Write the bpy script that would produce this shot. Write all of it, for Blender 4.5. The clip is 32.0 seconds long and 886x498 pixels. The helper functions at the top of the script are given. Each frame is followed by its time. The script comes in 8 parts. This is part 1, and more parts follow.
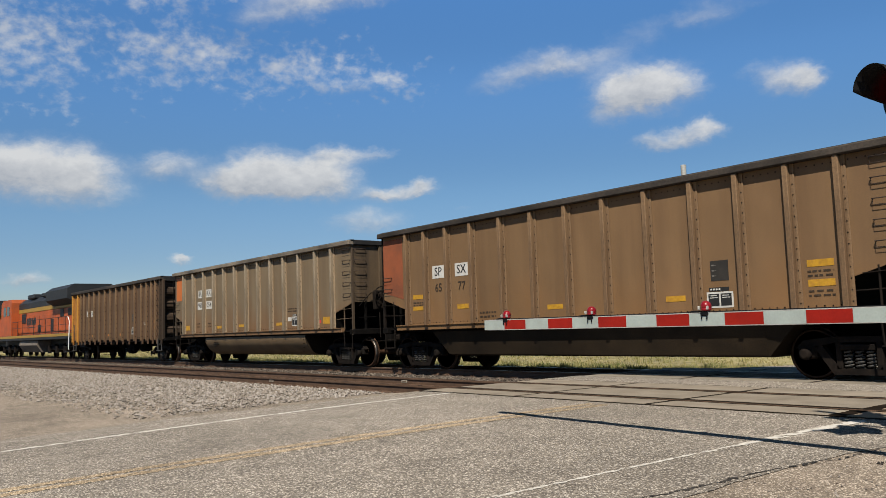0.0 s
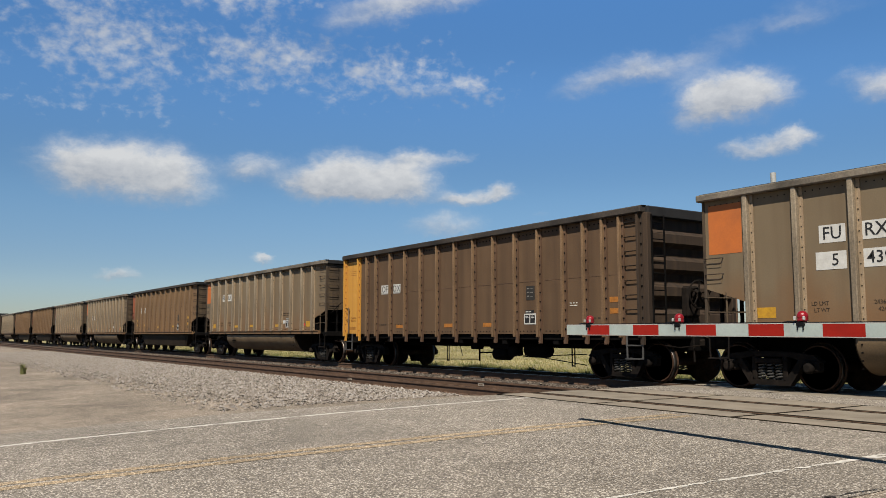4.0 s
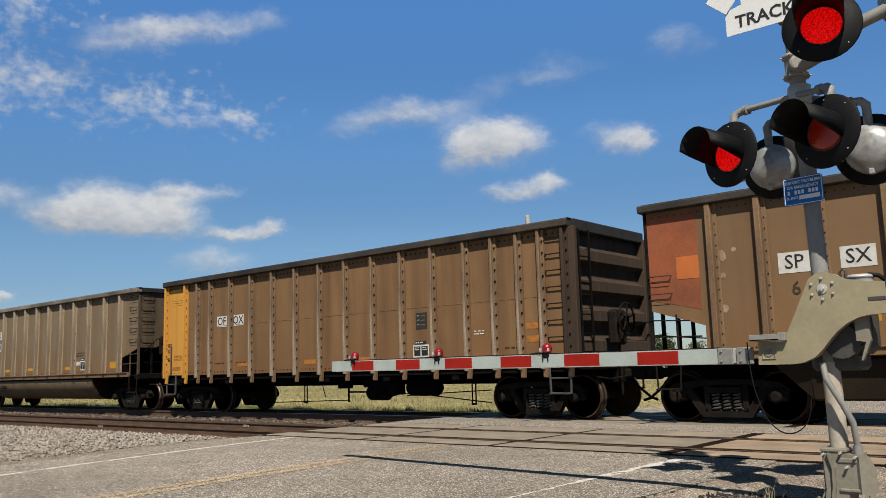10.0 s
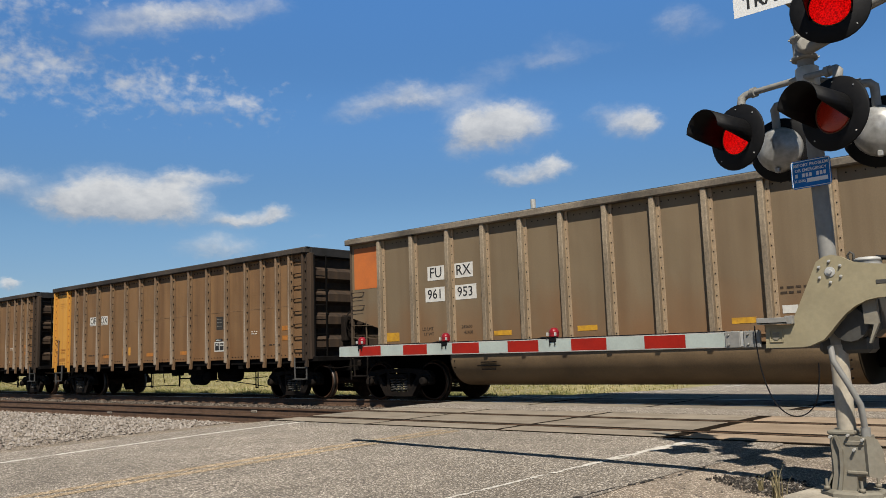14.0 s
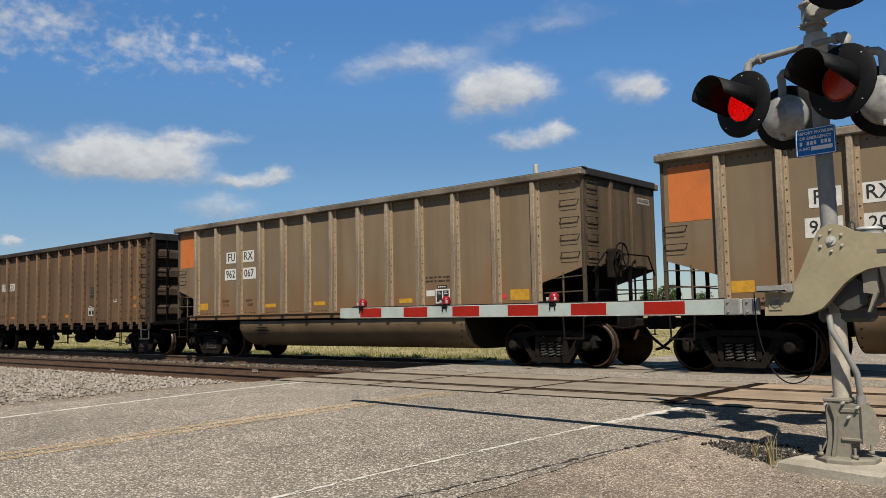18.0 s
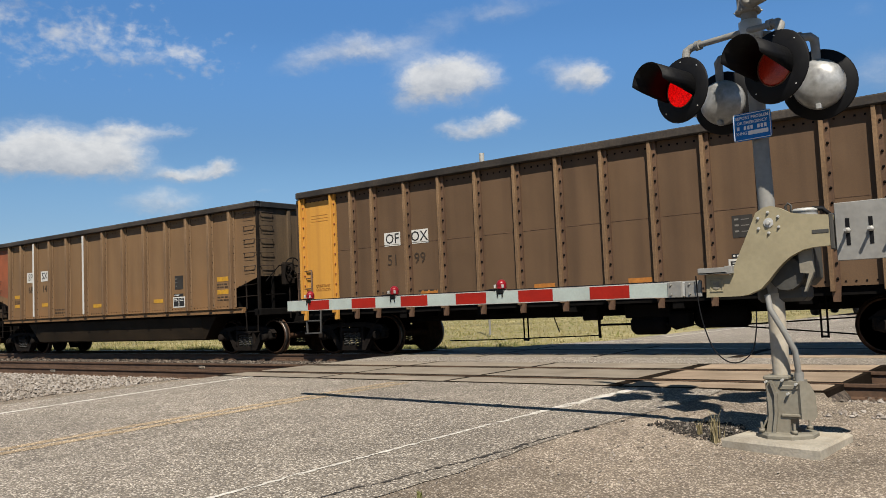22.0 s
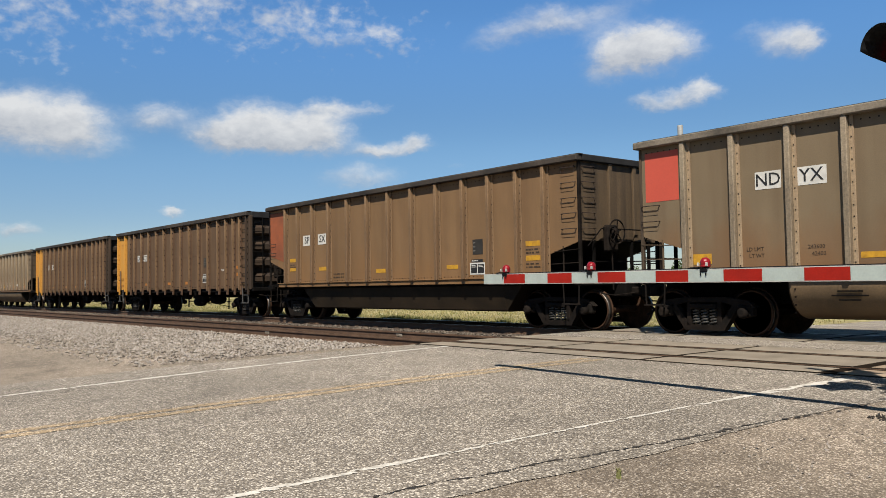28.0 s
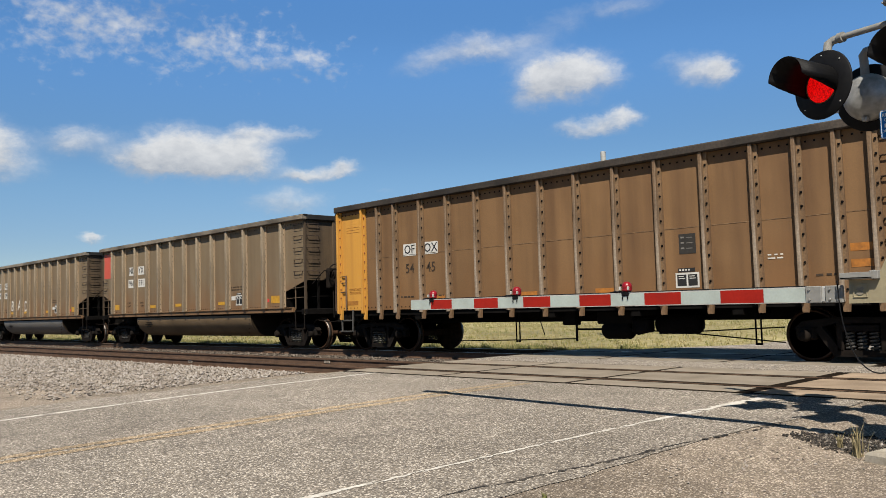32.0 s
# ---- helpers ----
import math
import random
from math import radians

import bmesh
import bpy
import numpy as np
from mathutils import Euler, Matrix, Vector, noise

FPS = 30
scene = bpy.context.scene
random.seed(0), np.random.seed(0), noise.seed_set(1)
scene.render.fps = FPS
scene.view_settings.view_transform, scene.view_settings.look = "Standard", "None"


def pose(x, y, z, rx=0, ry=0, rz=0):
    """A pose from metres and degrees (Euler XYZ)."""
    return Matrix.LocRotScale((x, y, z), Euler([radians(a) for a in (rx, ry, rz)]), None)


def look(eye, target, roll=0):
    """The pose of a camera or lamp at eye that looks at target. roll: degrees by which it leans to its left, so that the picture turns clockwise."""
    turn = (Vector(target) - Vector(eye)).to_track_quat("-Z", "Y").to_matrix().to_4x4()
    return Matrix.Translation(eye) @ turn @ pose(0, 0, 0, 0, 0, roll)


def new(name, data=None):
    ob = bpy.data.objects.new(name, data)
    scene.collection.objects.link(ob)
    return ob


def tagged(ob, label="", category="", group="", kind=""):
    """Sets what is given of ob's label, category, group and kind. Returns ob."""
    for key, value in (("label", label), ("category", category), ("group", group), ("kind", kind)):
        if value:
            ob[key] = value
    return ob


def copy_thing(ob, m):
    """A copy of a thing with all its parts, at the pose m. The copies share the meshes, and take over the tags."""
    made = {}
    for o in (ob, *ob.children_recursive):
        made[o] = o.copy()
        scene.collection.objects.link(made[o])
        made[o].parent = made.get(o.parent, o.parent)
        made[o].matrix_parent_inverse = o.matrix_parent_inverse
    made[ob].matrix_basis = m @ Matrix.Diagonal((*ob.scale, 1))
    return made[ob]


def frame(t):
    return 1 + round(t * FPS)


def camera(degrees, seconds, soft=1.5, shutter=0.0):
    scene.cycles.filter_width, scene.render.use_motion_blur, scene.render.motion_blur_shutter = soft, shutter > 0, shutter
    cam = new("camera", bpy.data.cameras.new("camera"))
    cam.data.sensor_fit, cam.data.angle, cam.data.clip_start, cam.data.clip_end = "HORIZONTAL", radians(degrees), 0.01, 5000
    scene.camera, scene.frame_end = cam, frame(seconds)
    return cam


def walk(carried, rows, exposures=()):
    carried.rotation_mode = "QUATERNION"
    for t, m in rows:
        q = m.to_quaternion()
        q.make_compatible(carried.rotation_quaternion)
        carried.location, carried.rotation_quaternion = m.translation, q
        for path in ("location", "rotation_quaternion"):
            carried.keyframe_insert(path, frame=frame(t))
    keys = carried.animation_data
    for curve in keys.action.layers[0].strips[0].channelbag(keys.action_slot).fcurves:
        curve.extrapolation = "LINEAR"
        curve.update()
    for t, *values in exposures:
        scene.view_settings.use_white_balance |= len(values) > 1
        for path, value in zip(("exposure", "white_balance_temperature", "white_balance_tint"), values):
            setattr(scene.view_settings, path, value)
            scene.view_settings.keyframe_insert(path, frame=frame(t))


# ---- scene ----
cam = camera(56.28, 32.0, soft=0.55)
PATH = [
    (0.0, pose(0.002, 0.070, 1.121, 95.49, 1.88, 51.27)),
    (0.5, pose(-0.024, 0.049, 1.125, 95.60, 1.74, 51.27)),
    (1.0, pose(-0.021, 0.044, 1.114, 95.71, 0.93, 52.16)),
    (1.5, pose(-0.034, 0.033, 1.108, 95.76, 0.43, 54.02)),
    (2.0, pose(-0.044, 0.019, 1.099, 95.59, 0.08, 55.86)),
    (2.5, pose(-0.036, 0.023, 1.096, 95.48, -0.01, 57.64)),
    (4.5, pose(-0.095, 0.040, 1.087, 96.45, 0.01, 54.75)),
    (5.0, pose(-0.099, 0.046, 1.091, 96.90, 0.32, 48.11)),
    (5.5, pose(-0.031, 0.022, 1.080, 97.16, 0.12, 45.87)),
    (6.0, pose(-0.000, 0.007, 1.085, 97.65, 0.15, 44.66)),
    (6.5, pose(0.019, 0.005, 1.090, 98.15, 0.39, 43.89)),
    (7.0, pose(0.017, 0.010, 1.088, 98.36, 0.53, 43.28)),
    (7.5, pose(0.013, 0.011, 1.086, 98.41, 0.76, 42.40)),
    (8.0, pose(0.015, 0.008, 1.089, 98.42, 1.02, 42.16)),
    (8.5, pose(0.016, -0.000, 1.087, 98.44, 1.22, 41.99)),
    (9.0, pose(0.021, -0.003, 1.083, 98.42, 1.35, 41.68)),
    (9.5, pose(0.015, 0.017, 1.077, 98.40, 1.42, 41.45)),
    (10.0, pose(0.025, 0.018, 1.078, 98.24, 1.58, 40.73)),
    (10.5, pose(0.030, 0.030, 1.079, 98.07, 1.83, 39.88)),
    (11.0, pose(0.030, 0.022, 1.081, 97.98, 1.96, 39.81)),
    (11.5, pose(0.021, 0.024, 1.084, 97.96, 1.88, 39.60)),
    (12.0, pose(0.024, 0.019, 1.084, 97.94, 2.16, 39.29)),
    (12.5, pose(0.021, 0.011, 1.081, 97.96, 2.20, 39.04)),
    (13.0, pose(0.015, 0.012, 1.081, 97.76, 2.24, 39.67)),
    (13.5, pose(0.019, 0.006, 1.082, 97.45, 2.09, 40.49)),
    (14.0, pose(0.018, 0.007, 1.083, 97.19, 1.89, 41.14)),
    (14.5, pose(0.026, -0.007, 1.081, 96.98, 1.63, 41.98)),
    (16.5, pose(0.024, -0.013, 1.078, 95.17, 0.94, 43.22)),
    (17.0, pose(0.019, -0.007, 1.076, 94.88, 0.71, 42.72)),
    (17.5, pose(0.024, -0.002, 1.076, 94.79, 0.79, 41.80)),
    (18.0, pose(0.024, 0.002, 1.075, 94.70, 1.02, 41.17)),
    (18.5, pose(0.019, 0.009, 1.071, 94.52, 1.32, 40.78)),
    (19.0, pose(0.030, 0.016, 1.073, 94.47, 1.85, 40.45)),
    (19.5, pose(0.026, 0.025, 1.072, 94.31, 2.27, 39.37)),
    (20.0, pose(0.019, 0.029, 1.072, 94.17, 2.24, 38.22)),
    (20.5, pose(0.025, 0.032, 1.068, 94.14, 2.49, 37.41)),
    (21.0, pose(0.029, 0.036, 1.069, 94.05, 2.61, 37.54)),
    (21.5, pose(0.023, 0.025, 1.070, 93.93, 2.60, 37.70)),
    (22.0, pose(0.024, 0.020, 1.069, 93.91, 2.52, 37.68)),
    (22.5, pose(0.025, 0.008, 1.072, 93.73, 2.43, 37.86)),
    (23.0, pose(0.018, 0.020, 1.071, 93.61, 2.32, 38.16)),
    (23.5, pose(0.017, 0.018, 1.074, 93.47, 2.22, 38.50)),
    (24.0, pose(0.008, 0.001, 1.075, 93.28, 2.03, 39.29)),
    (24.5, pose(0.006, -0.011, 1.080, 93.07, 1.85, 40.53)),
    (25.0, pose(0.004, -0.025, 1.080, 92.90, 1.58, 42.13)),
    (25.5, pose(0.003, -0.033, 1.084, 92.78, 1.45, 43.85)),
    (26.0, pose(-0.000, -0.047, 1.085, 92.75, 1.19, 46.00)),
    (26.5, pose(-0.008, -0.046, 1.079, 92.80, 1.00, 47.43)),
    (28.5, pose(-0.015, -0.065, 1.072, 92.48, 0.94, 50.98)),
    (29.0, pose(-0.012, -0.071, 1.079, 92.47, 1.21, 50.51)),
    (29.5, pose(-0.005, -0.074, 1.083, 92.41, 1.28, 49.86)),
    (30.0, pose(-0.008, -0.062, 1.080, 92.39, 1.23, 48.86)),
    (30.5, pose(-0.008, -0.064, 1.085, 92.55, 1.09, 48.26)),
    (31.0, pose(-0.008, -0.043, 1.093, 93.31, 1.15, 46.42)),
    (31.5, pose(-0.002, -0.022, 1.085, 93.96, 1.21, 45.96)),
    (32.0, pose(-0.001, -0.033, 1.086, 94.13, 1.59, 45.78)),
]
walk(cam, PATH, ((0.0, 0.68), (20.0, 0.68), (23.0, 0.84), (32.0, 0.84)))

# ---- light ----
SUN = Vector((0.50, -0.60, 1.0)).normalized()
sun = new("sun", bpy.data.lights.new("sun", "SUN"))
sun.data.energy, sun.data.angle, sun.data.color = 5.0, radians(0.53), (1.0, 0.93, 0.82)
sun.matrix_world = look(SUN * 50, (0, 0, 0))


def make_world():
    """Clear blue sky with scattered fair-weather clouds."""
    w = bpy.data.worlds.new("sky")
    scene.world = w
    w.use_nodes = True
    nt = w.node_tree
    N, L = nt.nodes, nt.links
    N.clear()
    out = N.new("ShaderNodeOutputWorld")
    bg = N.new("ShaderNodeBackground")
    bg.inputs[1].default_value = 0.052
    sky = N.new("ShaderNodeTexSky")
    sky.sky_type, sky.sun_disc = "NISHITA", False
    sky.sun_elevation, sky.sun_rotation = math.asin(SUN.z), math.atan2(SUN.x, SUN.y)
    sky.air_density, sky.dust_density, sky.ozone_density, sky.altitude = 1.0, 0.1, 2.0, 300
    co = N.new("ShaderNodeTexCoord")
    sep = N.new("ShaderNodeSeparateXYZ")
    L.new(co.outputs["Generated"], sep.inputs[0])

    def math_node(op, a, b=None, c=None):
        n = N.new("ShaderNodeMath")
        n.operation = op
        for i, v in enumerate((a, b, c)):
            if v is None:
                continue
            if isinstance(v, (int, float)):
                n.inputs[i].default_value = v
            else:
                L.new(v, n.inputs[i])
        return n.outputs[0]

    az = math_node("MULTIPLY", math_node("ARCTAN2", math_node("MULTIPLY", sep.outputs[0], -1.0), sep.outputs[1]), 180 / math.pi)
    el = math_node("MULTIPLY", math_node("ARCSINE", sep.outputs[2]), 180 / math.pi)
    pos = N.new("ShaderNodeCombineXYZ")
    L.new(az, pos.inputs[0])
    L.new(el, pos.inputs[1])

    def noise_node(scale, detail, rough, stretch=(1, 1, 1), dist=0.0):
        mp = N.new("ShaderNodeMapping")
        mp.inputs["Scale"].default_value = stretch
        L.new(pos.outputs[0], mp.inputs[0])
        n = N.new("ShaderNodeTexNoise")
        n.inputs["Scale"].default_value, n.inputs["Detail"].default_value = scale, detail
        n.inputs["Roughness"].default_value, n.inputs["Distortion"].default_value = rough, dist
        L.new(mp.outputs[0], n.inputs["Vector"])
        return n.outputs[0]

    def warped(src, scale, amount, stretch):
        """Pushes places about by noise, so that the lobes billow."""
        mp = N.new("ShaderNodeMapping")
        mp.inputs["Scale"].default_value = stretch
        L.new(src, mp.inputs[0])
        n = N.new("ShaderNodeTexNoise")
        n.inputs["Scale"].default_value, n.inputs["Detail"].default_value, n.inputs["Roughness"].default_value = scale, 5, 0.6
        L.new(mp.outputs[0], n.inputs["Vector"])
        push = N.new("ShaderNodeVectorMath")
        push.operation = "MULTIPLY_ADD"
        L.new(n.outputs["Color"], push.inputs[0])
        push.inputs[1].default_value = (amount, amount * 0.7, 0)
        push.inputs[2].default_value = (-amount / 2, -amount * 0.35, 0)
        add = N.new("ShaderNodeVectorMath")
        L.new(src, add.inputs[0])
        L.new(push.outputs[0], add.inputs[1])
        return add.outputs[0]

    fine = noise_node(1.5, 8, 0.62, (0.8, 1.25, 1), 0.4)
    big = noise_node(0.55, 6, 0.55, (0.8, 1.3, 1), 0.3)
    where = warped(warped(pos.outputs[0], 0.45, 2.4, (0.8, 1.3, 1)), 1.6, 1.0, (0.9, 1.2, 1))
    total = lift = None
    for a, e, ha, he, amount in CLOUDS:
        d = N.new("ShaderNodeVectorMath")
        d.operation = "SUBTRACT"
        L.new(where, d.inputs[0])
        d.inputs[1].default_value = (a, e, 0)
        k = N.new("ShaderNodeVectorMath")
        k.operation = "MULTIPLY"
        L.new(d.outputs[0], k.inputs[0])
        k.inputs[1].default_value = (1 / ha, 1 / he, 0)
        dot = N.new("ShaderNodeVectorMath")
        dot.operation = "DOT_PRODUCT"
        L.new(k.outputs[0], dot.inputs[0])
        L.new(k.outputs[0], dot.inputs[1])
        w = math_node("MULTIPLY", math_node("POWER", 0.5, dot.outputs["Value"]), amount)
        rise = N.new("ShaderNodeVectorMath")
        rise.operation = "DOT_PRODUCT"
        L.new(k.outputs[0], rise.inputs[0])
        rise.inputs[1].default_value = (-0.25, 1, 0)
        up = math_node("MULTIPLY", w, rise.outputs["Value"])
        total = w if total is None else math_node("ADD", total, w)
        lift = up if lift is None else math_node("ADD", lift, up)
    weight = math_node("ADD", total, 0.02)
    body = math_node("MULTIPLY", total, math_node("ADD", 0.42, math_node("ADD", math_node("MULTIPLY", fine, 0.5), math_node("MULTIPLY", big, 0.84))))
    ramp = N.new("ShaderNodeMapRange")
    ramp.interpolation_type = "SMOOTHSTEP"
    ramp.inputs[1].default_value, ramp.inputs[2].default_value = 0.16, 1.42
    L.new(body, ramp.inputs[0])
    # mackerel patches
    fleck = noise_node(1.35, 5, 0.55, (0.75, 1.05, 1), 0.15)
    patch = None
    for a, e, ha, he in ((69.0, 18.2, 7.5, 2.6), (61.0, 17.8, 6.5, 2.3), (55.5, 17.0, 4.0, 1.5), (70.5, 22.5, 6.5, 3.0), (79.0, 18.8, 8.0, 4.6)):
        da = math_node("DIVIDE", math_node("SUBTRACT", az, a), ha)
        de = math_node("DIVIDE", math_node("SUBTRACT", el, e), he)
        m = math_node("SUBTRACT", 1.0, math_node("SQRT", math_node("ADD", math_node("MULTIPLY", da, da), math_node("MULTIPLY", de, de))))
        patch = m if patch is None else math_node("MAXIMUM", patch, m)
    haze = noise_node(0.5, 3, 0.5, (0.8, 1.2, 1), 0.2)
    fl = math_node("ADD", math_node("MULTIPLY", patch, 0.9), math_node("MULTIPLY", math_node("SUBTRACT", fleck, 0.5), 2.7))
    fl = math_node("ADD", fl, math_node("MULTIPLY", math_node("SUBTRACT", haze, 0.5), 1.8))
    ramp2 = N.new("ShaderNodeMapRange")
    ramp2.interpolation_type = "SMOOTHSTEP"
    ramp2.inputs[1].default_value, ramp2.inputs[2].default_value, ramp2.inputs[4].default_value = 0.02, 1.6, 0.78
    L.new(fl, ramp2.inputs[0])
    mask = math_node("MAXIMUM", ramp.outputs[0], ramp2.outputs[0])
    # grey undersides, white crowns
    shade = N.new("ShaderNodeMapRange")
    shade.inputs[1].default_value, shade.inputs[2].default_value = -0.8, 0.5
    tone = math_node("ADD", math_node("MULTIPLY", math_node("DIVIDE", lift, weight), 0.95), math_node("MULTIPLY", math_node("SUBTRACT", fine, 0.5), 0.9))
    tone = math_node("ADD", tone, math_node("MULTIPLY", math_node("SUBTRACT", big, 0.5), 1.5))
    L.new(tone, shade.inputs[0])
    cr = N.new("ShaderNodeMix")
    cr.data_type = "RGBA"
    cr.inputs[6].default_value, cr.inputs[7].default_value = (4.9, 5.15, 5.6, 1), (8.6, 8.6, 8.5, 1)
    L.new(shade.outputs[0], cr.inputs[0])
    mix = N.new("ShaderNodeMix")
    mix.data_type = "RGBA"
    L.new(math_node("MULTIPLY", mask, 0.9), mix.inputs[0])
    hsv = N.new("ShaderNodeHueSaturation")
    hsv.inputs["Saturation"].default_value = 1.27
    L.new(sky.outputs[0], hsv.inputs["Color"])
    # blue stays bright well above the horizon; unseen zenith dimmed, warmed for darker shadows
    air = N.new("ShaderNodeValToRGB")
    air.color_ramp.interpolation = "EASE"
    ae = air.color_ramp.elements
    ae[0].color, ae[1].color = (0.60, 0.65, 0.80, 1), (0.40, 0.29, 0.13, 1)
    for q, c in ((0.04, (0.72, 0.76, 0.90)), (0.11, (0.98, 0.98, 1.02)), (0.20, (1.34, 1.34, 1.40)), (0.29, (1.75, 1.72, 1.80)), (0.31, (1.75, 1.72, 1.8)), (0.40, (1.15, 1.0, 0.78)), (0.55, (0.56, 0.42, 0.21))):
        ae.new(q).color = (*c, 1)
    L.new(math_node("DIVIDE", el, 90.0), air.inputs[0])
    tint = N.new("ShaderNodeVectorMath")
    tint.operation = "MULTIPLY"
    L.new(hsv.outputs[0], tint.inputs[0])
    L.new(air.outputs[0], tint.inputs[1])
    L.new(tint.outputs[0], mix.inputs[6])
    L.new(cr.outputs[2], mix.inputs[7])
    L.new(mix.outputs[2], bg.inputs[0])
    L.new(bg.outputs[0], out.inputs[0])


# azimuth, elevation, half width and half height in degrees, density of each lobe
CUMULUS_WEST = [
    (77.8, 11.1, 2.4, 1.2, 1.0), (74.6, 10.8, 1.7, 1.1, 0.9), (76.9, 9.6, 3.6, 1.0, 0.6), (80.6, 10.8, 2.1, 1.3, 0.9), (73.3, 9.2, 2.0, 0.8, 0.3),
    (69.6, 11.3, 1.7, 0.8, 0.8),
]
CUMULUS_MIDDLE = [
    (63.6, 11.1, 2.3, 1.1, 1.0), (65.5, 10.2, 1.9, 0.8, 0.8), (60.5, 10.8, 2.3, 1.1, 0.95), (58.5, 10.8, 1.6, 1.1, 0.6), (62.0, 9.8, 3.5, 0.7, 0.6),
    (58.9, 12.3, 1.4, 0.6, 0.52), (56.8, 12.1, 1.6, 0.5, 0.42), (55.1, 12.1, 0.9, 0.3, 0.38), (53.8, 9.5, 1.9, 0.5, 0.7), (52.3, 9.9, 1.0, 0.5, 0.7),
    (55.5, 9.3, 1.2, 0.4, 0.6), (56.2, 7.5, 2.2, 0.8, 0.78), (49.7, 8.4, 0.6, 0.3, 0.3), (68.6, 5.0, 0.7, 0.3, 0.9),
]
WISPS_MIDDLE = [
    (78.0, 3.8, 1.2, 0.4, 0.9), (47.8, 16.3, 1.6, 0.7, 0.37), (46.1, 17.1, 1.6, 0.8, 0.49), (43.6, 17.8, 2.0, 1.0, 0.58), (41.3, 17.5, 1.9, 0.8, 0.49),
    (39.0, 18.2, 1.5, 0.6, 0.37), (37.9, 19.2, 1.5, 0.6, 0.27),
]
CUMULUS_NORTH = [
    (34.7, 19.8, 1.9, 0.4, 0.26), (37.4, 15.7, 2.1, 1.2, 1.0), (35.4, 15.7, 1.9, 1.2, 0.85), (39.0, 14.9, 1.5, 1.0, 0.7), (33.7, 15.3, 1.1, 1.0, 0.32),
    (39.8, 13.6, 1.3, 0.5, 0.25), (36.1, 11.9, 1.7, 0.6, 0.75), (33.7, 12.4, 1.6, 0.6, 0.85), (32.4, 12.8, 0.7, 0.4, 0.5), (27.8, 15.2, 1.6, 0.9, 0.9),
    (29.8, 16.0, 1.2, 0.5, 0.32),
]
WISPS_HIGH = [
    (26.4, 15.1, 0.7, 0.8, 0.55), (61.8, 21.8, 2.7, 0.8, 0.68), (58.8, 22.6, 2.8, 0.7, 0.61), (63.9, 20.9, 1.5, 0.6, 0.42), (57.1, 16.7, 1.8, 0.7, 0.55),
    (55.6, 23.0, 2.7, 0.8, 0.50), (52.7, 23.5, 1.6, 0.7, 0.42), (23.9, 21.1, 1.6, 1.1, 0.55), (21.3, 20.4, 0.9, 0.6, 0.22), (32.1, 20.1, 1.9, 1.1, 0.46),
    (36.1, 19.0, 1.2, 0.6, 0.24), (28.3, 20.0, 1.6, 0.4, 0.22), (16.3, 18.5, 1.4, 0.8, 0.22), (9.4, 16.8, 1.2, 0.7, 0.28),
]
CLOUDS_AROUND = [
    (8, 13, 4, 1.4, 0.5), (-5, 20, 7, 2.4, 0.8), (-20, 14, 9, 2.6, 0.8), (-50, 17, 8, 3, 0.9), (92, 12, 4, 1.6, 0.9),
    (110, 15, 9, 3, 0.8), (140, 20, 10, 3, 0.8), (-90, 16, 9, 3, 0.8), (-140, 14, 9, 3, 0.8),
]
CLOUDS = CUMULUS_WEST + CUMULUS_MIDDLE + WISPS_MIDDLE + CUMULUS_NORTH + WISPS_HIGH + CLOUDS_AROUND
make_world()


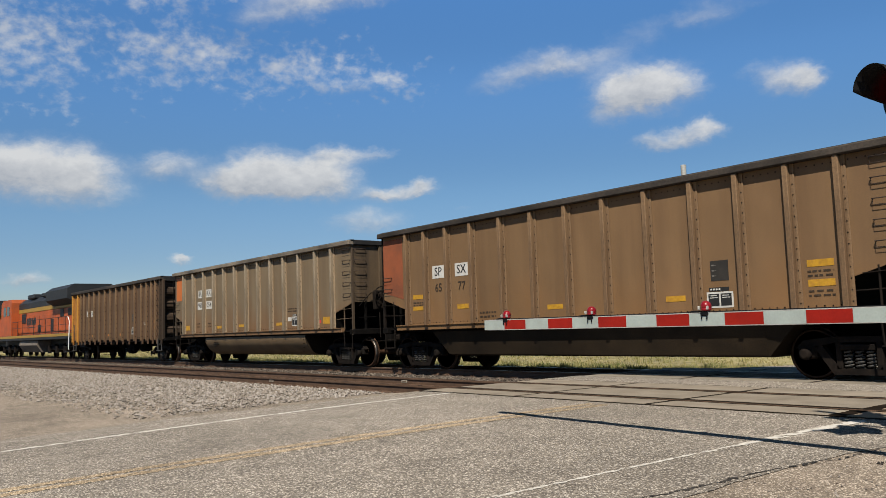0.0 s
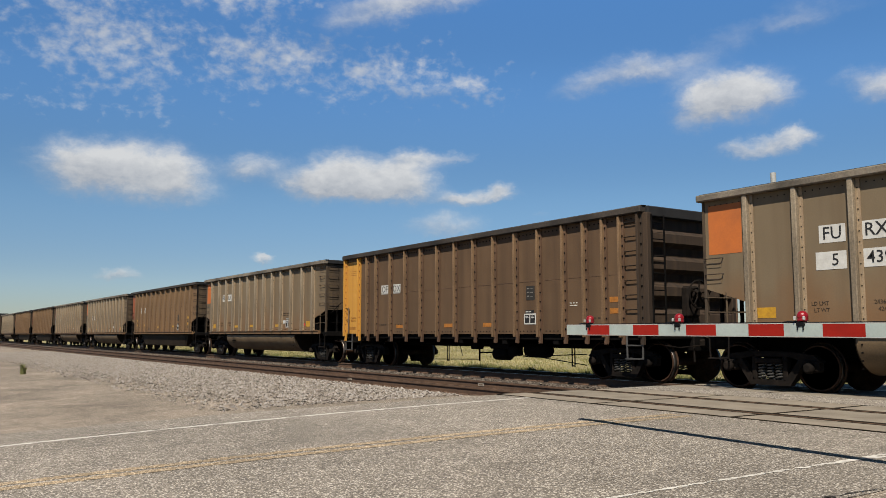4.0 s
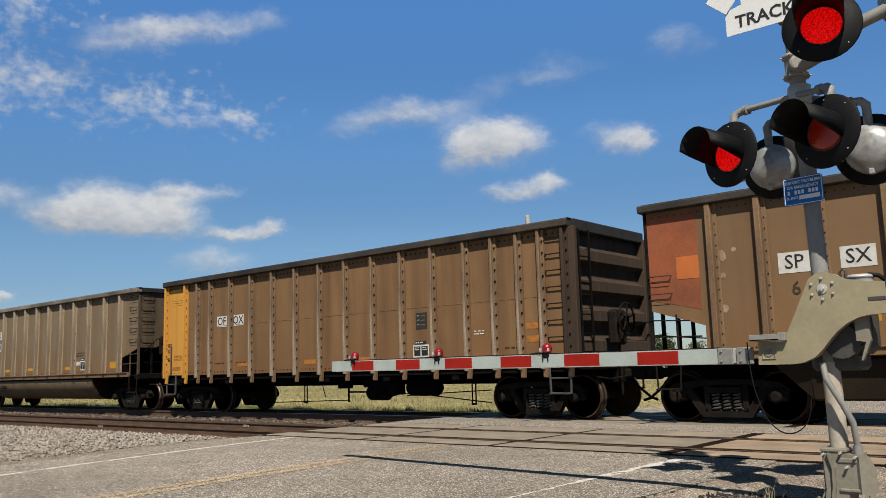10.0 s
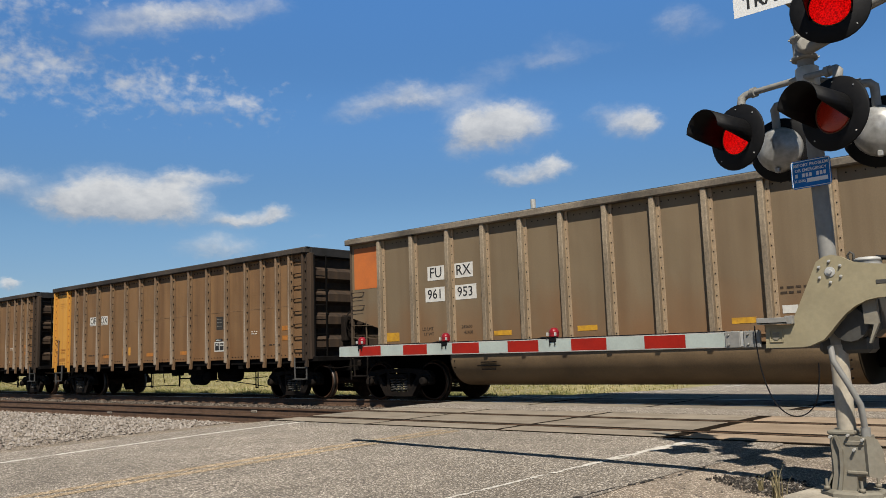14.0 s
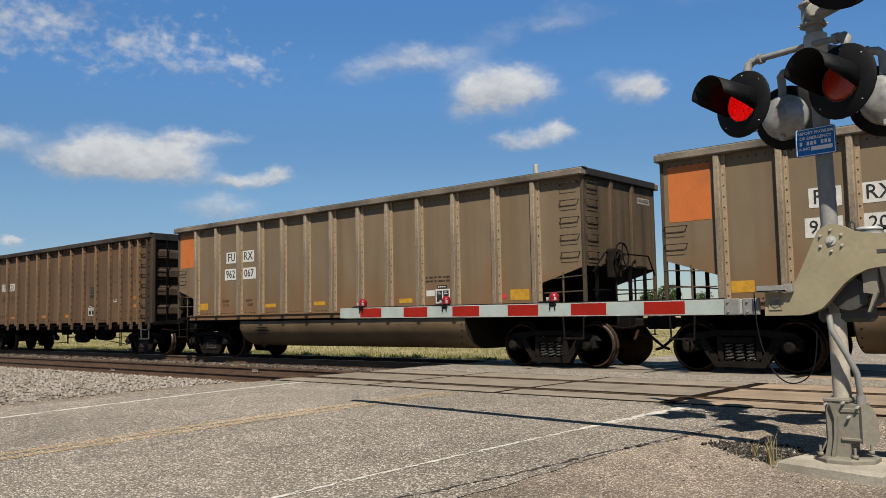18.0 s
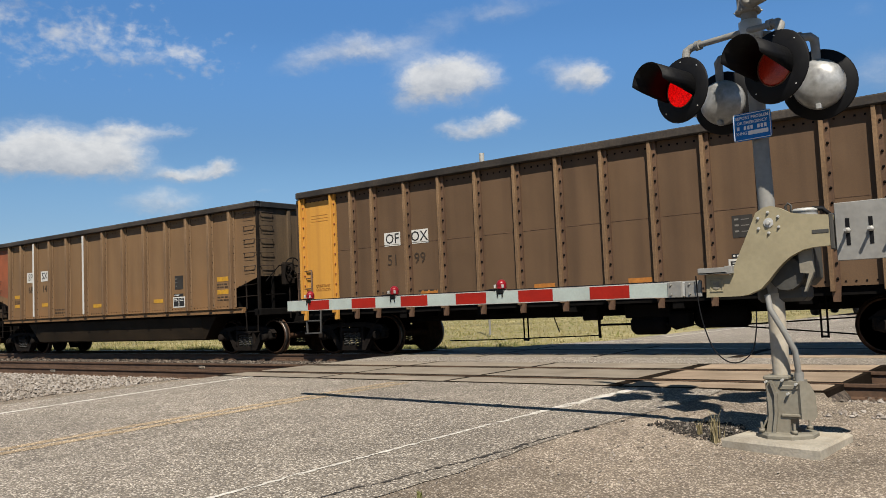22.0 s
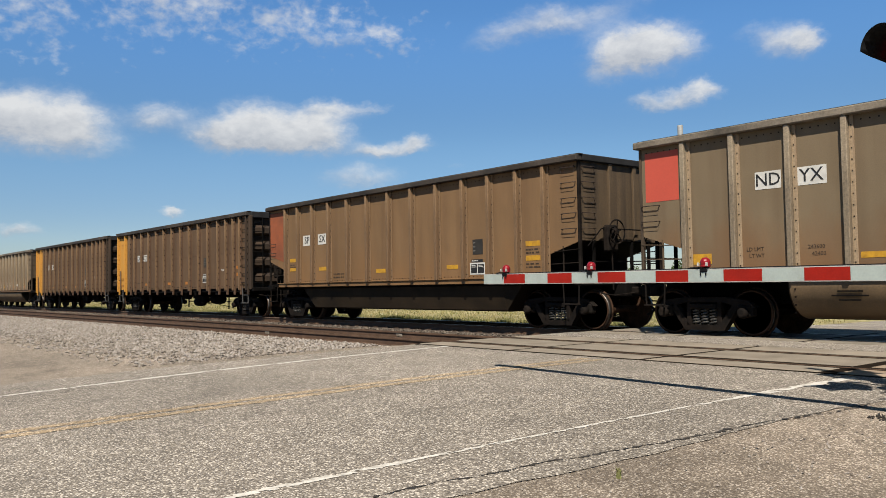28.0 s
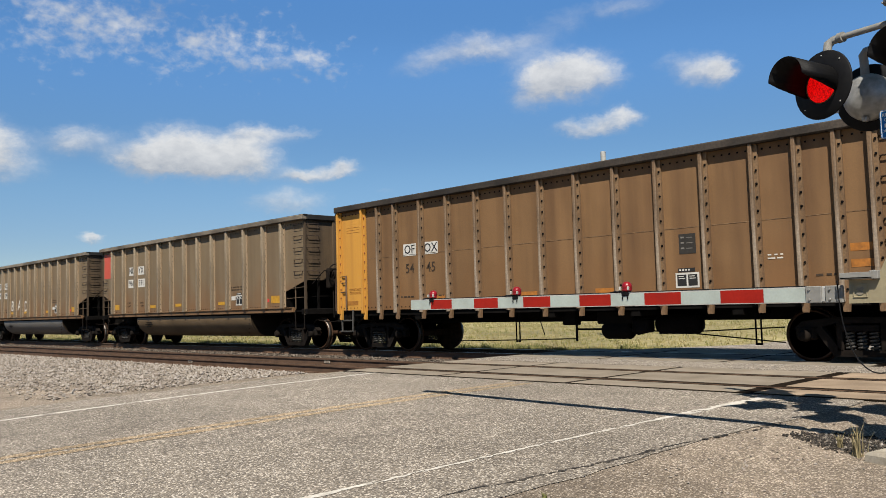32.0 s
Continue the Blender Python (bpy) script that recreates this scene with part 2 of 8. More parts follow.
# ---- materials ----
def mat(name, color, rough=0.8, metal=0.0, var=0.12, scale=3.0, bump=0.15, fine=40.0, dirt=None, dirt_amount=0.0, streak=False, emit=None, each=0.0, spec=0.3, dent=0.0, low=None):
    """Painted or weathered surface: colour with large stains, fine grain and relief."""
    m = bpy.data.materials.new(name)
    m.use_nodes = True
    nt = m.node_tree
    N, L = nt.nodes, nt.links
    b = N["Principled BSDF"]
    b.inputs["Roughness"].default_value, b.inputs["Metallic"].default_value = rough, metal
    b.inputs["Specular IOR Level"].default_value = spec
    co = N.new("ShaderNodeTexCoord")
    src = co.outputs["Object"]

    def nz(sc, stretch=(1, 1, 1), detail=4):
        mp = N.new("ShaderNodeMapping")
        mp.inputs["Scale"].default_value = stretch
        L.new(src, mp.inputs[0])
        n = N.new("ShaderNodeTexNoise")
        n.inputs["Scale"].default_value, n.inputs["Detail"].default_value = sc, detail
        L.new(mp.outputs[0], n.inputs["Vector"])
        return n.outputs[0]

    def mr(v, a, bb, lo, hi):
        n = N.new("ShaderNodeMapRange")
        for i, x in enumerate((a, bb, lo, hi)):
            n.inputs[i + 1].default_value = x
        L.new(v, n.inputs[0])
        return n.outputs[0]

    def times(v, w):
        n = N.new("ShaderNodeMath")
        n.operation = "MULTIPLY"
        L.new(v, n.inputs[0])
        if isinstance(w, float):
            n.inputs[1].default_value = w
        else:
            L.new(w, n.inputs[1])
        return n.outputs[0]

    large = nz(scale, (1, 1, 0.35) if streak else (1, 1, 1))
    small = nz(fine, detail=3)
    v = times(mr(large, 0.3, 0.7, 1 - var, 1 + var), mr(small, 0.3, 0.7, 1 - var * 0.8, 1 + var * 0.8))
    if each:
        inf = N.new("ShaderNodeObjectInfo")
        v = times(v, mr(inf.outputs["Random"], 0, 1, 1 - each, 1 + each))
    base = N.new("ShaderNodeRGB")
    base.outputs[0].default_value = (*color, 1)
    col = base.outputs[0]
    if dirt:
        d = mr(nz(scale * 1.7, (3, 3, 0.16) if streak else (1, 1, 1), 6), 0.42, 0.72, 0.0, dirt_amount)
        mx = N.new("ShaderNodeMix")
        mx.data_type = "RGBA"
        mx.inputs[7].default_value = (*dirt, 1)
        L.new(d, mx.inputs[0])
        L.new(col, mx.inputs[6])
        col = mx.outputs[2]
    if low:
        # rusty dust splashed up from the sill, with a ragged upper edge
        sp = N.new("ShaderNodeSeparateXYZ")
        L.new(src, sp.inputs[0])
        ad = N.new("ShaderNodeMath")
        ad.operation = "MULTIPLY_ADD"
        ad.inputs[1].default_value = -2.2
        L.new(nz(1.3, (1.0, 1.0, 0.5), 6), ad.inputs[0])
        L.new(sp.outputs[2], ad.inputs[2])
        mx = N.new("ShaderNodeMix")
        mx.data_type = "RGBA"
        mx.inputs[7].default_value = (*low[0], 1)
        L.new(mr(ad.outputs[0], low[1] - 1.1, low[2] - 1.1, low[3], 0.0), mx.inputs[0])
        L.new(col, mx.inputs[6])
        col = mx.outputs[2]
    sc = N.new("ShaderNodeVectorMath")
    sc.operation = "SCALE"
    L.new(col, sc.inputs[0])
    L.new(v, sc.inputs["Scale"])
    L.new(sc.outputs[0], b.inputs["Base Color"])
    L.new(mr(small, 0.2, 0.8, max(0.05, rough - 0.08), min(1, rough + 0.08)), b.inputs["Roughness"])
    if bump:
        bp = N.new("ShaderNodeBump")
        bp.inputs["Strength"].default_value, bp.inputs["Distance"].default_value = bump, 0.01
        L.new(small, bp.inputs["Height"])
        L.new(bp.outputs[0], b.inputs["Normal"])
        if dent:
            b2 = N.new("ShaderNodeBump")
            b2.inputs["Strength"].default_value, b2.inputs["Distance"].default_value = 1.0, dent
            L.new(nz(1.1, (1, 1, 0.6), 2), b2.inputs["Height"])
            L.new(b2.outputs[0], bp.inputs["Normal"])
    if emit:
        b.inputs["Emission Color"].default_value = (*emit[:3], 1)
        L.new(mr(small, 0.38, 0.62, emit[3] * 0.4, emit[3] * 1.25), b.inputs["Emission Strength"])
    return m


def stones(name, tones, cell, rough=0.95, stain=0.25, bump=0.6, patch=0.25, gap=None):
    """Loose or bound aggregate: cells of different tones, with larger stains."""
    m = bpy.data.materials.new(name)
    m.use_nodes = True
    nt = m.node_tree
    N, L = nt.nodes, nt.links
    b = N["Principled BSDF"]
    b.inputs["Roughness"].default_value = rough
    b.inputs["Specular IOR Level"].default_value = 0.2
    co = N.new("ShaderNodeTexCoord")
    vo = N.new("ShaderNodeTexVoronoi")
    vo.inputs["Scale"].default_value = 1 / cell
    L.new(co.outputs["Object"], vo.inputs["Vector"])
    sep = N.new("ShaderNodeSeparateColor")
    L.new(vo.outputs["Color"], sep.inputs[0])
    ramp = N.new("ShaderNodeValToRGB")
    ramp.color_ramp.interpolation = "CONSTANT" if len(tones) > 3 else "LINEAR"
    el = ramp.color_ramp.elements
    el[0].color, el[1].color, el[1].position = (*tones[0], 1), (*tones[-1], 1), (len(tones) - 1) / len(tones)
    for i, t in enumerate(tones[1:-1]):
        el.new((i + 1) / len(tones)).color = (*t, 1)
    L.new(sep.outputs[0], ramp.inputs[0])
    tone = ramp.outputs[0]
    if gap:
        # binder showing between the chips
        gm = N.new("ShaderNodeMapRange")
        for i, x in enumerate((0.36, 0.62, 0.0, gap[1])):
            gm.inputs[i + 1].default_value = x
        L.new(vo.outputs["Distance"], gm.inputs[0])
        mx = N.new("ShaderNodeMix")
        mx.data_type = "RGBA"
        mx.inputs[7].default_value = (*gap[0], 1)
        L.new(gm.outputs[0], mx.inputs[0])
        L.new(tone, mx.inputs[6])
        tone = mx.outputs[2]
    big = N.new("ShaderNodeTexNoise")
    big.inputs["Scale"].default_value, big.inputs["Detail"].default_value = patch, 6
    L.new(co.outputs["Object"], big.inputs["Vector"])
    mid = N.new("ShaderNodeTexNoise")
    mid.inputs["Scale"].default_value, mid.inputs["Detail"].default_value = 2.0, 7
    L.new(co.outputs["Object"], mid.inputs["Vector"])
    v = None
    for n, k in ((big, stain), (mid, stain * 0.7)):
        r = N.new("ShaderNodeMapRange")
        for i, x in enumerate((0.3, 0.7, 1 - k, 1 + k)):
            r.inputs[i + 1].default_value = x
        L.new(n.outputs[0], r.inputs[0])
        if v is None:
            v = r.outputs[0]
        else:
            mu = N.new("ShaderNodeMath")
            mu.operation = "MULTIPLY"
            L.new(v, mu.inputs[0])
            L.new(r.outputs[0], mu.inputs[1])
            v = mu.outputs[0]
    sc = N.new("ShaderNodeVectorMath")
    sc.operation = "SCALE"
    L.new(tone, sc.inputs[0])
    L.new(v, sc.inputs["Scale"])
    L.new(sc.outputs[0], b.inputs["Base Color"])
    bp = N.new("ShaderNodeBump")
    bp.inputs["Strength"].default_value, bp.inputs["Distance"].default_value = bump, cell * 0.5
    L.new(vo.outputs["Distance"], bp.inputs["Height"])
    bp.invert = True
    L.new(bp.outputs[0], b.inputs["Normal"])
    return m


M_TAN = mat("aluminium_dusty_tan", (0.134, 0.0985, 0.0585), 0.72, 0.1, 0.10, 0.5, 0.05, 60, (0.088, 0.0568, 0.0312), 0.55, True, dent=0.05, low=((0.132, 0.0656, 0.0272), 1.25, 2.3, 0.75))
M_TANPOST = mat("aluminium_post_worn", (0.25, 0.183, 0.114), 0.65, 0.1, 0.22, 2.0, 0.1, 30, (0.0968, 0.0568, 0.0344), 0.6, True)
M_CHORD = mat("chord_worn_grey", (0.152, 0.1256, 0.0944), 0.7, 0.1, 0.3, 0.5, 0.1, 25, (0.0168, 0.0148, 0.01248), 0.75)
M_CHORDDARK = mat("chord_worn_dark", (0.037, 0.029, 0.0225), 0.75, 0.1, 0.4, 0.8, 0.15, 25, (0.0096, 0.0088, 0.008), 0.8)
M_BLACKTOP = mat("chord_top_black", (0.01024, 0.00968, 0.00968), 0.9, 0, 0.3, 4, 0.3, 30)
M_BROWN = mat("steel_brown", (0.136, 0.0752, 0.032), 0.78, 0.0, 0.14, 0.5, 0.06, 60, (0.0568, 0.0272, 0.01248), 0.6, True, dent=0.06, low=((0.124, 0.0584, 0.0208), 1.1, 2.1, 0.6))
M_BROWNPOST = mat("steel_brown_post", (0.15, 0.092, 0.047), 0.75, 0.0, 0.25, 1.5, 0.1, 30, (0.051, 0.024, 0.0114), 0.7, True)
M_POSTWORN = mat("post_edge_worn", (0.12, 0.0744, 0.04), 0.7, 0.0, 0.25, 1.4, 0.1, 30, (0.368, 0.32, 0.256), 0.85, True)
# wagon ends in darker browns than the side sheets
M_END = mat("end_wall_dark_brown", (0.036, 0.022, 0.0125), 0.85, 0, 0.25, 0.9, 0.1, 40, (0.009, 0.007, 0.006), 0.8, True, dent=0.05)
M_ENDTAN = mat("end_wall_brown", (0.065, 0.0435, 0.024), 0.82, 0, 0.25, 0.9, 0.1, 40, (0.0224, 0.01536, 0.01024), 0.8, True, dent=0.05)
M_BROWNDARK = mat("steel_brown_dark", (0.080, 0.0465, 0.0235), 0.78, 0.0, 0.16, 0.5, 0.06, 60, (0.041, 0.023, 0.012), 0.6, True, dent=0.06)
M_BROWNPOSTDARK = mat("steel_brown_post_dark", (0.092, 0.052, 0.029), 0.75, 0.0, 0.25, 1.5, 0.1, 30, (0.036, 0.0176, 0.0096), 0.7, True)
M_SPBROWN = mat("steel_tan_brown", (0.130, 0.076, 0.035), 0.76, 0.0, 0.14, 0.5, 0.06, 60, (0.078, 0.042, 0.02), 0.5, True, dent=0.05, low=((0.15, 0.076, 0.028), 1.25, 2.2, 0.6))
M_TUB = mat("tub_brown", (0.1136, 0.076, 0.0408), 0.65, 0.05, 0.2, 0.8, 0.05, 40, (0.052, 0.0344, 0.02), 0.6)
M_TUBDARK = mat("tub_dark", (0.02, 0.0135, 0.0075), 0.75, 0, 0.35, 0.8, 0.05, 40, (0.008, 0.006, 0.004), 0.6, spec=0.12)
M_TUBGREY = mat("tub_grey", (0.112, 0.104, 0.095), 0.55, 0.2, 0.15, 0.8, 0.05, 40)
# near-black colour carries the shade under the wagons; rivets share it
M_UNDER = mat("underframe_shade_black", (0.004, 0.00344, 0.00312), 0.9, 0, 0.35, 3, 0.2, 20, spec=0.06)
# grime on the running gear, taken near black to include the underbody shade
M_TRUCK = mat("truck_grime_shade", (0.0075, 0.006, 0.005), 0.88, 0, 0.35, 3, 0.3, 20, (0.02, 0.0132, 0.0092), 0.45, spec=0.08)
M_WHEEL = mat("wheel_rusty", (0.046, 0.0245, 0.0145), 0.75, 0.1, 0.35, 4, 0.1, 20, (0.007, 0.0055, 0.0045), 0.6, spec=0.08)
M_TREAD = mat("wheel_tread", (0.085, 0.076, 0.068), 0.48, 0.9, 0.1, 5, 0.02, 20)
M_ORANGE = mat("panel_orange", (0.352, 0.0968, 0.02), 0.65, 0, 0.08, 1, 0.05, 30, (0.1416, 0.0568, 0.028), 0.35)
M_STENCILOCHRE = mat("letter_ochre", (0.24, 0.1, 0.016), 0.8, 0, 0.2, 5, 0)
M_RUSTOR = mat("panel_rust_orange", (0.1928, 0.0536, 0.02), 0.75, 0, 0.15, 1, 0.05, 30, (0.0792, 0.0344, 0.02), 0.5)
M_RED = mat("panel_red", (0.352, 0.0568, 0.0344), 0.6, 0, 0.06, 1, 0.05, 30)
M_BLUE = mat("panel_light_blue", (0.1024, 0.2384, 0.352), 0.6, 0, 0.06, 1, 0.05, 30)
M_YELLOW = mat("panel_yellow", (0.40, 0.196, 0.032), 0.65, 0, 0.05, 1, 0.03, 30, (0.2384, 0.1024, 0.0224), 0.35, True)
M_REFLECT = mat("reflector_yellow", (0.368, 0.196, 0.0144), 0.5, 0, 0.12, 6, 0, 30, (0.192, 0.088, 0.02), 0.55)
M_REFLECTOR = mat("reflector_orange", (0.288, 0.108, 0.0176), 0.6, 0, 0.15, 6, 0, 30, (0.144, 0.06, 0.016), 0.6)
M_REDTAG = mat("tag_red", (0.4256, 0.028, 0.028), 0.5, 0, 0.05, 6, 0)
M_WHITE = mat("plate_white", (0.42, 0.408, 0.375), 0.6, 0, 0.08, 4, 0, 30, (0.22, 0.185, 0.15), 0.25)
M_LETTER = mat("letter_black", (0.01136, 0.01136, 0.01136), 0.7, 0, 0.1, 5, 0)
M_STENCIL = mat("letter_faded", (0.0312, 0.02, 0.01136), 0.8, 0, 0.3, 5, 0)
M_GRAFFITI = mat("graffiti_white", (0.416, 0.392, 0.344), 0.7, 0, 0.2, 8, 0)
M_PLATEDUST = mat("plate_dusty", (0.24, 0.215, 0.18), 0.8, 0, 0.2, 4, 0, 30, (0.12, 0.095, 0.065), 0.5)
M_GRAFBLUE = mat("graffiti_blue", (0.0168, 0.0912, 0.256), 0.7, 0, 0.3, 3, 0)
M_RAIL = mat("rail_rust", (0.0736, 0.0424, 0.0256), 0.8, 0.1, 0.25, 3, 0.2, 25)
M_GRAB = mat("grab_rusty", (0.034, 0.021, 0.014), 0.8, 0.1, 0.3, 5, 0.1, 25, (0.012, 0.009, 0.007), 0.6)
M_RAILTOP = mat("rail_polished", (0.2384, 0.216, 0.1984), 0.32, 0.9, 0.12, 3, 0.02, 20)
M_TIE = mat("tie_timber", (0.048, 0.0352, 0.0264), 0.9, 0, 0.3, 2, 0.5, 20, None, 0, False, None, 0.25)
M_GALV = mat("galvanised_steel", (0.172, 0.168, 0.155), 0.62, 0.05, 0.12, 3, 0.05, 25, (0.1592, 0.148, 0.1304), 0.4)
M_SILVER = mat("aluminium_paint", (0.344, 0.34, 0.32), 0.45, 0.15, 0.12, 4, 0.05, 25, (0.16, 0.148, 0.128), 0.4)
M_HOUSING = mat("housing_worn_paint", (0.29, 0.29, 0.28), 0.42, 0.35, 0.16, 5, 0.04, 25, (0.10, 0.096, 0.09), 0.75)
M_CAST = mat("cast_grey_housing", (0.1616, 0.148, 0.1168), 0.65, 0.05, 0.12, 4, 0.1, 30, (0.108, 0.0848, 0.0568), 0.5)
M_CASTDARK = mat("cast_dark_housing", (0.046, 0.044, 0.039), 0.6, 0.05, 0.15, 4, 0.1, 30, (0.022, 0.02, 0.016), 0.5)
M_CREAM = mat("mast_cream_paint", (0.3184, 0.284, 0.2272), 0.6, 0, 0.1, 4, 0.05, 30, (0.1928, 0.1592, 0.1136), 0.45)
M_TAR = mat("crack_tar", (0.028, 0.024, 0.02), 0.9, 0, 0.4, 6, 0.2, 40)
M_GATETAN = mat("gate_arm_bracket_tan", (0.2272, 0.196, 0.1224), 0.6, 0.05, 0.08, 2, 0.05, 30, (0.148, 0.1192, 0.0736), 0.35)
M_BLACK = mat("lamp_black", (0.00456, 0.00456, 0.00512), 0.6, 0, 0.2, 4, 0.05, 25, spec=0.12)
M_LENSLIT = mat("lens_lit_red", (0.15, 0.002, 0.002), 0.4, 0, 0.05, 5, 0.5, 85, None, 0, False, (1.0, 0.004, 0.004, 0.40), 0, 0.08)
M_LENSDIM = mat("lens_dim_red", (0.1136, 0.01024, 0.00456), 0.2, 0, 0.15, 5, 0.4, 90, None, 0, False, (1.0, 0.05, 0.02, 0.024), 0, 0.5)
M_LAMPRED = mat("arm_lamp_red", (0.16, 0.0048, 0.008), 0.35, 0, 0.2, 9, 0.4, 45)
M_PALEYELLOW = mat("panel_pale_yellow", (0.368, 0.24, 0.088), 0.7, 0, 0.08, 1, 0.03, 30, (0.336, 0.264, 0.16), 0.4, True)
M_STRIPEW = mat("sheeting_white", (0.288, 0.324, 0.296), 0.5, 0, 0.06, 3, 0.02, 50, (0.2, 0.208, 0.184), 0.35)
M_STRIPER = mat("sheeting_red", (0.235, 0.011, 0.0055), 0.5, 0, 0.09, 3, 0.02, 50, (0.15, 0.01, 0.006), 0.4, spec=0.15)
M_BOARD = mat("board_dark", (0.02, 0.0175, 0.0145), 0.7, 0, 0.2, 5, 0)
M_BOARDMARK = mat("board_faded_marks", (0.11, 0.102, 0.09), 0.8, 0, 0.2, 6, 0)
M_SIGNWHITE = mat("sign_white", (0.512, 0.512, 0.496), 0.45, 0, 0.03, 3, 0.0)
M_SIGNBLUE = mat("sign_blue", (0.008, 0.1, 0.29), 0.55, 0, 0.06, 3, 0.0, spec=0.15)
M_CONCRETE = mat("concrete_base", (0.29, 0.262, 0.212), 0.9, 0, 0.18, 2.5, 0.4, 50, (0.176, 0.136, 0.092), 0.5)
M_PANEL = mat("crossing_panel_concrete", (0.176, 0.15, 0.117), 0.9, 0, 0.18, 1.5, 0.3, 60, (0.12, 0.098, 0.073), 0.65, False, None, 0.1)
M_PANELTAN = mat("crossing_panel_timber", (0.235, 0.178, 0.125), 0.9, 0, 0.2, 1.5, 0.3, 60, (0.15, 0.108, 0.072), 0.6, False, None, 0.1)
M_POSTFACE = mat("post_face_worn", (0.2096, 0.1664, 0.1136), 0.65, 0.05, 0.3, 1.6, 0.1, 30, (0.068, 0.0464, 0.0288), 0.7, True)
M_RAILDULL = mat("rail_head_dull", (0.0176, 0.012, 0.008), 0.85, 0.0, 0.3, 3, 0.1, 25, spec=0.08)
M_SPRING = mat("spring_grey", (0.048, 0.0456, 0.0424), 0.6, 0.2, 0.2, 6, 0, 25)
M_RUBBER = mat("flangeway_rubber", (0.0112, 0.008, 0.0056), 0.95, 0, 0.35, 3, 0.2, spec=0.03)
M_ASPHALT = stones("chip_seal_asphalt", [(0.101, 0.087, 0.072), (0.201, 0.174, 0.143), (0.258, 0.225, 0.185), (0.152, 0.131, 0.108), (0.47, 0.42, 0.357)], 0.0145, 0.92, 0.16, 0.7, 0.25, ((0.055, 0.047, 0.04), 0.5))
M_SHOULDER = stones("fine_gravel", [(0.112, 0.09, 0.069), (0.185, 0.15, 0.115), (0.235, 0.193, 0.15), (0.148, 0.12, 0.092), (0.4, 0.342, 0.278)], 0.0125, 0.95, 0.28, 0.7, 0.35, ((0.06, 0.047, 0.037), 0.5))
M_DARKBALLAST = stones("ballast_oily", [(0.03, 0.0235, 0.0185), (0.066, 0.052, 0.041), (0.1, 0.08, 0.064), (0.042, 0.033, 0.027), (0.08, 0.064, 0.05)], 0.055, 0.95, 0.2, 1.0)
M_GRASSGROUND = stones("field_ground", [(0.16, 0.14, 0.058), (0.21, 0.178, 0.084), (0.245, 0.205, 0.11), (0.14, 0.13, 0.05), (0.2, 0.17, 0.085)], 0.12, 0.95, 0.4, 0.5, 0.12)
M_LINEW = mat("paint_white_worn", (0.464, 0.436, 0.392), 0.8, 0, 0.08, 9, 0.2, 70, (0.192, 0.168, 0.136), 0.7)
M_LINEY = stones("paint_yellow_worn", [(0.145, 0.113, 0.076), (0.275, 0.204, 0.126), (0.34, 0.25, 0.152), (0.21, 0.16, 0.105), (0.5, 0.4, 0.28)], 0.0145, 0.92, 0.2, 0.7, 0.25, ((0.065, 0.053, 0.04), 0.4))
M_GLASS = mat("dark_glass", (0.016, 0.02, 0.024), 0.08, 0, 0.02, 3, 0, 20, None, 0, False, None, 0, 0.6)
M_CARRED = mat("car_paint_red", (0.2728, 0.00848, 0.01136), 0.3, 0.1, 0.04, 3, 0, 20, None, 0, False, None, 0, 0.6)
M_CHROME = mat("chrome", (0.3408, 0.3408, 0.3408), 0.2, 0.9, 0.05, 3, 0, 20)
M_TYRE = mat("tyre", (0.01136, 0.01136, 0.01136), 0.9, 0, 0.2, 5, 0.2)
M_LOCOOR = mat("loco_orange", (0.32, 0.0624, 0.0128), 0.55, 0, 0.15, 1, 0.05, 30, (0.112, 0.04, 0.02), 0.5)
M_LOCOYEL = mat("loco_yellow", (0.256, 0.148, 0.0224), 0.55, 0, 0.1, 1, 0.05, 30, (0.1704, 0.1024, 0.028), 0.3)
M_LOCOBLK = mat("loco_black", (0.01416, 0.01536, 0.0168), 0.6, 0, 0.2, 1, 0.1, 20)
M_TANK = mat("loco_tank_grey", (0.12, 0.1, 0.08), 0.7, 0, 0.15, 1.5, 0.1, 20, (0.048, 0.036, 0.028), 0.6)


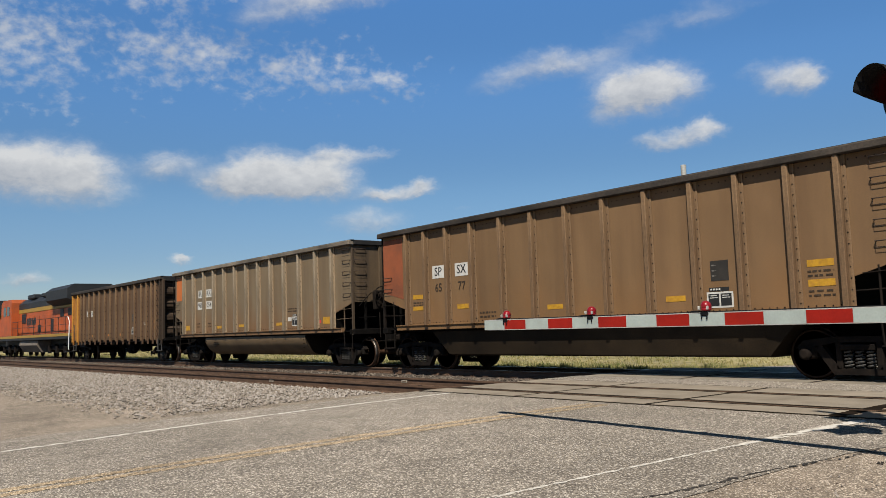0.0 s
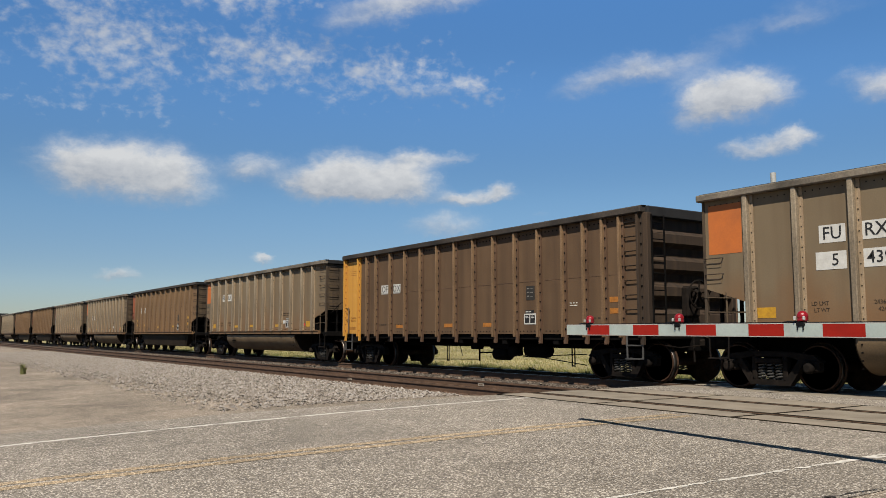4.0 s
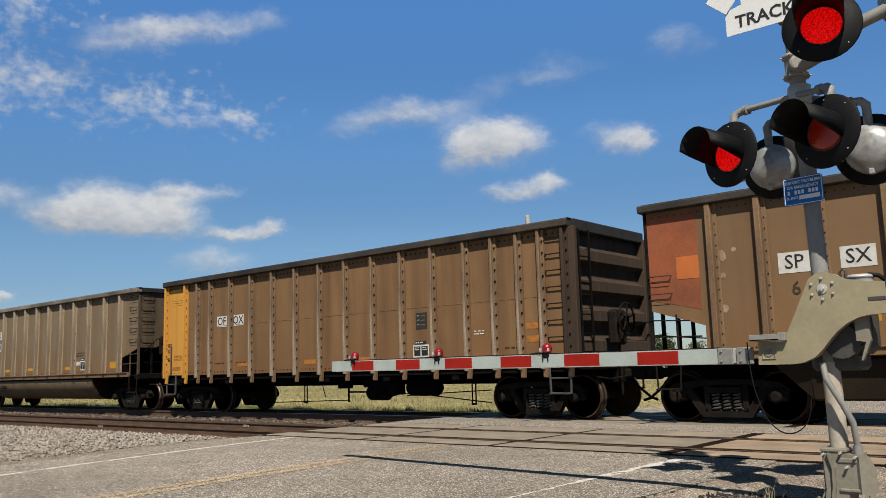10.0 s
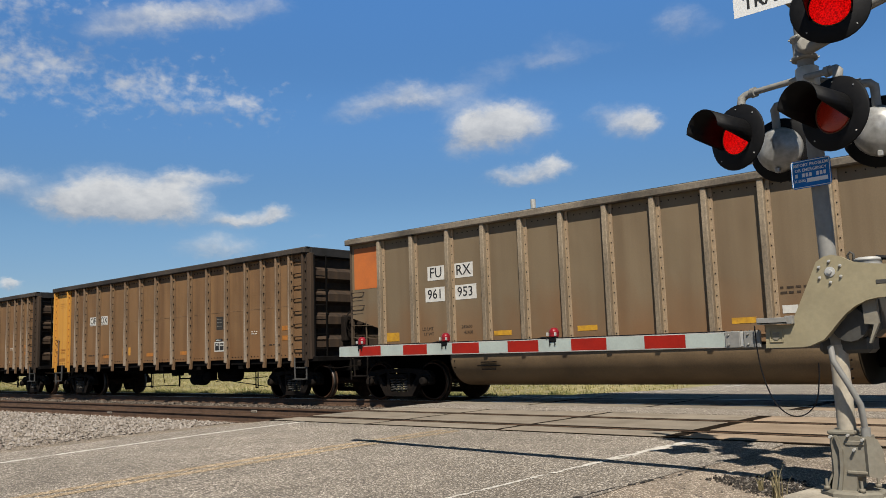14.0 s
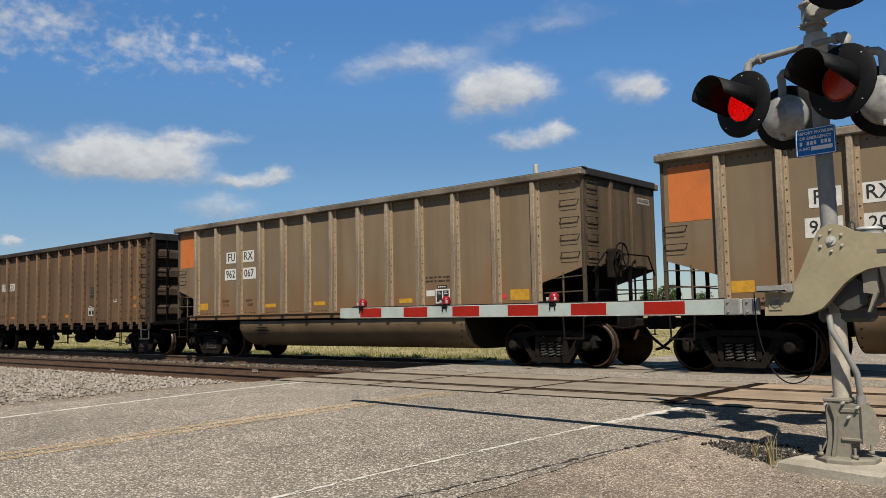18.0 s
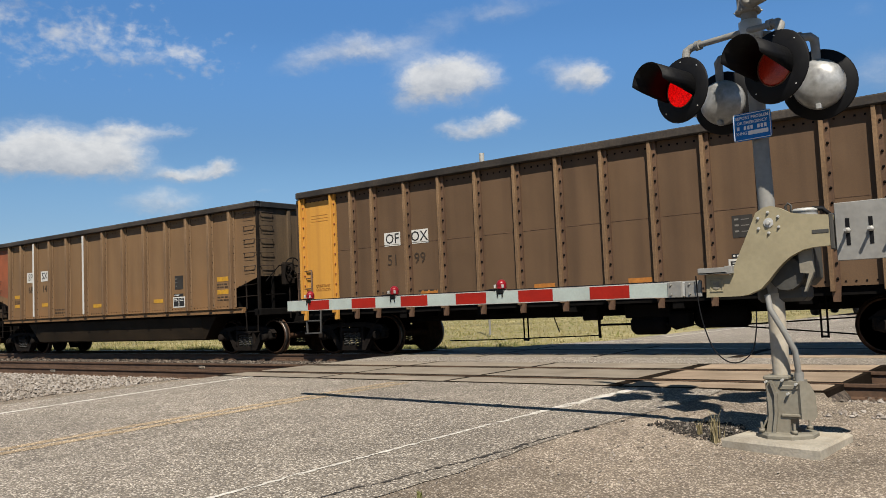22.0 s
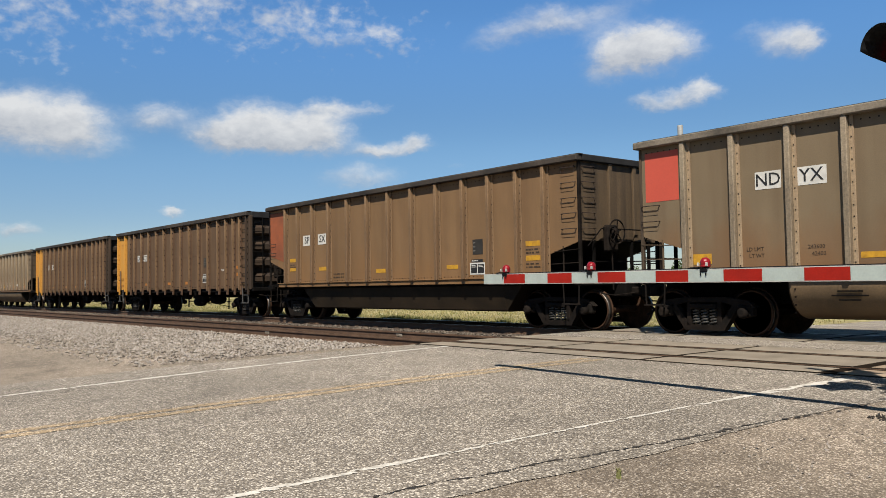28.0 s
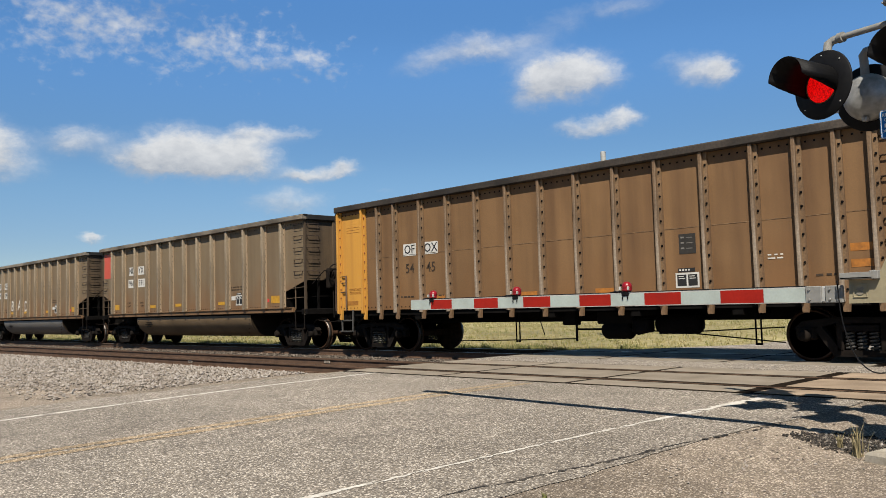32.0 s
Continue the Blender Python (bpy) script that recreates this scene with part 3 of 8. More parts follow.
def leafy(name, tones, patch=0.0):
    """Foliage whose pieces differ in tone, in drifts of patch per metre where that is given."""
    m = bpy.data.materials.new(name)
    m.use_nodes = True
    N, L = m.node_tree.nodes, m.node_tree.links
    b = N["Principled BSDF"]
    b.inputs["Roughness"].default_value = 0.75
    b.inputs["Specular IOR Level"].default_value = 0.15
    g = N.new("ShaderNodeNewGeometry")
    r = N.new("ShaderNodeValToRGB")
    el = r.color_ramp.elements
    el[0].color, el[1].color = (*tones[0], 1), (*tones[-1], 1)
    for i, t in enumerate(tones[1:-1]):
        el.new((i + 1) / (len(tones) - 1)).color = (*t, 1)
    pick = g.outputs["Random Per Island"]
    if patch:
        nz = N.new("ShaderNodeTexNoise")
        nz.inputs["Scale"].default_value, nz.inputs["Detail"].default_value = patch, 4
        L.new(g.outputs["Position"], nz.inputs["Vector"])
        wide = N.new("ShaderNodeMapRange")
        for i, x in enumerate((0.35, 0.65, 0.0, 0.75)):
            wide.inputs[i + 1].default_value = x
        L.new(nz.outputs[0], wide.inputs[0])
        ad = N.new("ShaderNodeMath")
        ad.operation = "MULTIPLY_ADD"
        ad.inputs[1].default_value = 0.25
        L.new(pick, ad.inputs[0])
        L.new(wide.outputs[0], ad.inputs[2])
        pick = ad.outputs[0]
    L.new(pick, r.inputs[0])
    L.new(r.outputs[0], b.inputs["Base Color"])
    return m


M_GRASS = leafy("grass_dry_and_green", [(0.1, 0.11, 0.034), (0.16, 0.155, 0.055), (0.22, 0.19, 0.08), (0.25, 0.21, 0.105), (0.21, 0.18, 0.08)], 0.45)
M_WEED = leafy("weed_green", [(0.055, 0.068, 0.022), (0.10, 0.112, 0.036), (0.17, 0.16, 0.066), (0.08, 0.092, 0.03), (0.2, 0.17, 0.085)], 0.9)
M_STRAW = leafy("dry_straw", [(0.1704, 0.136, 0.068), (0.2384, 0.1984, 0.1136), (0.136, 0.1136, 0.0568)])
M_LEAF = leafy("tree_leaves", [(0.02, 0.0344, 0.01024), (0.04, 0.06, 0.0168), (0.0568, 0.0792, 0.0256)])
M_BARK = mat("bark", (0.0624, 0.0456, 0.0344), 0.9, 0, 0.3, 4, 0.6, 20)
M_CLODSHADE = leafy("tar_clod_shade", [(0.012, 0.0105, 0.009), (0.022, 0.019, 0.016), (0.036, 0.03, 0.025), (0.018, 0.015, 0.012), (0.05, 0.043, 0.036), (0.18, 0.157, 0.134)])
M_STONE = leafy("ballast_stone", [(0.108, 0.091, 0.075), (0.202, 0.177, 0.151), (0.278, 0.25, 0.22), (0.146, 0.119, 0.096), (0.244, 0.215, 0.186)])
M_RUSTSCRAP = leafy("rusty_scrap", [(0.07, 0.03, 0.018), (0.13, 0.06, 0.035), (0.17, 0.10, 0.065), (0.05, 0.03, 0.022)])
M_STONEDARK = leafy("oily_stone", [(0.04, 0.032, 0.026), (0.095, 0.077, 0.06), (0.14, 0.115, 0.092), (0.066, 0.048, 0.036)])


# ---- mesh helpers ----
class Shape:
    """Collects vertices and faces of one mesh."""

    def __init__(self):
        self.v, self.f, self.mi, self.mats, self.smooth = [], [], [], [], []

    def add(self, verts, faces, m=0, smooth=False):
        o = len(self.v)
        self.v += [tuple(p) for p in verts]
        self.f += [tuple(i + o for i in q) for q in faces]
        self.mi += [m] * len(faces)
        self.smooth += [smooth] * len(faces)
        return self

    def box(self, x0, x1, y0, y1, z0, z1, bev=0.0, m=0, at=None):
        cx, cy, cz = (x0 + x1) / 2, (y0 + y1) / 2, (z0 + z1) / 2
        hx, hy, hz = abs(x1 - x0) / 2, abs(y1 - y0) / 2, abs(z1 - z0) / 2
        if bev <= 0:
            vs = [(cx + sx * hx, cy + sy * hy, cz + sz * hz) for sx in (-1, 1) for sy in (-1, 1) for sz in (-1, 1)]
            fs = [(0, 1, 3, 2), (4, 6, 7, 5), (0, 4, 5, 1), (2, 3, 7, 6), (0, 2, 6, 4), (1, 5, 7, 3)]
        else:
            b = min(bev, hx * 0.9, hy * 0.9, hz * 0.9)
            vs, idx = [], {}
            for a in range(3):
                for sx in (-1, 1):
                    for sy in (-1, 1):
                        for sz in (-1, 1):
                            h = [hx - b, hy - b, hz - b]
                            h[a] += b
                            idx[(a, sx, sy, sz)] = len(vs)
                            vs.append((cx + sx * h[0], cy + sy * h[1], cz + sz * h[2]))
            fs = []
            S2 = (-1, 1)
            ring = ((-1, -1), (1, -1), (1, 1), (-1, 1))
            for s in S2:
                fs.append(tuple(idx[(0, s, p, q)] for p, q in ring))
                fs.append(tuple(idx[(1, p, s, q)] for p, q in ring))
                fs.append(tuple(idx[(2, p, q, s)] for p, q in ring))
            for p in S2:
                for q in S2:
                    fs.append((idx[(0, p, q, -1)], idx[(0, p, q, 1)], idx[(1, p, q, 1)], idx[(1, p, q, -1)]))
                    fs.append((idx[(0, p, -1, q)], idx[(0, p, 1, q)], idx[(2, p, 1, q)], idx[(2, p, -1, q)]))
                    fs.append((idx[(1, -1, p, q)], idx[(1, 1, p, q)], idx[(2, 1, p, q)], idx[(2, -1, p, q)]))
                    for r in S2:
                        fs.append((idx[(0, p, q, r)], idx[(1, p, q, r)], idx[(2, p, q, r)]))
        if at is not None:
            vs = [at @ Vector(p) for p in vs]
        return self.add(vs, fs, m)

    def prism(self, outline, axis, a, b, m=0, smooth=False):
        """Extrudes a 2D outline along an axis (0, 1 or 2) from a to b."""
        n = len(outline)

        def put(p, q, d):
            return ((d, p, q), (p, d, q), (p, q, d))[axis]

        vs = [put(p, q, a) for p, q in outline] + [put(p, q, b) for p, q in outline]
        fs = [(i, (i + 1) % n, n + (i + 1) % n, n + i) for i in range(n)]
        self.add(vs, fs, m, smooth)
        if smooth:
            self.v += [tuple(p) for p in vs]
        o = len(self.v) - 2 * n
        self.f += [tuple(range(o, o + n)), tuple(range(o + 2 * n - 1, o + n - 1, -1))]
        self.mi += [m, m]
        self.smooth += [False, False]
        return self

    def tube(self, points, r, n=6, m=0, caps=True):
        """A round bar through points; r is a radius or one for each point."""
        pts = [Vector(p) for p in points]
        rs = r if isinstance(r, (list, tuple)) else [r] * len(pts)
        vs, fs = [], []
        up = None
        for i, p in enumerate(pts):
            d = (pts[min(i + 1, len(pts) - 1)] - pts[max(i - 1, 0)]).normalized()
            if up is None:
                up = d.orthogonal().normalized()
            side = d.cross(up)
            if side.length < 1e-6:
                side = d.orthogonal()
            side.normalize()
            up = side.cross(d).normalized()
            for k in range(n):
                a = 2 * math.pi * k / n
                vs.append(p + (side * math.cos(a) + up * math.sin(a)) * rs[i])
        for i in range(len(pts) - 1):
            for k in range(n):
                fs.append((i * n + k, i * n + (k + 1) % n, (i + 1) * n + (k + 1) % n, (i + 1) * n + k))
        self.add(vs, fs, m, n > 5)
        if caps:
            self.v += [tuple(p) for p in vs]
            o = len(self.v) - len(vs)
            self.f += [tuple(range(o + n - 1, o - 1, -1)), tuple(range(o + len(vs) - n, o + len(vs)))]
            self.mi += [m, m]
            self.smooth += [False, False]
        return self

    def lathe(self, prof, at, n=16, m=0, smooth=True, close=False):
        """Turns a profile of (radius, height) about local z, then places it by the pose at."""
        vs, fs = [], []
        for r, z in prof:
            for k in range(n):
                a = 2 * math.pi * k / n
                vs.append(at @ Vector((r * math.cos(a), r * math.sin(a), z)))
        for i in range(len(prof) - 1):
            for k in range(n):
                fs.append((i * n + k, i * n + (k + 1) % n, (i + 1) * n + (k + 1) % n, (i + 1) * n + k))
        self.add(vs, fs, m, smooth)
        o = len(self.v) - len(vs)
        if prof[0][0] > 1e-4:
            self.f.append(tuple(range(o + n - 1, o - 1, -1)))
            self.mi.append(m)
            self.smooth.append(False)
        if prof[-1][0] > 1e-4:
            self.f.append(tuple(range(o + len(vs) - n, o + len(vs))))
            self.mi.append(m)
            self.smooth.append(False)
        return self

    def mesh(self, name, *mats):
        me = bpy.data.meshes.new(name)
        me.from_pydata(self.v, [], self.f)
        for m in mats:
            me.materials.append(m)
        me.polygons.foreach_set("material_index", self.mi)
        me.polygons.foreach_set("use_smooth", self.smooth)
        bm = bmesh.new()
        bm.from_mesh(me)
        bmesh.ops.recalc_face_normals(bm, faces=bm.faces)
        bm.to_mesh(me)
        bm.free()
        return me


def raw_mesh(name, verts, faces, m, smooth=False):
    me = bpy.data.meshes.new(name)
    me.from_pydata(verts, [], faces)
    me.materials.append(m)
    if smooth:
        me.polygons.foreach_set("use_smooth", [True] * len(faces))
    return me


def part(name, data, parent, m=None, label=""):
    """One mesh as a part under a thing or under another part."""
    ob = new(name, data)
    ob.parent = parent
    if m is not None:
        ob.matrix_basis = m
    if label:
        tagged(ob, label)
    return ob


def thing(name, label, category, m=None, group="", kind="", data=None):
    ob = new(name, data)
    if m is not None:
        ob.matrix_world = m
    return tagged(ob, label, category, group, kind)


TEXTS = {}


def text_mesh(s, size, material, bold=0.0, extrude=0.002):
    """Lettering in the built-in font as a mesh, centred, upright in the local x and z axes, facing -y."""
    key = (s, size, material.name, bold)
    if key not in TEXTS:
        cu = bpy.data.curves.new("lettering", "FONT")
        cu.body, cu.size, cu.extrude, cu.offset, cu.resolution_u = s, size, extrude, bold, 2
        cu.align_x, cu.align_y = "CENTER", "CENTER"
        ob = bpy.data.objects.new("lettering", cu)
        scene.collection.objects.link(ob)
        dg = bpy.context.evaluated_depsgraph_get()
        me = bpy.data.meshes.new_from_object(ob.evaluated_get(dg))
        bpy.data.objects.remove(ob)
        bpy.data.curves.remove(cu)
        me.transform(pose(0, 0, 0, 90))
        me.materials.clear()
        me.materials.append(material)
        TEXTS[key] = me
    return TEXTS[key]


# ---- ground, road and tracks ----
YN, YF = 10.94, 15.39          # centre lines of the near and the far track
LEAN = 0.09                    # the road's sideways drift for each metre away


def grade(y):
    """Height of the road surface: level over the tracks, falling gently towards the camera."""
    s = max(0.0, 10.5 - y)
    if s > 13:
        return -(0.01 * 13 + 0.002 * 169) - 0.04 * (s - 13)
    return -(0.01 * s + 0.002 * s * s)


def ground_height(x, y):
    if y < 8.8:
        d = min(max((x + 3.95 - 0.09 * y) / 1.3, 0.0), 1.0)
        near = min(max((9.2 - y) / 1.6, 0.0), 1.0) if x < -2.2 else 1.0
        return grade(y) - 0.006 - 0.08 * d * d * (3 - 2 * d) * near
    if y < 9.51 and -12.6 < x < -2.2:
        return grade(y) - 0.010
    if y < 9.5:
        return grade(8.8) - 0.012 + (y - 8.8) / 0.7 * (-0.175 - grade(8.8) + 0.012)
    if y < 17.6:
        return -0.175
    return -0.175 - min(y - 17.6, 5) * 0.04


def sheet(name, xs, ys, height, material, smooth=True):
    vs = [(x, y, height(x, y)) for y in ys for x in xs]
    n = len(xs)
    fs = [(j * n + i, j * n + i + 1, (j + 1) * n + i + 1, (j + 1) * n + i) for j in range(len(ys) - 1) for i in range(n - 1)]
    return raw_mesh(name, vs, fs, material, smooth)


def strip(name, rows, material):
    """A ribbon through rows of (left, right) points."""
    vs = [p for r in rows for p in r]
    fs = [(2 * i, 2 * i + 1, 2 * i + 3, 2 * i + 2) for i in range(len(rows) - 1)]
    return raw_mesh(name, vs, fs, material)


rng = random.Random(4)
YS = [-3000, -600, -150, -60, -30, -15, -8, -5] + [-3 + 0.5 * i for i in range(24)] + [8.8, 9.1, 9.5, 12, 15, 17.6, 18.6, 20, 22.6, 30, 60, 150, 600, 3000]
XS = [-3000, -800, -300, -150, -80, -50, -35, -25, -18, -13, -12.5, -10, -7, -5, -4.2, -3.9, -3.6, -3.3, -3.0, -2.7, -2.4, -2.22, -2.1, -1.8, 0, 3, 8, 20, 60, 200, 800, 3000]
thing("ground", "pale gravel lot with fine stones and dust", "ground", kind="structure", data=sheet("ground", XS, [y for y in YS if y <= 9.5], ground_height, M_SHOULDER))
thing("trackbed", "grey crushed-stone bed under both tracks", "ground", kind="structure", data=sheet("trackbed", XS, [9.5, 12, 15, 17.6], ground_height, M_DARKBALLAST))
thing("far_verge", "pale gravel verge behind the far track", "ground", kind="structure", data=sheet("far_verge", XS, [17.6, 18.6], ground_height, M_SHOULDER))
thing("field", "dry yellow-green grass field behind the railway", "ground", kind="structure", data=sheet("field", XS, [y for y in YS if y >= 18.6], ground_height, M_GRASSGROUND))

EDGE_L, EDGE_R, LINE_L, LINE_Y, LINE_R = -13.1, -4.1, -12.3, -8.73, -5.09


def road_piece(name, ys, zf, label):
    r2 = random.Random(7)
    rows = []
    for y in ys:
        a = EDGE_L + LEAN * y + r2.uniform(-0.07, 0.07)
        b = EDGE_R + LEAN * y + r2.uniform(-0.03, 0.03) + 0.06 * math.sin(y * 1.7)
        rows.append([(a + (b - a) * i / 4, y, zf(y)) for i in range(5)])
    vs = [p for r in rows for p in r]
    fs = [(5 * j + i, 5 * j + i + 1, 5 * j + i + 6, 5 * j + i + 5) for j in range(len(rows) - 1) for i in range(4)]
    thing(name, label, "road", kind="structure", data=raw_mesh(name, vs, fs, M_ASPHALT))


road_piece("road", [-60, -40, -25, -15, -10] + [-6 + 0.3 * i for i in range(52)] + [9.41], grade, "grey chip-seal asphalt road leading onto the crossing")
road_piece("road_far", [17.05 + 0.5 * i for i in range(12)] + [25, 35, 60, 120, 400], lambda y: -0.03 - min(max(y - 17.05, 0), 6) * 0.025, "grey asphalt road going on behind the tracks")
sh = Shape()
sh.box(-12.45, -2.15, 12.70, 13.85, -0.3, 0.0)
thing("road_between", "asphalt strip between the two tracks", "road", kind="structure", data=sh.mesh("road_between", M_ASPHALT))


def paint(name, c, width, y0, y1, material, label, wear, wide=(), lean=LEAN, flakes=0.0):
    """A painted line of small pieces; wide gives stretches of another width, flakes the share that has worn off."""
    r2 = random.Random(int(abs(c) * 100))
    vs, fs, y, gone = [], [], y0, [0, 0, 0]
    edges = None
    while y <= y1:
        w = width
        for a, b, k in wide:
            if a < y < b:
                w = k
        x = c + lean * y
        z = (grade(y) if y < 9.46 else 0.0 if y < 17 else -0.03 - min(y - 17.05, 6) * 0.025) + 0.004
        cut = [-0.5, -0.17 + r2.uniform(-0.06, 0.06), 0.17 + r2.uniform(-0.06, 0.06), 0.5]
        row = [(x + q * w + (r2.uniform(-wear, wear) if abs(q) == 0.5 else 0.0), y, z) for q in cut]
        if edges is not None:
            for k in range(3):
                if gone[k] > 0:
                    gone[k] -= 1
                    continue
                if r2.random() < flakes * (1.0 if k != 1 else 0.35):
                    gone[k] = r2.randint(1, 4)
                    continue
                o = len(vs)
                vs += [edges[k], edges[k + 1], row[k + 1], row[k]]
                fs.append((o, o + 1, o + 2, o + 3))
        edges = row
        y += 0.03
    thing(name, label, "road marking", kind="structure", data=raw_mesh(name, vs, fs, material))


paint("marking_edge_left", -11.6, 0.11, -14, 9.4, M_LINEW, "worn white edge line on asphalt", 0.02, (), 0.015, 0.03)
paint("marking_edge_right", LINE_R, 0.055, -14, 9.3, M_LINEW, "worn white edge line, broader near the tracks", 0.012, ((7.2, 7.6, 0.09), (7.6, 9.4, 0.135), (-14.0, 3.5, 0.085), (4.9, 6.2, 0.045)), LEAN, 0.09)
paint("marking_centre_a", LINE_Y - 0.13, 0.165, -14, 9.2, M_LINEY, "faded yellow centre line", 0.02)
paint("marking_centre_b", LINE_Y + 0.13, 0.165, -14, 9.2, M_LINEY, "faded yellow centre line", 0.02)
paint("marking_edge_far_left", LINE_L, 0.10, 17.3, 90, M_LINEW, "white edge line behind the tracks", 0.01)
paint("marking_edge_far_right", LINE_R, 0.10, 17.3, 90, M_LINEW, "white edge line behind the tracks", 0.01)

# rail profile in y and z, top at 0
RAIL = [(-0.07, -0.172), (0.07, -0.172), (0.07, -0.162), (0.012, -0.145), (0.01, -0.05), (0.036, -0.038), (0.036, -0.006), (0.026, 0.0), (-0.026, 0.0), (-0.036, -0.006), (-0.036, -0.038), (-0.01, -0.05), (-0.012, -0.145), (-0.07, -0.162)]


def railway(name, yc, label, polished):
    tr = thing(name, label, "railway track", kind="structure")
    rail = Shape()
    rail.prism(RAIL, 0, -420, 160)
    cap = Shape()
    cap.box(-420, 160, -0.025, 0.025, -0.001, 0.002)
    for s in (-1, 1):
        r = part("rail", rail.mesh("rail", M_RAIL), tr, pose(0, yc + s * 0.7525, 0))
        part("rail_head", cap.mesh("rail_head", M_RAILTOP if polished else M_RAILDULL), r, label="polished running surface" if polished else "dull running surface")
    tie = Shape()
    tie.box(-0.115, 0.115, -1.3, 1.3, -0.33, -0.165, 0.012)
    me = tie.mesh("tie", M_TIE)
    plate = Shape()
    for s in (-1, 1):
        plate.box(-0.09, 0.09, s * 0.7525 - 0.17, s * 0.7525 + 0.17, -0.166, -0.158)
        for a in (-0.05, 0.05):
            for b in (-0.105, 0.105):
                plate.box(a - 0.014, a + 0.014, s * 0.7525 + b - 0.014, s * 0.7525 + b + 0.014, -0.16, -0.135)
    pm = plate.mesh("tie_plate", M_RAIL)
    far = Shape()
    for i in range(1080):
        x = 158 - i * 0.533
        if -12.5 < x < -2.1:
            continue
        if -62 < x < 12:
            t = part("tie", me, tr, pose(x + rng.uniform(-0.03, 0.03), yc + rng.uniform(-0.03, 0.03), 0, 0, 0, rng.uniform(-1, 1)))
            part("tie_plate", pm, t)
        else:
            far.box(x - 0.115, x + 0.115, yc - 1.3, yc + 1.3, -0.33, -0.165)
    tagged(part("far_ties", far.mesh("far_ties", M_TIE), tr), kind="stuff")
    return tr


near_track = railway("track_near", YN, "empty rusty railway track on weathered timber ties", False)
railway("track_far", YF, "railway track under the moving coal train", True)


# crossing slabs between and beside the rails
def crossing(name, yc, label):
    ob = thing(name, label, "level crossing", kind="structure")
    joints = [-12.42, -9.9, -7.28, -4.66, -2.18]
    for i in range(4):
        for k, (a, b) in enumerate(((-1.47, -0.91), (-0.57, 0.57), (0.91, 1.69))):
            sh = Shape()
            sh.box(joints[i] + (0.11 if i == 3 else 0.06), joints[i + 1] - (0.11 if i == 2 else 0.06), yc + a, yc + b, -0.25, 0.0, 0.006)
            part("slab", sh.mesh("slab", M_PANELTAN if i == 3 else M_PANEL), ob, None, "tan worn crossing slab" if i == 3 else "")
    sh = Shape()
    sh.box(-12.42, -2.18, yc - 1.53, yc + 1.75, -0.26, -0.005)
    part("flangeway_filler", sh.mesh("flangeway_filler", M_RUBBER), ob)
    return ob


crossing("crossing_near", YN, "pale concrete slab crossing surface in the near track")
crossing("crossing_far", YF, "pale concrete slab crossing surface in the far track")


def stone_field(name, label, count, x0, x1, y0, y1, size, keep, dark=False, seed=3, material=None):
    """Loose crushed stones lying on the ground, in one mesh."""
    g = np.random.default_rng(seed)
    x, y = g.uniform(x0, x1, count), g.uniform(y0, y1, count)
    ok = keep(x, y, g.uniform(0, 1, count))
    x, y = x[ok], y[ok]
    n = len(x)
    s = size * g.uniform(0.55, 1.35, n)
    z = np.array([ground_height(a, b) for a, b in zip(x, y)]) + s * 0.25
    d = np.array([(1, 0, 0), (-1, 0, 0), (0, 1, 0), (0, -1, 0), (0, 0, 1), (0, 0, -1)], float)
    v = d[None] * s[:, None, None] * g.uniform(0.35, 0.75, (n, 6, 1)) + g.normal(0, 1, (n, 6, 3)) * s[:, None, None] * 0.12
    a = g.uniform(0, 6.28, n)
    c, sn = np.cos(a), np.sin(a)
    vx = v[..., 0] * c[:, None] - v[..., 1] * sn[:, None]
    vy = v[..., 0] * sn[:, None] + v[..., 1] * c[:, None]
    t = g.uniform(-0.6, 0.6, n)
    vz = v[..., 2] * 0.8 + vx * t[:, None] * 0.5
    verts = np.stack([vx + x[:, None], vy + y[:, None], vz + z[:, None]], -1).reshape(-1, 3)
    tri = np.array([(0, 2, 4), (2, 1, 4), (1, 3, 4), (3, 0, 4), (2, 0, 5), (1, 2, 5), (3, 1, 5), (0, 3, 5)])
    faces = (tri[None] + 6 * np.arange(n)[:, None, None]).reshape(-1, 3)
    thing(name, label, "gravel", kind="stuff", data=raw_mesh(name, verts.tolist(), faces.tolist(), material or (M_STONEDARK if dark else M_STONE)))


stone_field("ballast_shoulder", "heap of pale grey crushed ballast stones beside the track", 60000, -60, -12.6, 4.0, 9.75, 0.05,
            lambda x, y, u: (u < np.clip((y - 4.2) / 2.2, 0, 1)) & (x < -12.75 + 0.09 * (y - 9)) & (u < np.clip(1.25 + (x + 13) / 60, 0.3, 1)), seed=5)
stone_field("ballast_between", "crushed stones between the tracks", 14000, -60, -12.6, 12.3, 17.4, 0.055, lambda x, y, u: np.abs(y - 15.39) > 1.2, True, seed=6)
stone_field("ballast_right", "crushed stones beside the track near the signal", 2600, -2.0, 6.0, 8.3, 9.8, 0.045, lambda x, y, u: u < 0.9, seed=7)
stone_field("ballast_bed_right", "crushed stones between the rails", 5000, -2.0, 6.0, 9.8, 17.4, 0.05, lambda x, y, u: u < 2, True, seed=8)
stone_field("loose_pebbles", "loose pebbles scattered on the shoulder", 1500, -4.4, 1.5, 2.2, 8.6, 0.018, lambda x, y, u: x > -4.6 + LEAN * y + 0.9 * u, seed=9)


stone_field("rusty_scraps", "rusty flakes and splinters along the near rail", 2600, -32, -11.6, 9.5, 9.95, 0.045, lambda x, y, u: u < 0.8, False, 10, M_RUSTSCRAP)
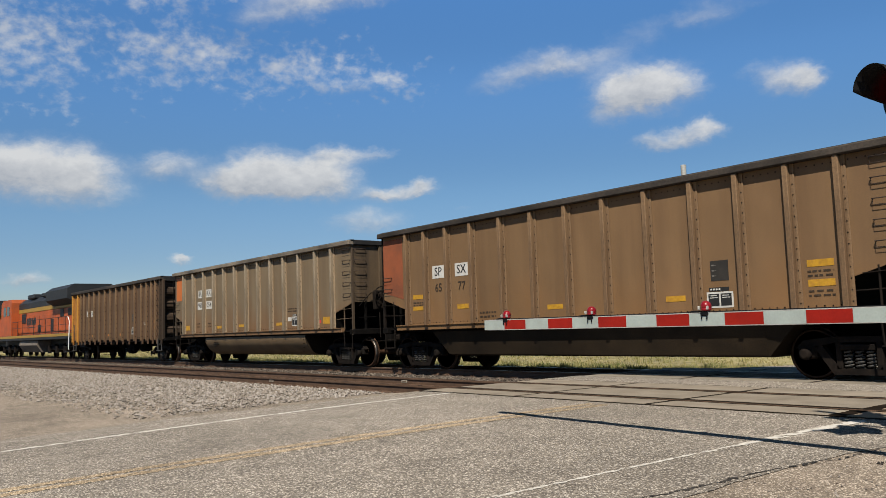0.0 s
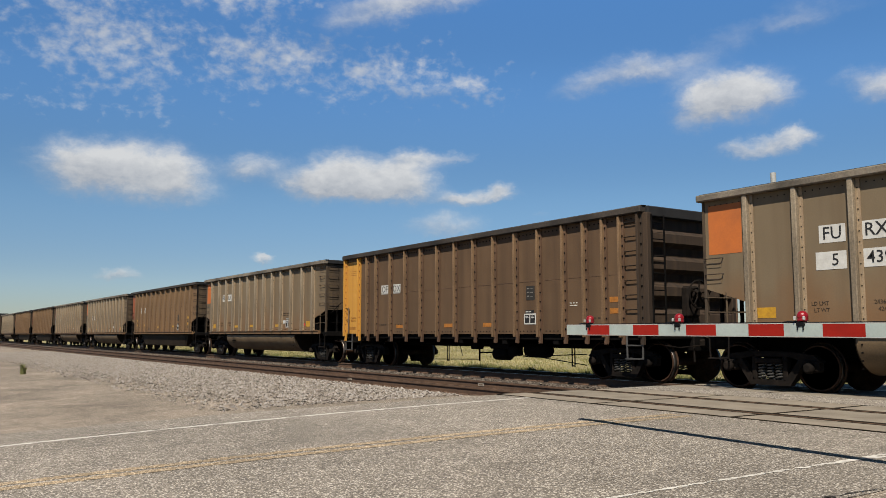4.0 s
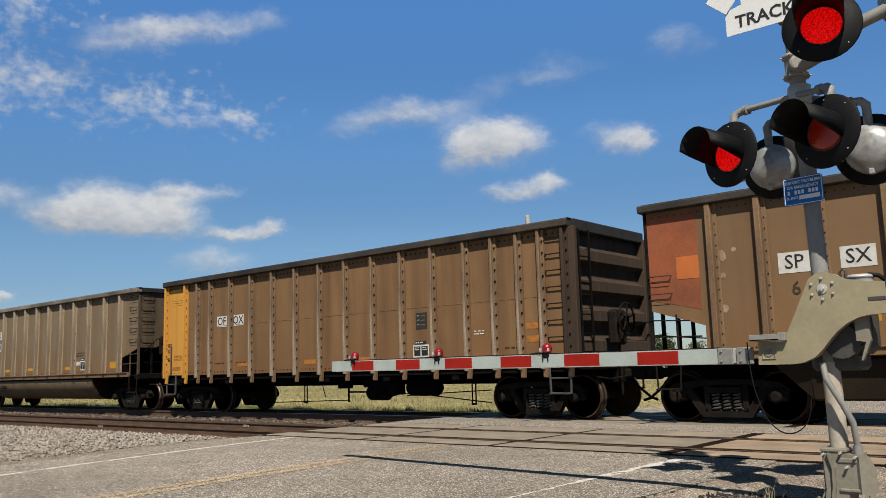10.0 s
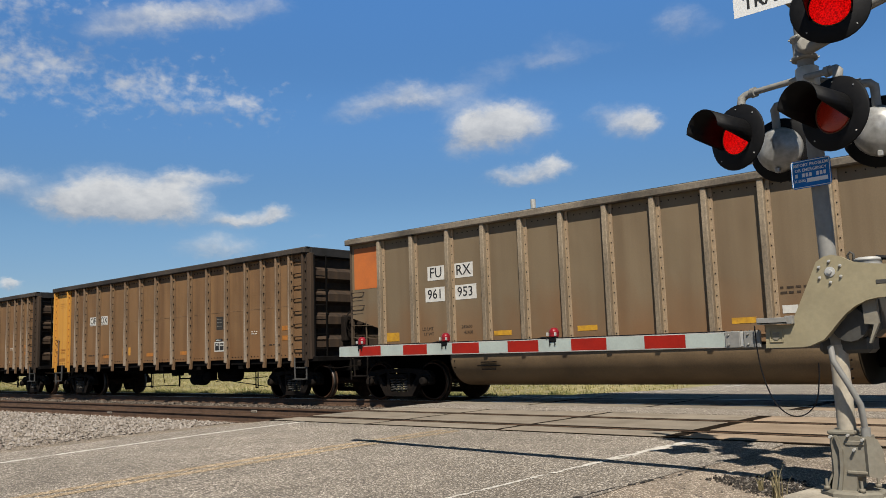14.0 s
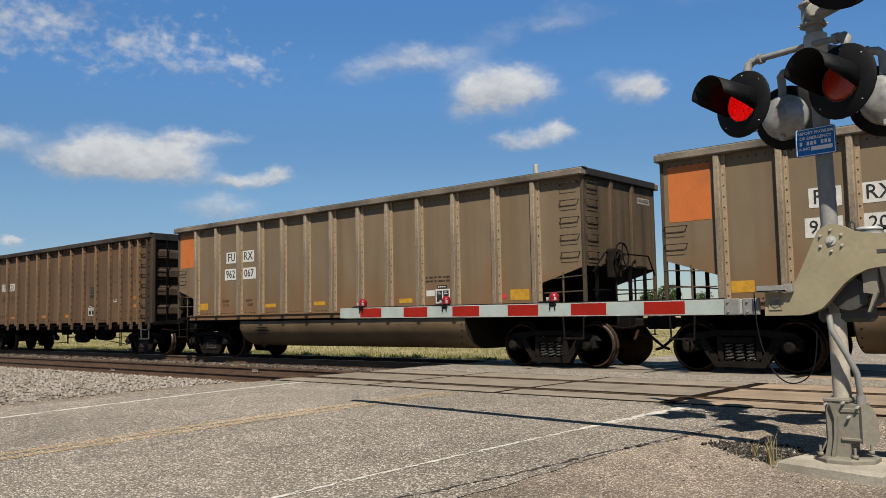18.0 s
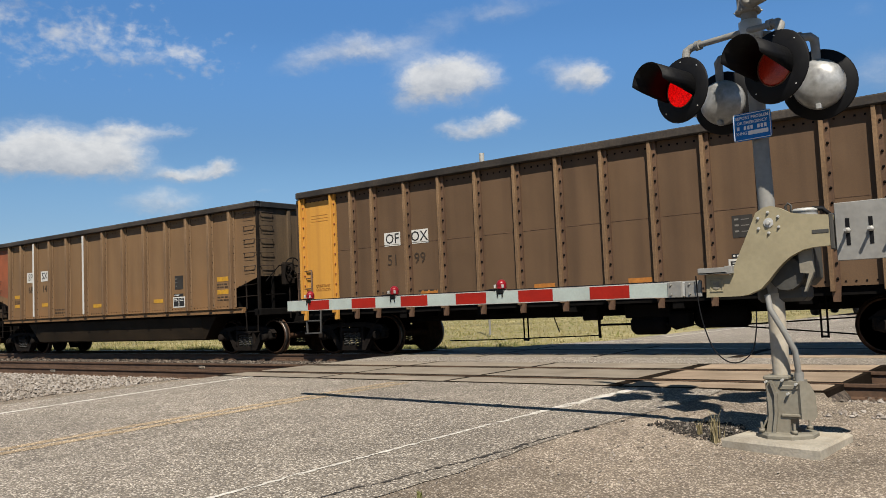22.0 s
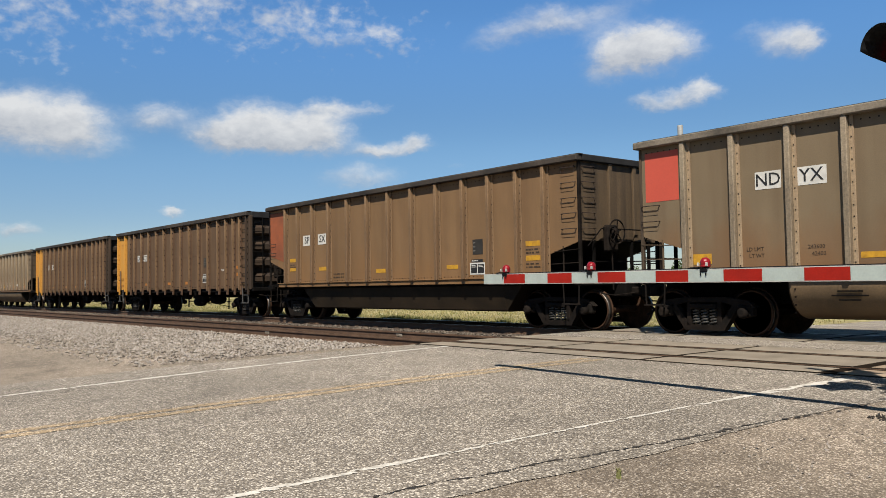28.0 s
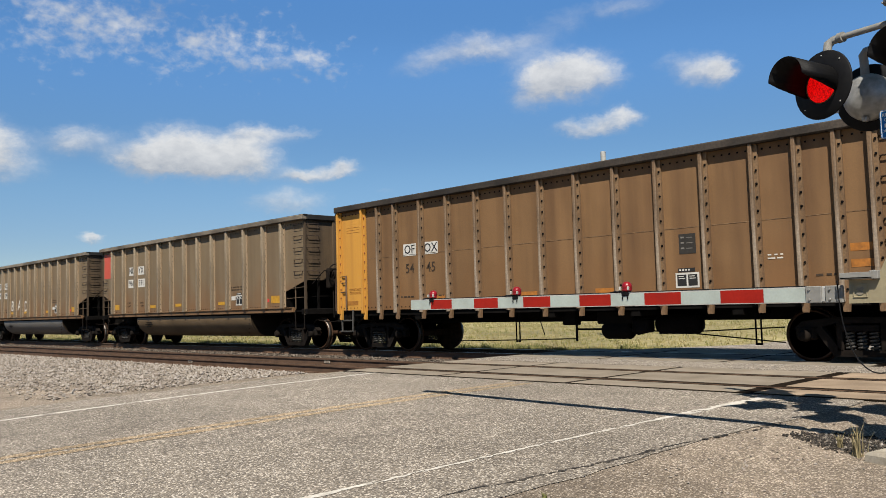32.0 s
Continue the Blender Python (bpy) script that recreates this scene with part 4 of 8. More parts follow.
# soil and tar clods, coloured dark to thicken the signal's shadow as well
stone_field("dark_clods", "dark clods of soil and tar filling out the shadow beside the footing", 7000, -3.3, -2.1, 6.6, 7.65, 0.022, lambda x, y, u: (u < 1.05 - 1.0 * np.hypot((x + 2.62 - 0.25 * (y - 7.05)) / 0.52, (y - 7.12) / 0.36) + 0.25 * np.sin(9 * x) * np.cos(11 * y)), True, 11, M_CLODSHADE)
for x, y, z in ((-19.78, YN - 0.7525 - 0.018, -0.075), (-15.99, YN + 0.7525 - 0.018, -0.085)):
    sh = Shape()
    sh.box(-0.11, 0.11, -0.006, 0.0, -0.028, 0.028, 0.002)
    tag = part("rail_tag", sh.mesh("rail_tag", M_CONCRETE), near_track, pose(x, y, z), "small pale tag on the rail web")
    sh = Shape()
    for i in range(4):
        sh.box(-0.085 + i * 0.045, -0.055 + i * 0.045, -0.008, -0.0055, -0.014, 0.014)
    part("tag_marks", sh.mesh("tag_marks", M_RAIL), tag)


# ---- railway vehicles ----
PITCH = 16.18
HALF = 7.265
# first edges of the side posts, from the leading end
POSTS_TUB = [1.03, 2.09, 3.18, 4.18, 5.17] + [6.16 + 0.993 * i for i in range(5)] + [11.2, 12.32, 13.34]
POSTS_SP = [1.2, 2.05, 2.99, 4.0, 5.1, 6.18, 7.27, 8.37, 9.48, 10.57, 11.55, 12.54, 13.44]


def wheelset_mesh():
    sh = Shape()
    sh.tube([(0, -1.02, 0), (0, 1.02, 0)], 0.085, 10)
    for s in (-1, 1):
        at = Matrix.Translation((0, s * 0.685, 0)) @ pose(0, 0, 0, -90 * s)
        sh.lathe([(0.12, 0.0), (0.17, 0.02), (0.32, -0.0), (0.40, 0.03), (0.49, 0.0), (0.485, 0.025), (0.46, 0.035)], at, 28, 0)
        sh.lathe([(0.46, 0.035), (0.452, 0.13)], at, 28, 1)
        sh.lathe([(0.452, 0.13), (0.40, 0.132), (0.385, 0.09), (0.22, 0.06), (0.17, 0.12), (0.11, 0.125)], at, 28, 0)
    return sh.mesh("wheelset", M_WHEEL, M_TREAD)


def side_frame_mesh():
    """Cast truck side frame with its journal boxes, in the local xz plane."""
    sh = Shape()
    t = 0.075
    sh.prism([(-1.12, 0.56), (-0.95, 0.70), (-0.45, 0.76), (0.45, 0.76), (0.95, 0.70), (1.12, 0.56), (0.72, 0.58), (0.42, 0.66), (-0.42, 0.66), (-0.72, 0.58)], 1, -t, t)
    sh.prism([(-0.78, 0.60), (-0.62, 0.60), (-0.34, 0.22), (0.34, 0.22), (0.62, 0.60), (0.78, 0.60), (0.44, 0.11), (-0.44, 0.11)], 1, -t, t)
    for s in (-1, 1):
        sh.box(s * 0.34 - 0.05, s * 0.34 + 0.05, -t, t, 0.2, 0.68, 0.01)
        sh.box(s * 0.89 - 0.17, s * 0.89 + 0.17, -t - 0.03, t + 0.03, 0.38, 0.62, 0.04)
        sh.lathe([(0.105, 0), (0.10, 0.10), (0.06, 0.13)], Matrix.Translation((s * 0.89, -t - 0.02, 0.46)) @ pose(0, 0, 0, 90), 12)
    sh.box(-0.29, 0.29, -t - 0.05, t, 0.53, 0.63, 0.01)
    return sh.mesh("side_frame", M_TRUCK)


def springs_mesh():
    sh = Shape()
    for i in range(3):
        x = -0.19 + 0.19 * i
        pts = [(x + 0.07 * math.cos(a * 1.05), -0.02 + 0.07 * math.sin(a * 1.05), 0.22 + 0.31 * a / 31.4) for a in np.linspace(0, 31.4, 44)]
        sh.tube(pts, 0.018, 4)
    return sh.mesh("spring_nest", M_SPRING)


WHEELSET, SIDE_FRAME, SPRINGS = wheelset_mesh(), side_frame_mesh(), springs_mesh()


def add_truck(car, x):
    sh = Shape()
    sh.box(-0.22, 0.22, -0.9, 0.9, 0.5, 0.72, 0.03)
    sh.box(-0.6, 0.6, -0.3, 0.3, 0.42, 0.55, 0.02)
    for s in (-1, 1):
        sh.tube([(s * 0.42, -0.85, 0.42), (s * 0.42, 0.85, 0.42)], 0.05, 6)
    tr = part("truck", sh.mesh("truck_bolster", M_UNDER), car, pose(x, 0, 0))
    for s in (-1, 1):
        part("side_frame", SIDE_FRAME, tr, pose(0, s * 0.99, 0, 0, 0, 90 - 90 * s + 180))
        part("spring_nest", SPRINGS, tr, pose(0, s * 0.99, 0, 0, 0, 90 - 90 * s + 180))
        part("wheelset", WHEELSET, tr, pose(s * 0.89, 0, 0.457))


def grab_iron(w=0.42, drop=0.11):
    sh = Shape()
    sh.tube([(0, 0, 0), (0.005, -0.055, 0), (0.02, -0.065, 0), (w - 0.02, -0.065, 0), (w - 0.005, -0.055, 0), (w, 0, 0)], 0.0095, 6)
    sh.tube([(0.0, -0.02, 0.0), (0.02, -0.05, -drop), (w - 0.02, -0.05, -drop), (w, -0.02, 0.0)], 0.0055, 4)
    return sh.mesh("grab_iron", M_GRAB)


GRAB = grab_iron()
sh = Shape()
sh.tube([(0, 0, 0), (0, -0.05, 0), (0.45, -0.05, 0), (0.45, 0, 0)], 0.013, 5)
RUNG = sh.mesh("rung", M_TRUCK)


def coupler_mesh():
    sh = Shape()
    sh.box(-0.75, 0.1, -0.09, 0.09, 0.80, 0.98, 0.03)
    sh.box(0.05, 0.32, -0.17, 0.17, 0.76, 1.02, 0.05)
    sh.tube([(-0.3, 0.28, 0.8), (-0.1, 0.3, 0.62), (0.2, 0.26, 0.40), (0.4, 0.12, 0.36)], 0.028, 6)
    sh.tube([(0.0, -0.15, 0.85), (-0.05, -0.9, 0.8), (-0.1, -1.3, 0.85)], 0.014, 5)
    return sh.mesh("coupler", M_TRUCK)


COUPLER = coupler_mesh()


def brake_wheel_mesh():
    sh = Shape()
    ring = [(0.0, 0.27 * math.cos(a), 0.27 * math.sin(a)) for a in np.linspace(0, 2 * math.pi, 25)]
    sh.tube(ring, 0.018, 5)
    for a in (0.3, 1.55, 2.8, 4.05, 5.3):
        sh.tube([(0, 0, 0), (0.02, 0.26 * math.cos(a), 0.26 * math.sin(a))], 0.014, 4)
    sh.lathe([(0.09, -0.12), (0.11, -0.06), (0.06, 0.02)], pose(0, 0, 0, 0, 90), 10)
    sh.box(-0.26, -0.08, -0.2, 0.16, -0.45, 0.16, 0.04)
    sh.tube([(-0.15, 0.0, -0.4), (-0.15, 0.02, -1.3)], 0.02, 5)
    return sh.mesh("brake_wheel", M_TRUCK)


BRAKE_WHEEL = brake_wheel_mesh()


def post_mesh(kind):
    """A side post seen from the near side; its left edge at x = 0."""
    sh = Shape()
    if kind == "brown":
        sh.prism([(0.0, 0.86), (0.10, 0.86), (0.12, 1.1), (0.12, 3.80), (-0.02, 3.80), (-0.02, 1.1)], 1, -0.05, 0.0)
        sh.box(-0.02, 0.045, -0.12, 0.0, 1.02, 3.80, 0.006, 2)
        z = 1.2
        while z < 3.7:
            sh.box(0.070, 0.106, -0.078, -0.04, z, z + 0.038, 0.010, 1)
            z += 0.235
        return sh
    sh.box(0.0, 0.105, -0.12, 0.0, 1.22, 3.80, 0.012)
    sh.box(0.105, 0.185, -0.028, 0.0, 1.26, 3.80, 0.004, 2)
    z = 1.34
    while z < 3.72:
        sh.box(0.135, 0.155, -0.040, -0.02, z, z + 0.022, 0.005, 1)
        z += 0.19
    return sh


POST_TAN = post_mesh("tan").mesh("post", M_POSTFACE, M_UNDER, M_TANPOST)
POST_SP = post_mesh("tan").mesh("post", M_BROWNPOST, M_UNDER, M_BROWNPOST)
POST_BROWNDARK = post_mesh("brown").mesh("post", M_BROWNPOSTDARK, M_UNDER, M_BROWNPOST)
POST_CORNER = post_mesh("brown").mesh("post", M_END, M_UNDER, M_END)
POST_BROWN = post_mesh("brown").mesh("post", M_BROWNPOST, M_UNDER, M_POSTWORN)
POST_YELLOW = post_mesh("brown").mesh("post", M_YELLOW, M_RUSTOR, M_YELLOW)


def plate(car, x0, x1, z0, z1, material, name="plate", label="", y=-1.48, side=-1):
    """A painted patch or thin plate on the side sheet."""
    sh = Shape()
    sh.box(x0, x1, y - 0.005, y + 0.003, z0, z1)
    return part(name, sh.mesh(name, material), car, None if side < 0 else pose(0, 0, 0, 0, 0, 180), label)


def data_box(car, x0, x1, z0, z1):
    b = plate(car, x0, x1, z0, z1, M_WHITE, "data_stencil", "black inspection stencil with white frame")
    sh = Shape()
    xm = (x0 + x1) / 2
    for a, c in ((x0 + 0.035, xm - 0.018), (xm + 0.018, x1 - 0.035)):
        sh.box(a, c, -1.488, -1.482, z0 + 0.035, z1 - 0.035)
        sh.box(a + 0.03, c - 0.05, -1.491, -1.487, z1 - 0.075, z1 - 0.06, 0, 1)
        sh.box(a + 0.03, c - 0.03, -1.491, -1.487, z1 - 0.115, z1 - 0.1, 0, 1)
    sh.box(x0 + 0.06, x1 - 0.08, -1.488, -1.48, z1 + 0.015, z1 + 0.085)
    for i in range(4):
        sh.box(x0 + 0.085 + i * 0.06, x0 + 0.12 + i * 0.06, -1.491, -1.487, z1 + 0.035, z1 + 0.065, 0, 1)
    tagged(part("stencil_block", sh.mesh("stencil_block", M_LETTER, M_WHITE), b), kind="stuff")


def bars(car, x0, z0, w, rows, h=0.05, material=None, seed=1):
    """Unreadable stencilled lines as short bars."""
    r2 = random.Random(seed)
    sh = Shape()
    for i in range(rows):
        x = x0
        while x < x0 + w:
            d = r2.uniform(0.04, 0.13)
            sh.box(x, min(x + d, x0 + w), -1.487, -1.481, z0 - i * h * 1.7 - h * 0.5, z0 - i * h * 1.7 + h * 0.2)
            x += d + r2.uniform(0.025, 0.06)
    tagged(part("stencil_text", sh.mesh("stencil_text", material or M_STENCIL), car), kind="stuff")


def gondola_tub(kind, end_mat, end_label, label):
    """Bathtub coal gondola: posts, open end platforms, belly between the trucks."""
    sp = kind == "sp"
    sheet_m, post_m = (M_SPBROWN, POST_SP) if sp else (M_TAN, POST_TAN)
    car = thing("coal_gondola", label, "railway wagon", group="wagons of the coal train")
    wall = Shape()
    H = HALF
    wall.prism([(-H, 3.80), (H, 3.80), (H, 2.02), (6.22, 1.72), (6.22, 1.24), (-6.22, 1.24), (-6.22, 1.70), (-H, 2.02)], 1, -1.48, -1.455)
    for x in (-H + 0.02, H - 0.05):
        z = 2.1
        while z < 3.75:
            wall.box(x, x + 0.025, -1.492, -1.478, z, z + 0.025, 0.006, 1)
            z += 0.14
    for i in range(100):
        x = -7.1 + i * 0.1435
        wall.box(x, x + 0.02, -1.488, -1.478, 3.70, 3.72, 0, 1)
        if abs(x) < 6.2:
            wall.box(x, x + 0.02, -1.488, -1.478, 1.285, 1.305, 0, 1)
    wm = wall.mesh("side_wall", sheet_m, M_UNDER)
    chord = Shape()
    chord.box(-H - 0.06, H + 0.06, -1.63, -1.43, 3.80, 3.94, 0.02)
    chord.box(-H - 0.02, H + 0.08, -1.56, -1.41, 3.925, 3.962, 0.012, 1)
    cm = chord.mesh("top_chord", M_CHORDDARK if sp else M_CHORD, M_BLACKTOP)
    sill = Shape()
    sill.box(-6.6, 6.6, -1.50, -1.36, 1.10, 1.245, 0.012)
    sill.box(-6.6, 6.6, -1.535, -1.40, 1.225, 1.25, 0.004)
    sm = sill.mesh("side_sill", sheet_m)
    corner = Shape()
    corner.box(H - 0.055, H + 0.008, -1.50, -1.42, 1.02, 3.80, 0.008)
    corner.tube([(6.75, -1.47, 1.2), (6.75, -1.47, 1.92)], 0.022, 6)
    corner.tube([(6.3, -1.47, 1.52), (H, -1.47, 1.54)], 0.014, 5)
    corner.tube([(6.5, -1.5, 1.80), (H, -1.5, 1.84)], 0.012, 5)
    # sp corner rails take the near-black tone so the end opening stays dark
    cornm = corner.mesh("corner_post", M_TRUCK if sp else M_ENDTAN)
    step = Shape()
    step.tube([(6.72, -1.48, 1.12), (6.75, -1.48, 0.62), (7.18, -1.48, 0.62), (7.2, -1.48, 1.12)], 0.02, 5)
    step.box(6.74, 7.19, -1.56, -1.44, 0.60, 0.625)
    stm = step.mesh("sill_step", M_TRUCK)
    for s in (-1, 1):
        turn = pose(0, 0, 0, 0, 0, 90 + 90 * s)
        part("side_wall", wm, car, turn)
        part("top_chord", cm, car, turn)
        part("side_sill", sm, car, turn)
        for i in range(13):
            if s < 0 or i % 2 == 0:
                part("post", post_m, car, turn @ pose(-H + (POSTS_SP if sp else POSTS_TUB)[i], -1.48, 0))
        for m2 in (Matrix(), Matrix.Diagonal((-1, 1, 1, 1))):
            part("corner_post", cornm, car, turn @ m2)
            part("sill_step", stm, car, turn @ m2)
        for i in range(5):
            part("grab_iron", GRAB, car, turn @ pose(H - 0.52, -1.48, 3.68 - i * 0.345))
        for i in range(2):
            part("grab_iron", GRAB, car, turn @ pose(-H + 0.05, -1.48, 2.62 - i * 0.32))
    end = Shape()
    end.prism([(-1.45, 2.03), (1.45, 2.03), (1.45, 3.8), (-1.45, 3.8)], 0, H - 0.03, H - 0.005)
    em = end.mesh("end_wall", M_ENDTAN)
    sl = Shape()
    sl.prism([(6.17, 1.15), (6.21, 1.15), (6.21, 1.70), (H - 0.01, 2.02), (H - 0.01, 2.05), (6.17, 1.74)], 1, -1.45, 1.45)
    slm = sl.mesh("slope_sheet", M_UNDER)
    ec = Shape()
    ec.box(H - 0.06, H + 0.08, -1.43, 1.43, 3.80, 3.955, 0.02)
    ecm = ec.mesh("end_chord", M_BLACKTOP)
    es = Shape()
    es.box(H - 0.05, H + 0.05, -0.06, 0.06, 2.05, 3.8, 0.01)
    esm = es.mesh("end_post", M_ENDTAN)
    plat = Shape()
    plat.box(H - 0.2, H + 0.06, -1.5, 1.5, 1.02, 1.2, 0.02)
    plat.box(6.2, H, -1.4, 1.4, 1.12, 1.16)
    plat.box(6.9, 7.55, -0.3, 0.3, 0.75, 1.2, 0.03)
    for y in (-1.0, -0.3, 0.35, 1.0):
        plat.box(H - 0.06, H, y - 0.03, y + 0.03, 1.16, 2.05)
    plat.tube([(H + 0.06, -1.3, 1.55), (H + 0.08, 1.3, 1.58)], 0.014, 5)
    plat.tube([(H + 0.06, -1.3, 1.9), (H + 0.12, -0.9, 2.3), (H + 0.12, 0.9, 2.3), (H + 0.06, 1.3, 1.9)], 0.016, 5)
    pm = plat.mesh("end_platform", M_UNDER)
    for s in (-1, 1):
        turn = pose(0, 0, 0, 0, 0, 90 - 90 * s)
        part("end_wall", em, car, turn)
        part("slope_sheet", slm, car, turn)
        part("end_chord", ecm, car, turn)
        for y in (-0.44, 0.44):
            part("end_post", esm, car, turn @ pose(0, y, 0))
        part("end_platform", pm, car, turn)
        part("coupler", COUPLER, car, turn @ pose(7.77, 0, 0))
        for i in range(5):
            part("grab_iron", GRAB, car, turn @ pose(H, -1.42, 3.68 - i * 0.345, 0, 0, 90))
        add_truck(car, s * 6.13)
    part("brake_wheel", BRAKE_WHEEL, car, pose(H + 0.33, -0.62, 2.22))
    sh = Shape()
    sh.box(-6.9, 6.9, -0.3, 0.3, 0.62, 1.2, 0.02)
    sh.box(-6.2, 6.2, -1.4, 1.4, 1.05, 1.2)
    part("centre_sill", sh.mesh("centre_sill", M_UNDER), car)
    tub = Shape()
    if sp:
        tub.prism([(-1.40, 1.14), (-1.36, 1.10), (-1.22, 0.44), (-1.1, 0.40), (1.1, 0.40), (1.22, 0.44), (1.36, 1.10), (1.40, 1.14)], 0, -4.6, 4.6)
        for s in (-1, 1):
            tub.add([(s * 4.6, -1.36, 1.1), (s * 4.6, 1.36, 1.1), (s * 4.6, 1.2, 0.42), (s * 4.6, -1.2, 0.42), (s * 5.3, -1.3, 1.12), (s * 5.3, 1.3, 1.12)], [(0, 4, 5, 1), (3, 2, 5, 4), (0, 3, 4), (1, 5, 2)])
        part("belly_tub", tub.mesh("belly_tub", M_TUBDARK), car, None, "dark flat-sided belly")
    else:
        arc = [(-0.66 - 0.76 * math.cos(a), 1.02 - 0.66 * math.sin(a)) for a in np.linspace(0.0, 1.57, 12)]
        outl = [(-1.36, 1.13)] + arc + [(-y, z) for y, z in reversed(arc)] + [(1.36, 1.13)]
        tub.prism(outl, 0, -4.15, 4.15, 0, True)
        for s in (-1, 1):
            for z in (0.48, 0.62, 0.76, 0.9):
                tub.box(s * 4.05 - 0.014, s * 4.05 + 0.014, -1.425, -1.39, z, z + 0.028, 0.006, 1)
        for i, w in enumerate((0.42, 0.62, 0.36)):
            tub.box(-3.1 - w / 2, -3.1 + w / 2, -1.425, -1.415, 0.86 - i * 0.075, 0.885 - i * 0.075, 0, 1)
        part("belly_tub", tub.mesh("belly_tub", M_TUB, M_UNDER), car, None, "round brown belly")
        # thin dark plates put shade onto the belly ends, which the sun would brighten
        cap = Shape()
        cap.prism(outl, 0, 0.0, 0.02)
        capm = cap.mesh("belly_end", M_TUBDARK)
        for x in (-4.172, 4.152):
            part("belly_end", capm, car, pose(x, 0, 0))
    # painted marks of the near side
    zlo = 2.02 if sp else 2.70
    e = Shape()
    if sp:
        e.prism([(-H + 0.03, 3.72), (-H + 1.0, 3.72), (-H + 1.0, 1.98), (-H + 0.5, 2.1), (-H + 0.03, 2.2)], 1, -1.484, -1.479)
    else:
        e.box(-H + 0.14, -H + 0.93, -1.484, -1.479, zlo, 3.70)
    part("end_panel", e.mesh("end_panel", end_mat), car, None, end_label)
    if sp:
        spots = ((1.46, 1.92, 1.95, 2.07), (1.45, 1.91, 1.64, 1.75), (3.37, 3.82, 1.62, 1.74), (6.61, 7.09, 1.48, 1.59), (9.88, 10.34, 1.5, 1.61), (12.83, 13.3, 1.97, 2.09), (12.83, 13.3, 1.63, 1.75))
    else:
        spots = ((1.22, 1.62, 1.40, 1.60), (4.4, 4.85, 1.42, 1.52), (6.44, 6.88, 1.43, 1.53), (9.5, 9.92, 1.42, 1.52), (12.72, 13.2, 1.40, 1.62))
    for x0, x1, z0, z1 in spots:
        plate(car, x0 - H, x1 - H, z0, z1, M_REFLECT, "reflector", "faded yellow reflector strip")
    if sp:
        data_box(car, 10.82 - H, 11.38 - H, 1.34, 1.64)
        bars(car, 4.25 - H, 1.5, 0.6, 2, 0.06, None, 3)
        bars(car, 12.83 - H, 1.9, 0.46, 2, 0.045, None, 4)
        bars(car, 12.83 - H, 1.56, 0.46, 2, 0.045, None, 5)
        bars(car, 1.48 - H, 1.86, 0.42, 2, 0.04, None, 6)
        sh = Shape()
        sh.box(10.93 - H, 11.31 - H, -1.486, -1.479, 1.85, 2.23)
        for i in range(3):
            sh.box(10.96 - H, 11.01 - H, -1.489, -1.485, 2.13 - i * 0.1, 2.16 - i * 0.1, 0, 1)
            sh.box(11.02 - H, 11.05 - H, -1.489, -1.485, 2.14 - i * 0.1, 2.15 - i * 0.1, 0, 1)
        part("board", sh.mesh("board", M_BOARD, M_BOARDMARK), car, None, "dark notice board with pale marks")
    else:
        plate(car, 12.45 - H, 12.6 - H, 1.44, 1.53, M_REDTAG, "tag", "small red tag")
        data_box(car, 10.64 - H, 11.06 - H, 1.38, 1.70)
        plate(car, 10.36 - H, 10.61 - H, 1.55, 1.68, M_WHITE, "tag", "small white tag")
        bars(car, 10.35 - H, 1.98, 0.72, 2, 0.05)
        for word, x, z in (("LD LMT", 2.52, 1.64), ("LT WT", 2.55, 1.52), ("243600", 3.66, 1.64), ("42400", 3.7, 1.52)):
            part("lettering", text_mesh(word, 0.10, M_STENCIL, 0.0, 0.002), car, pose(x - H, -1.483, z))
    return car


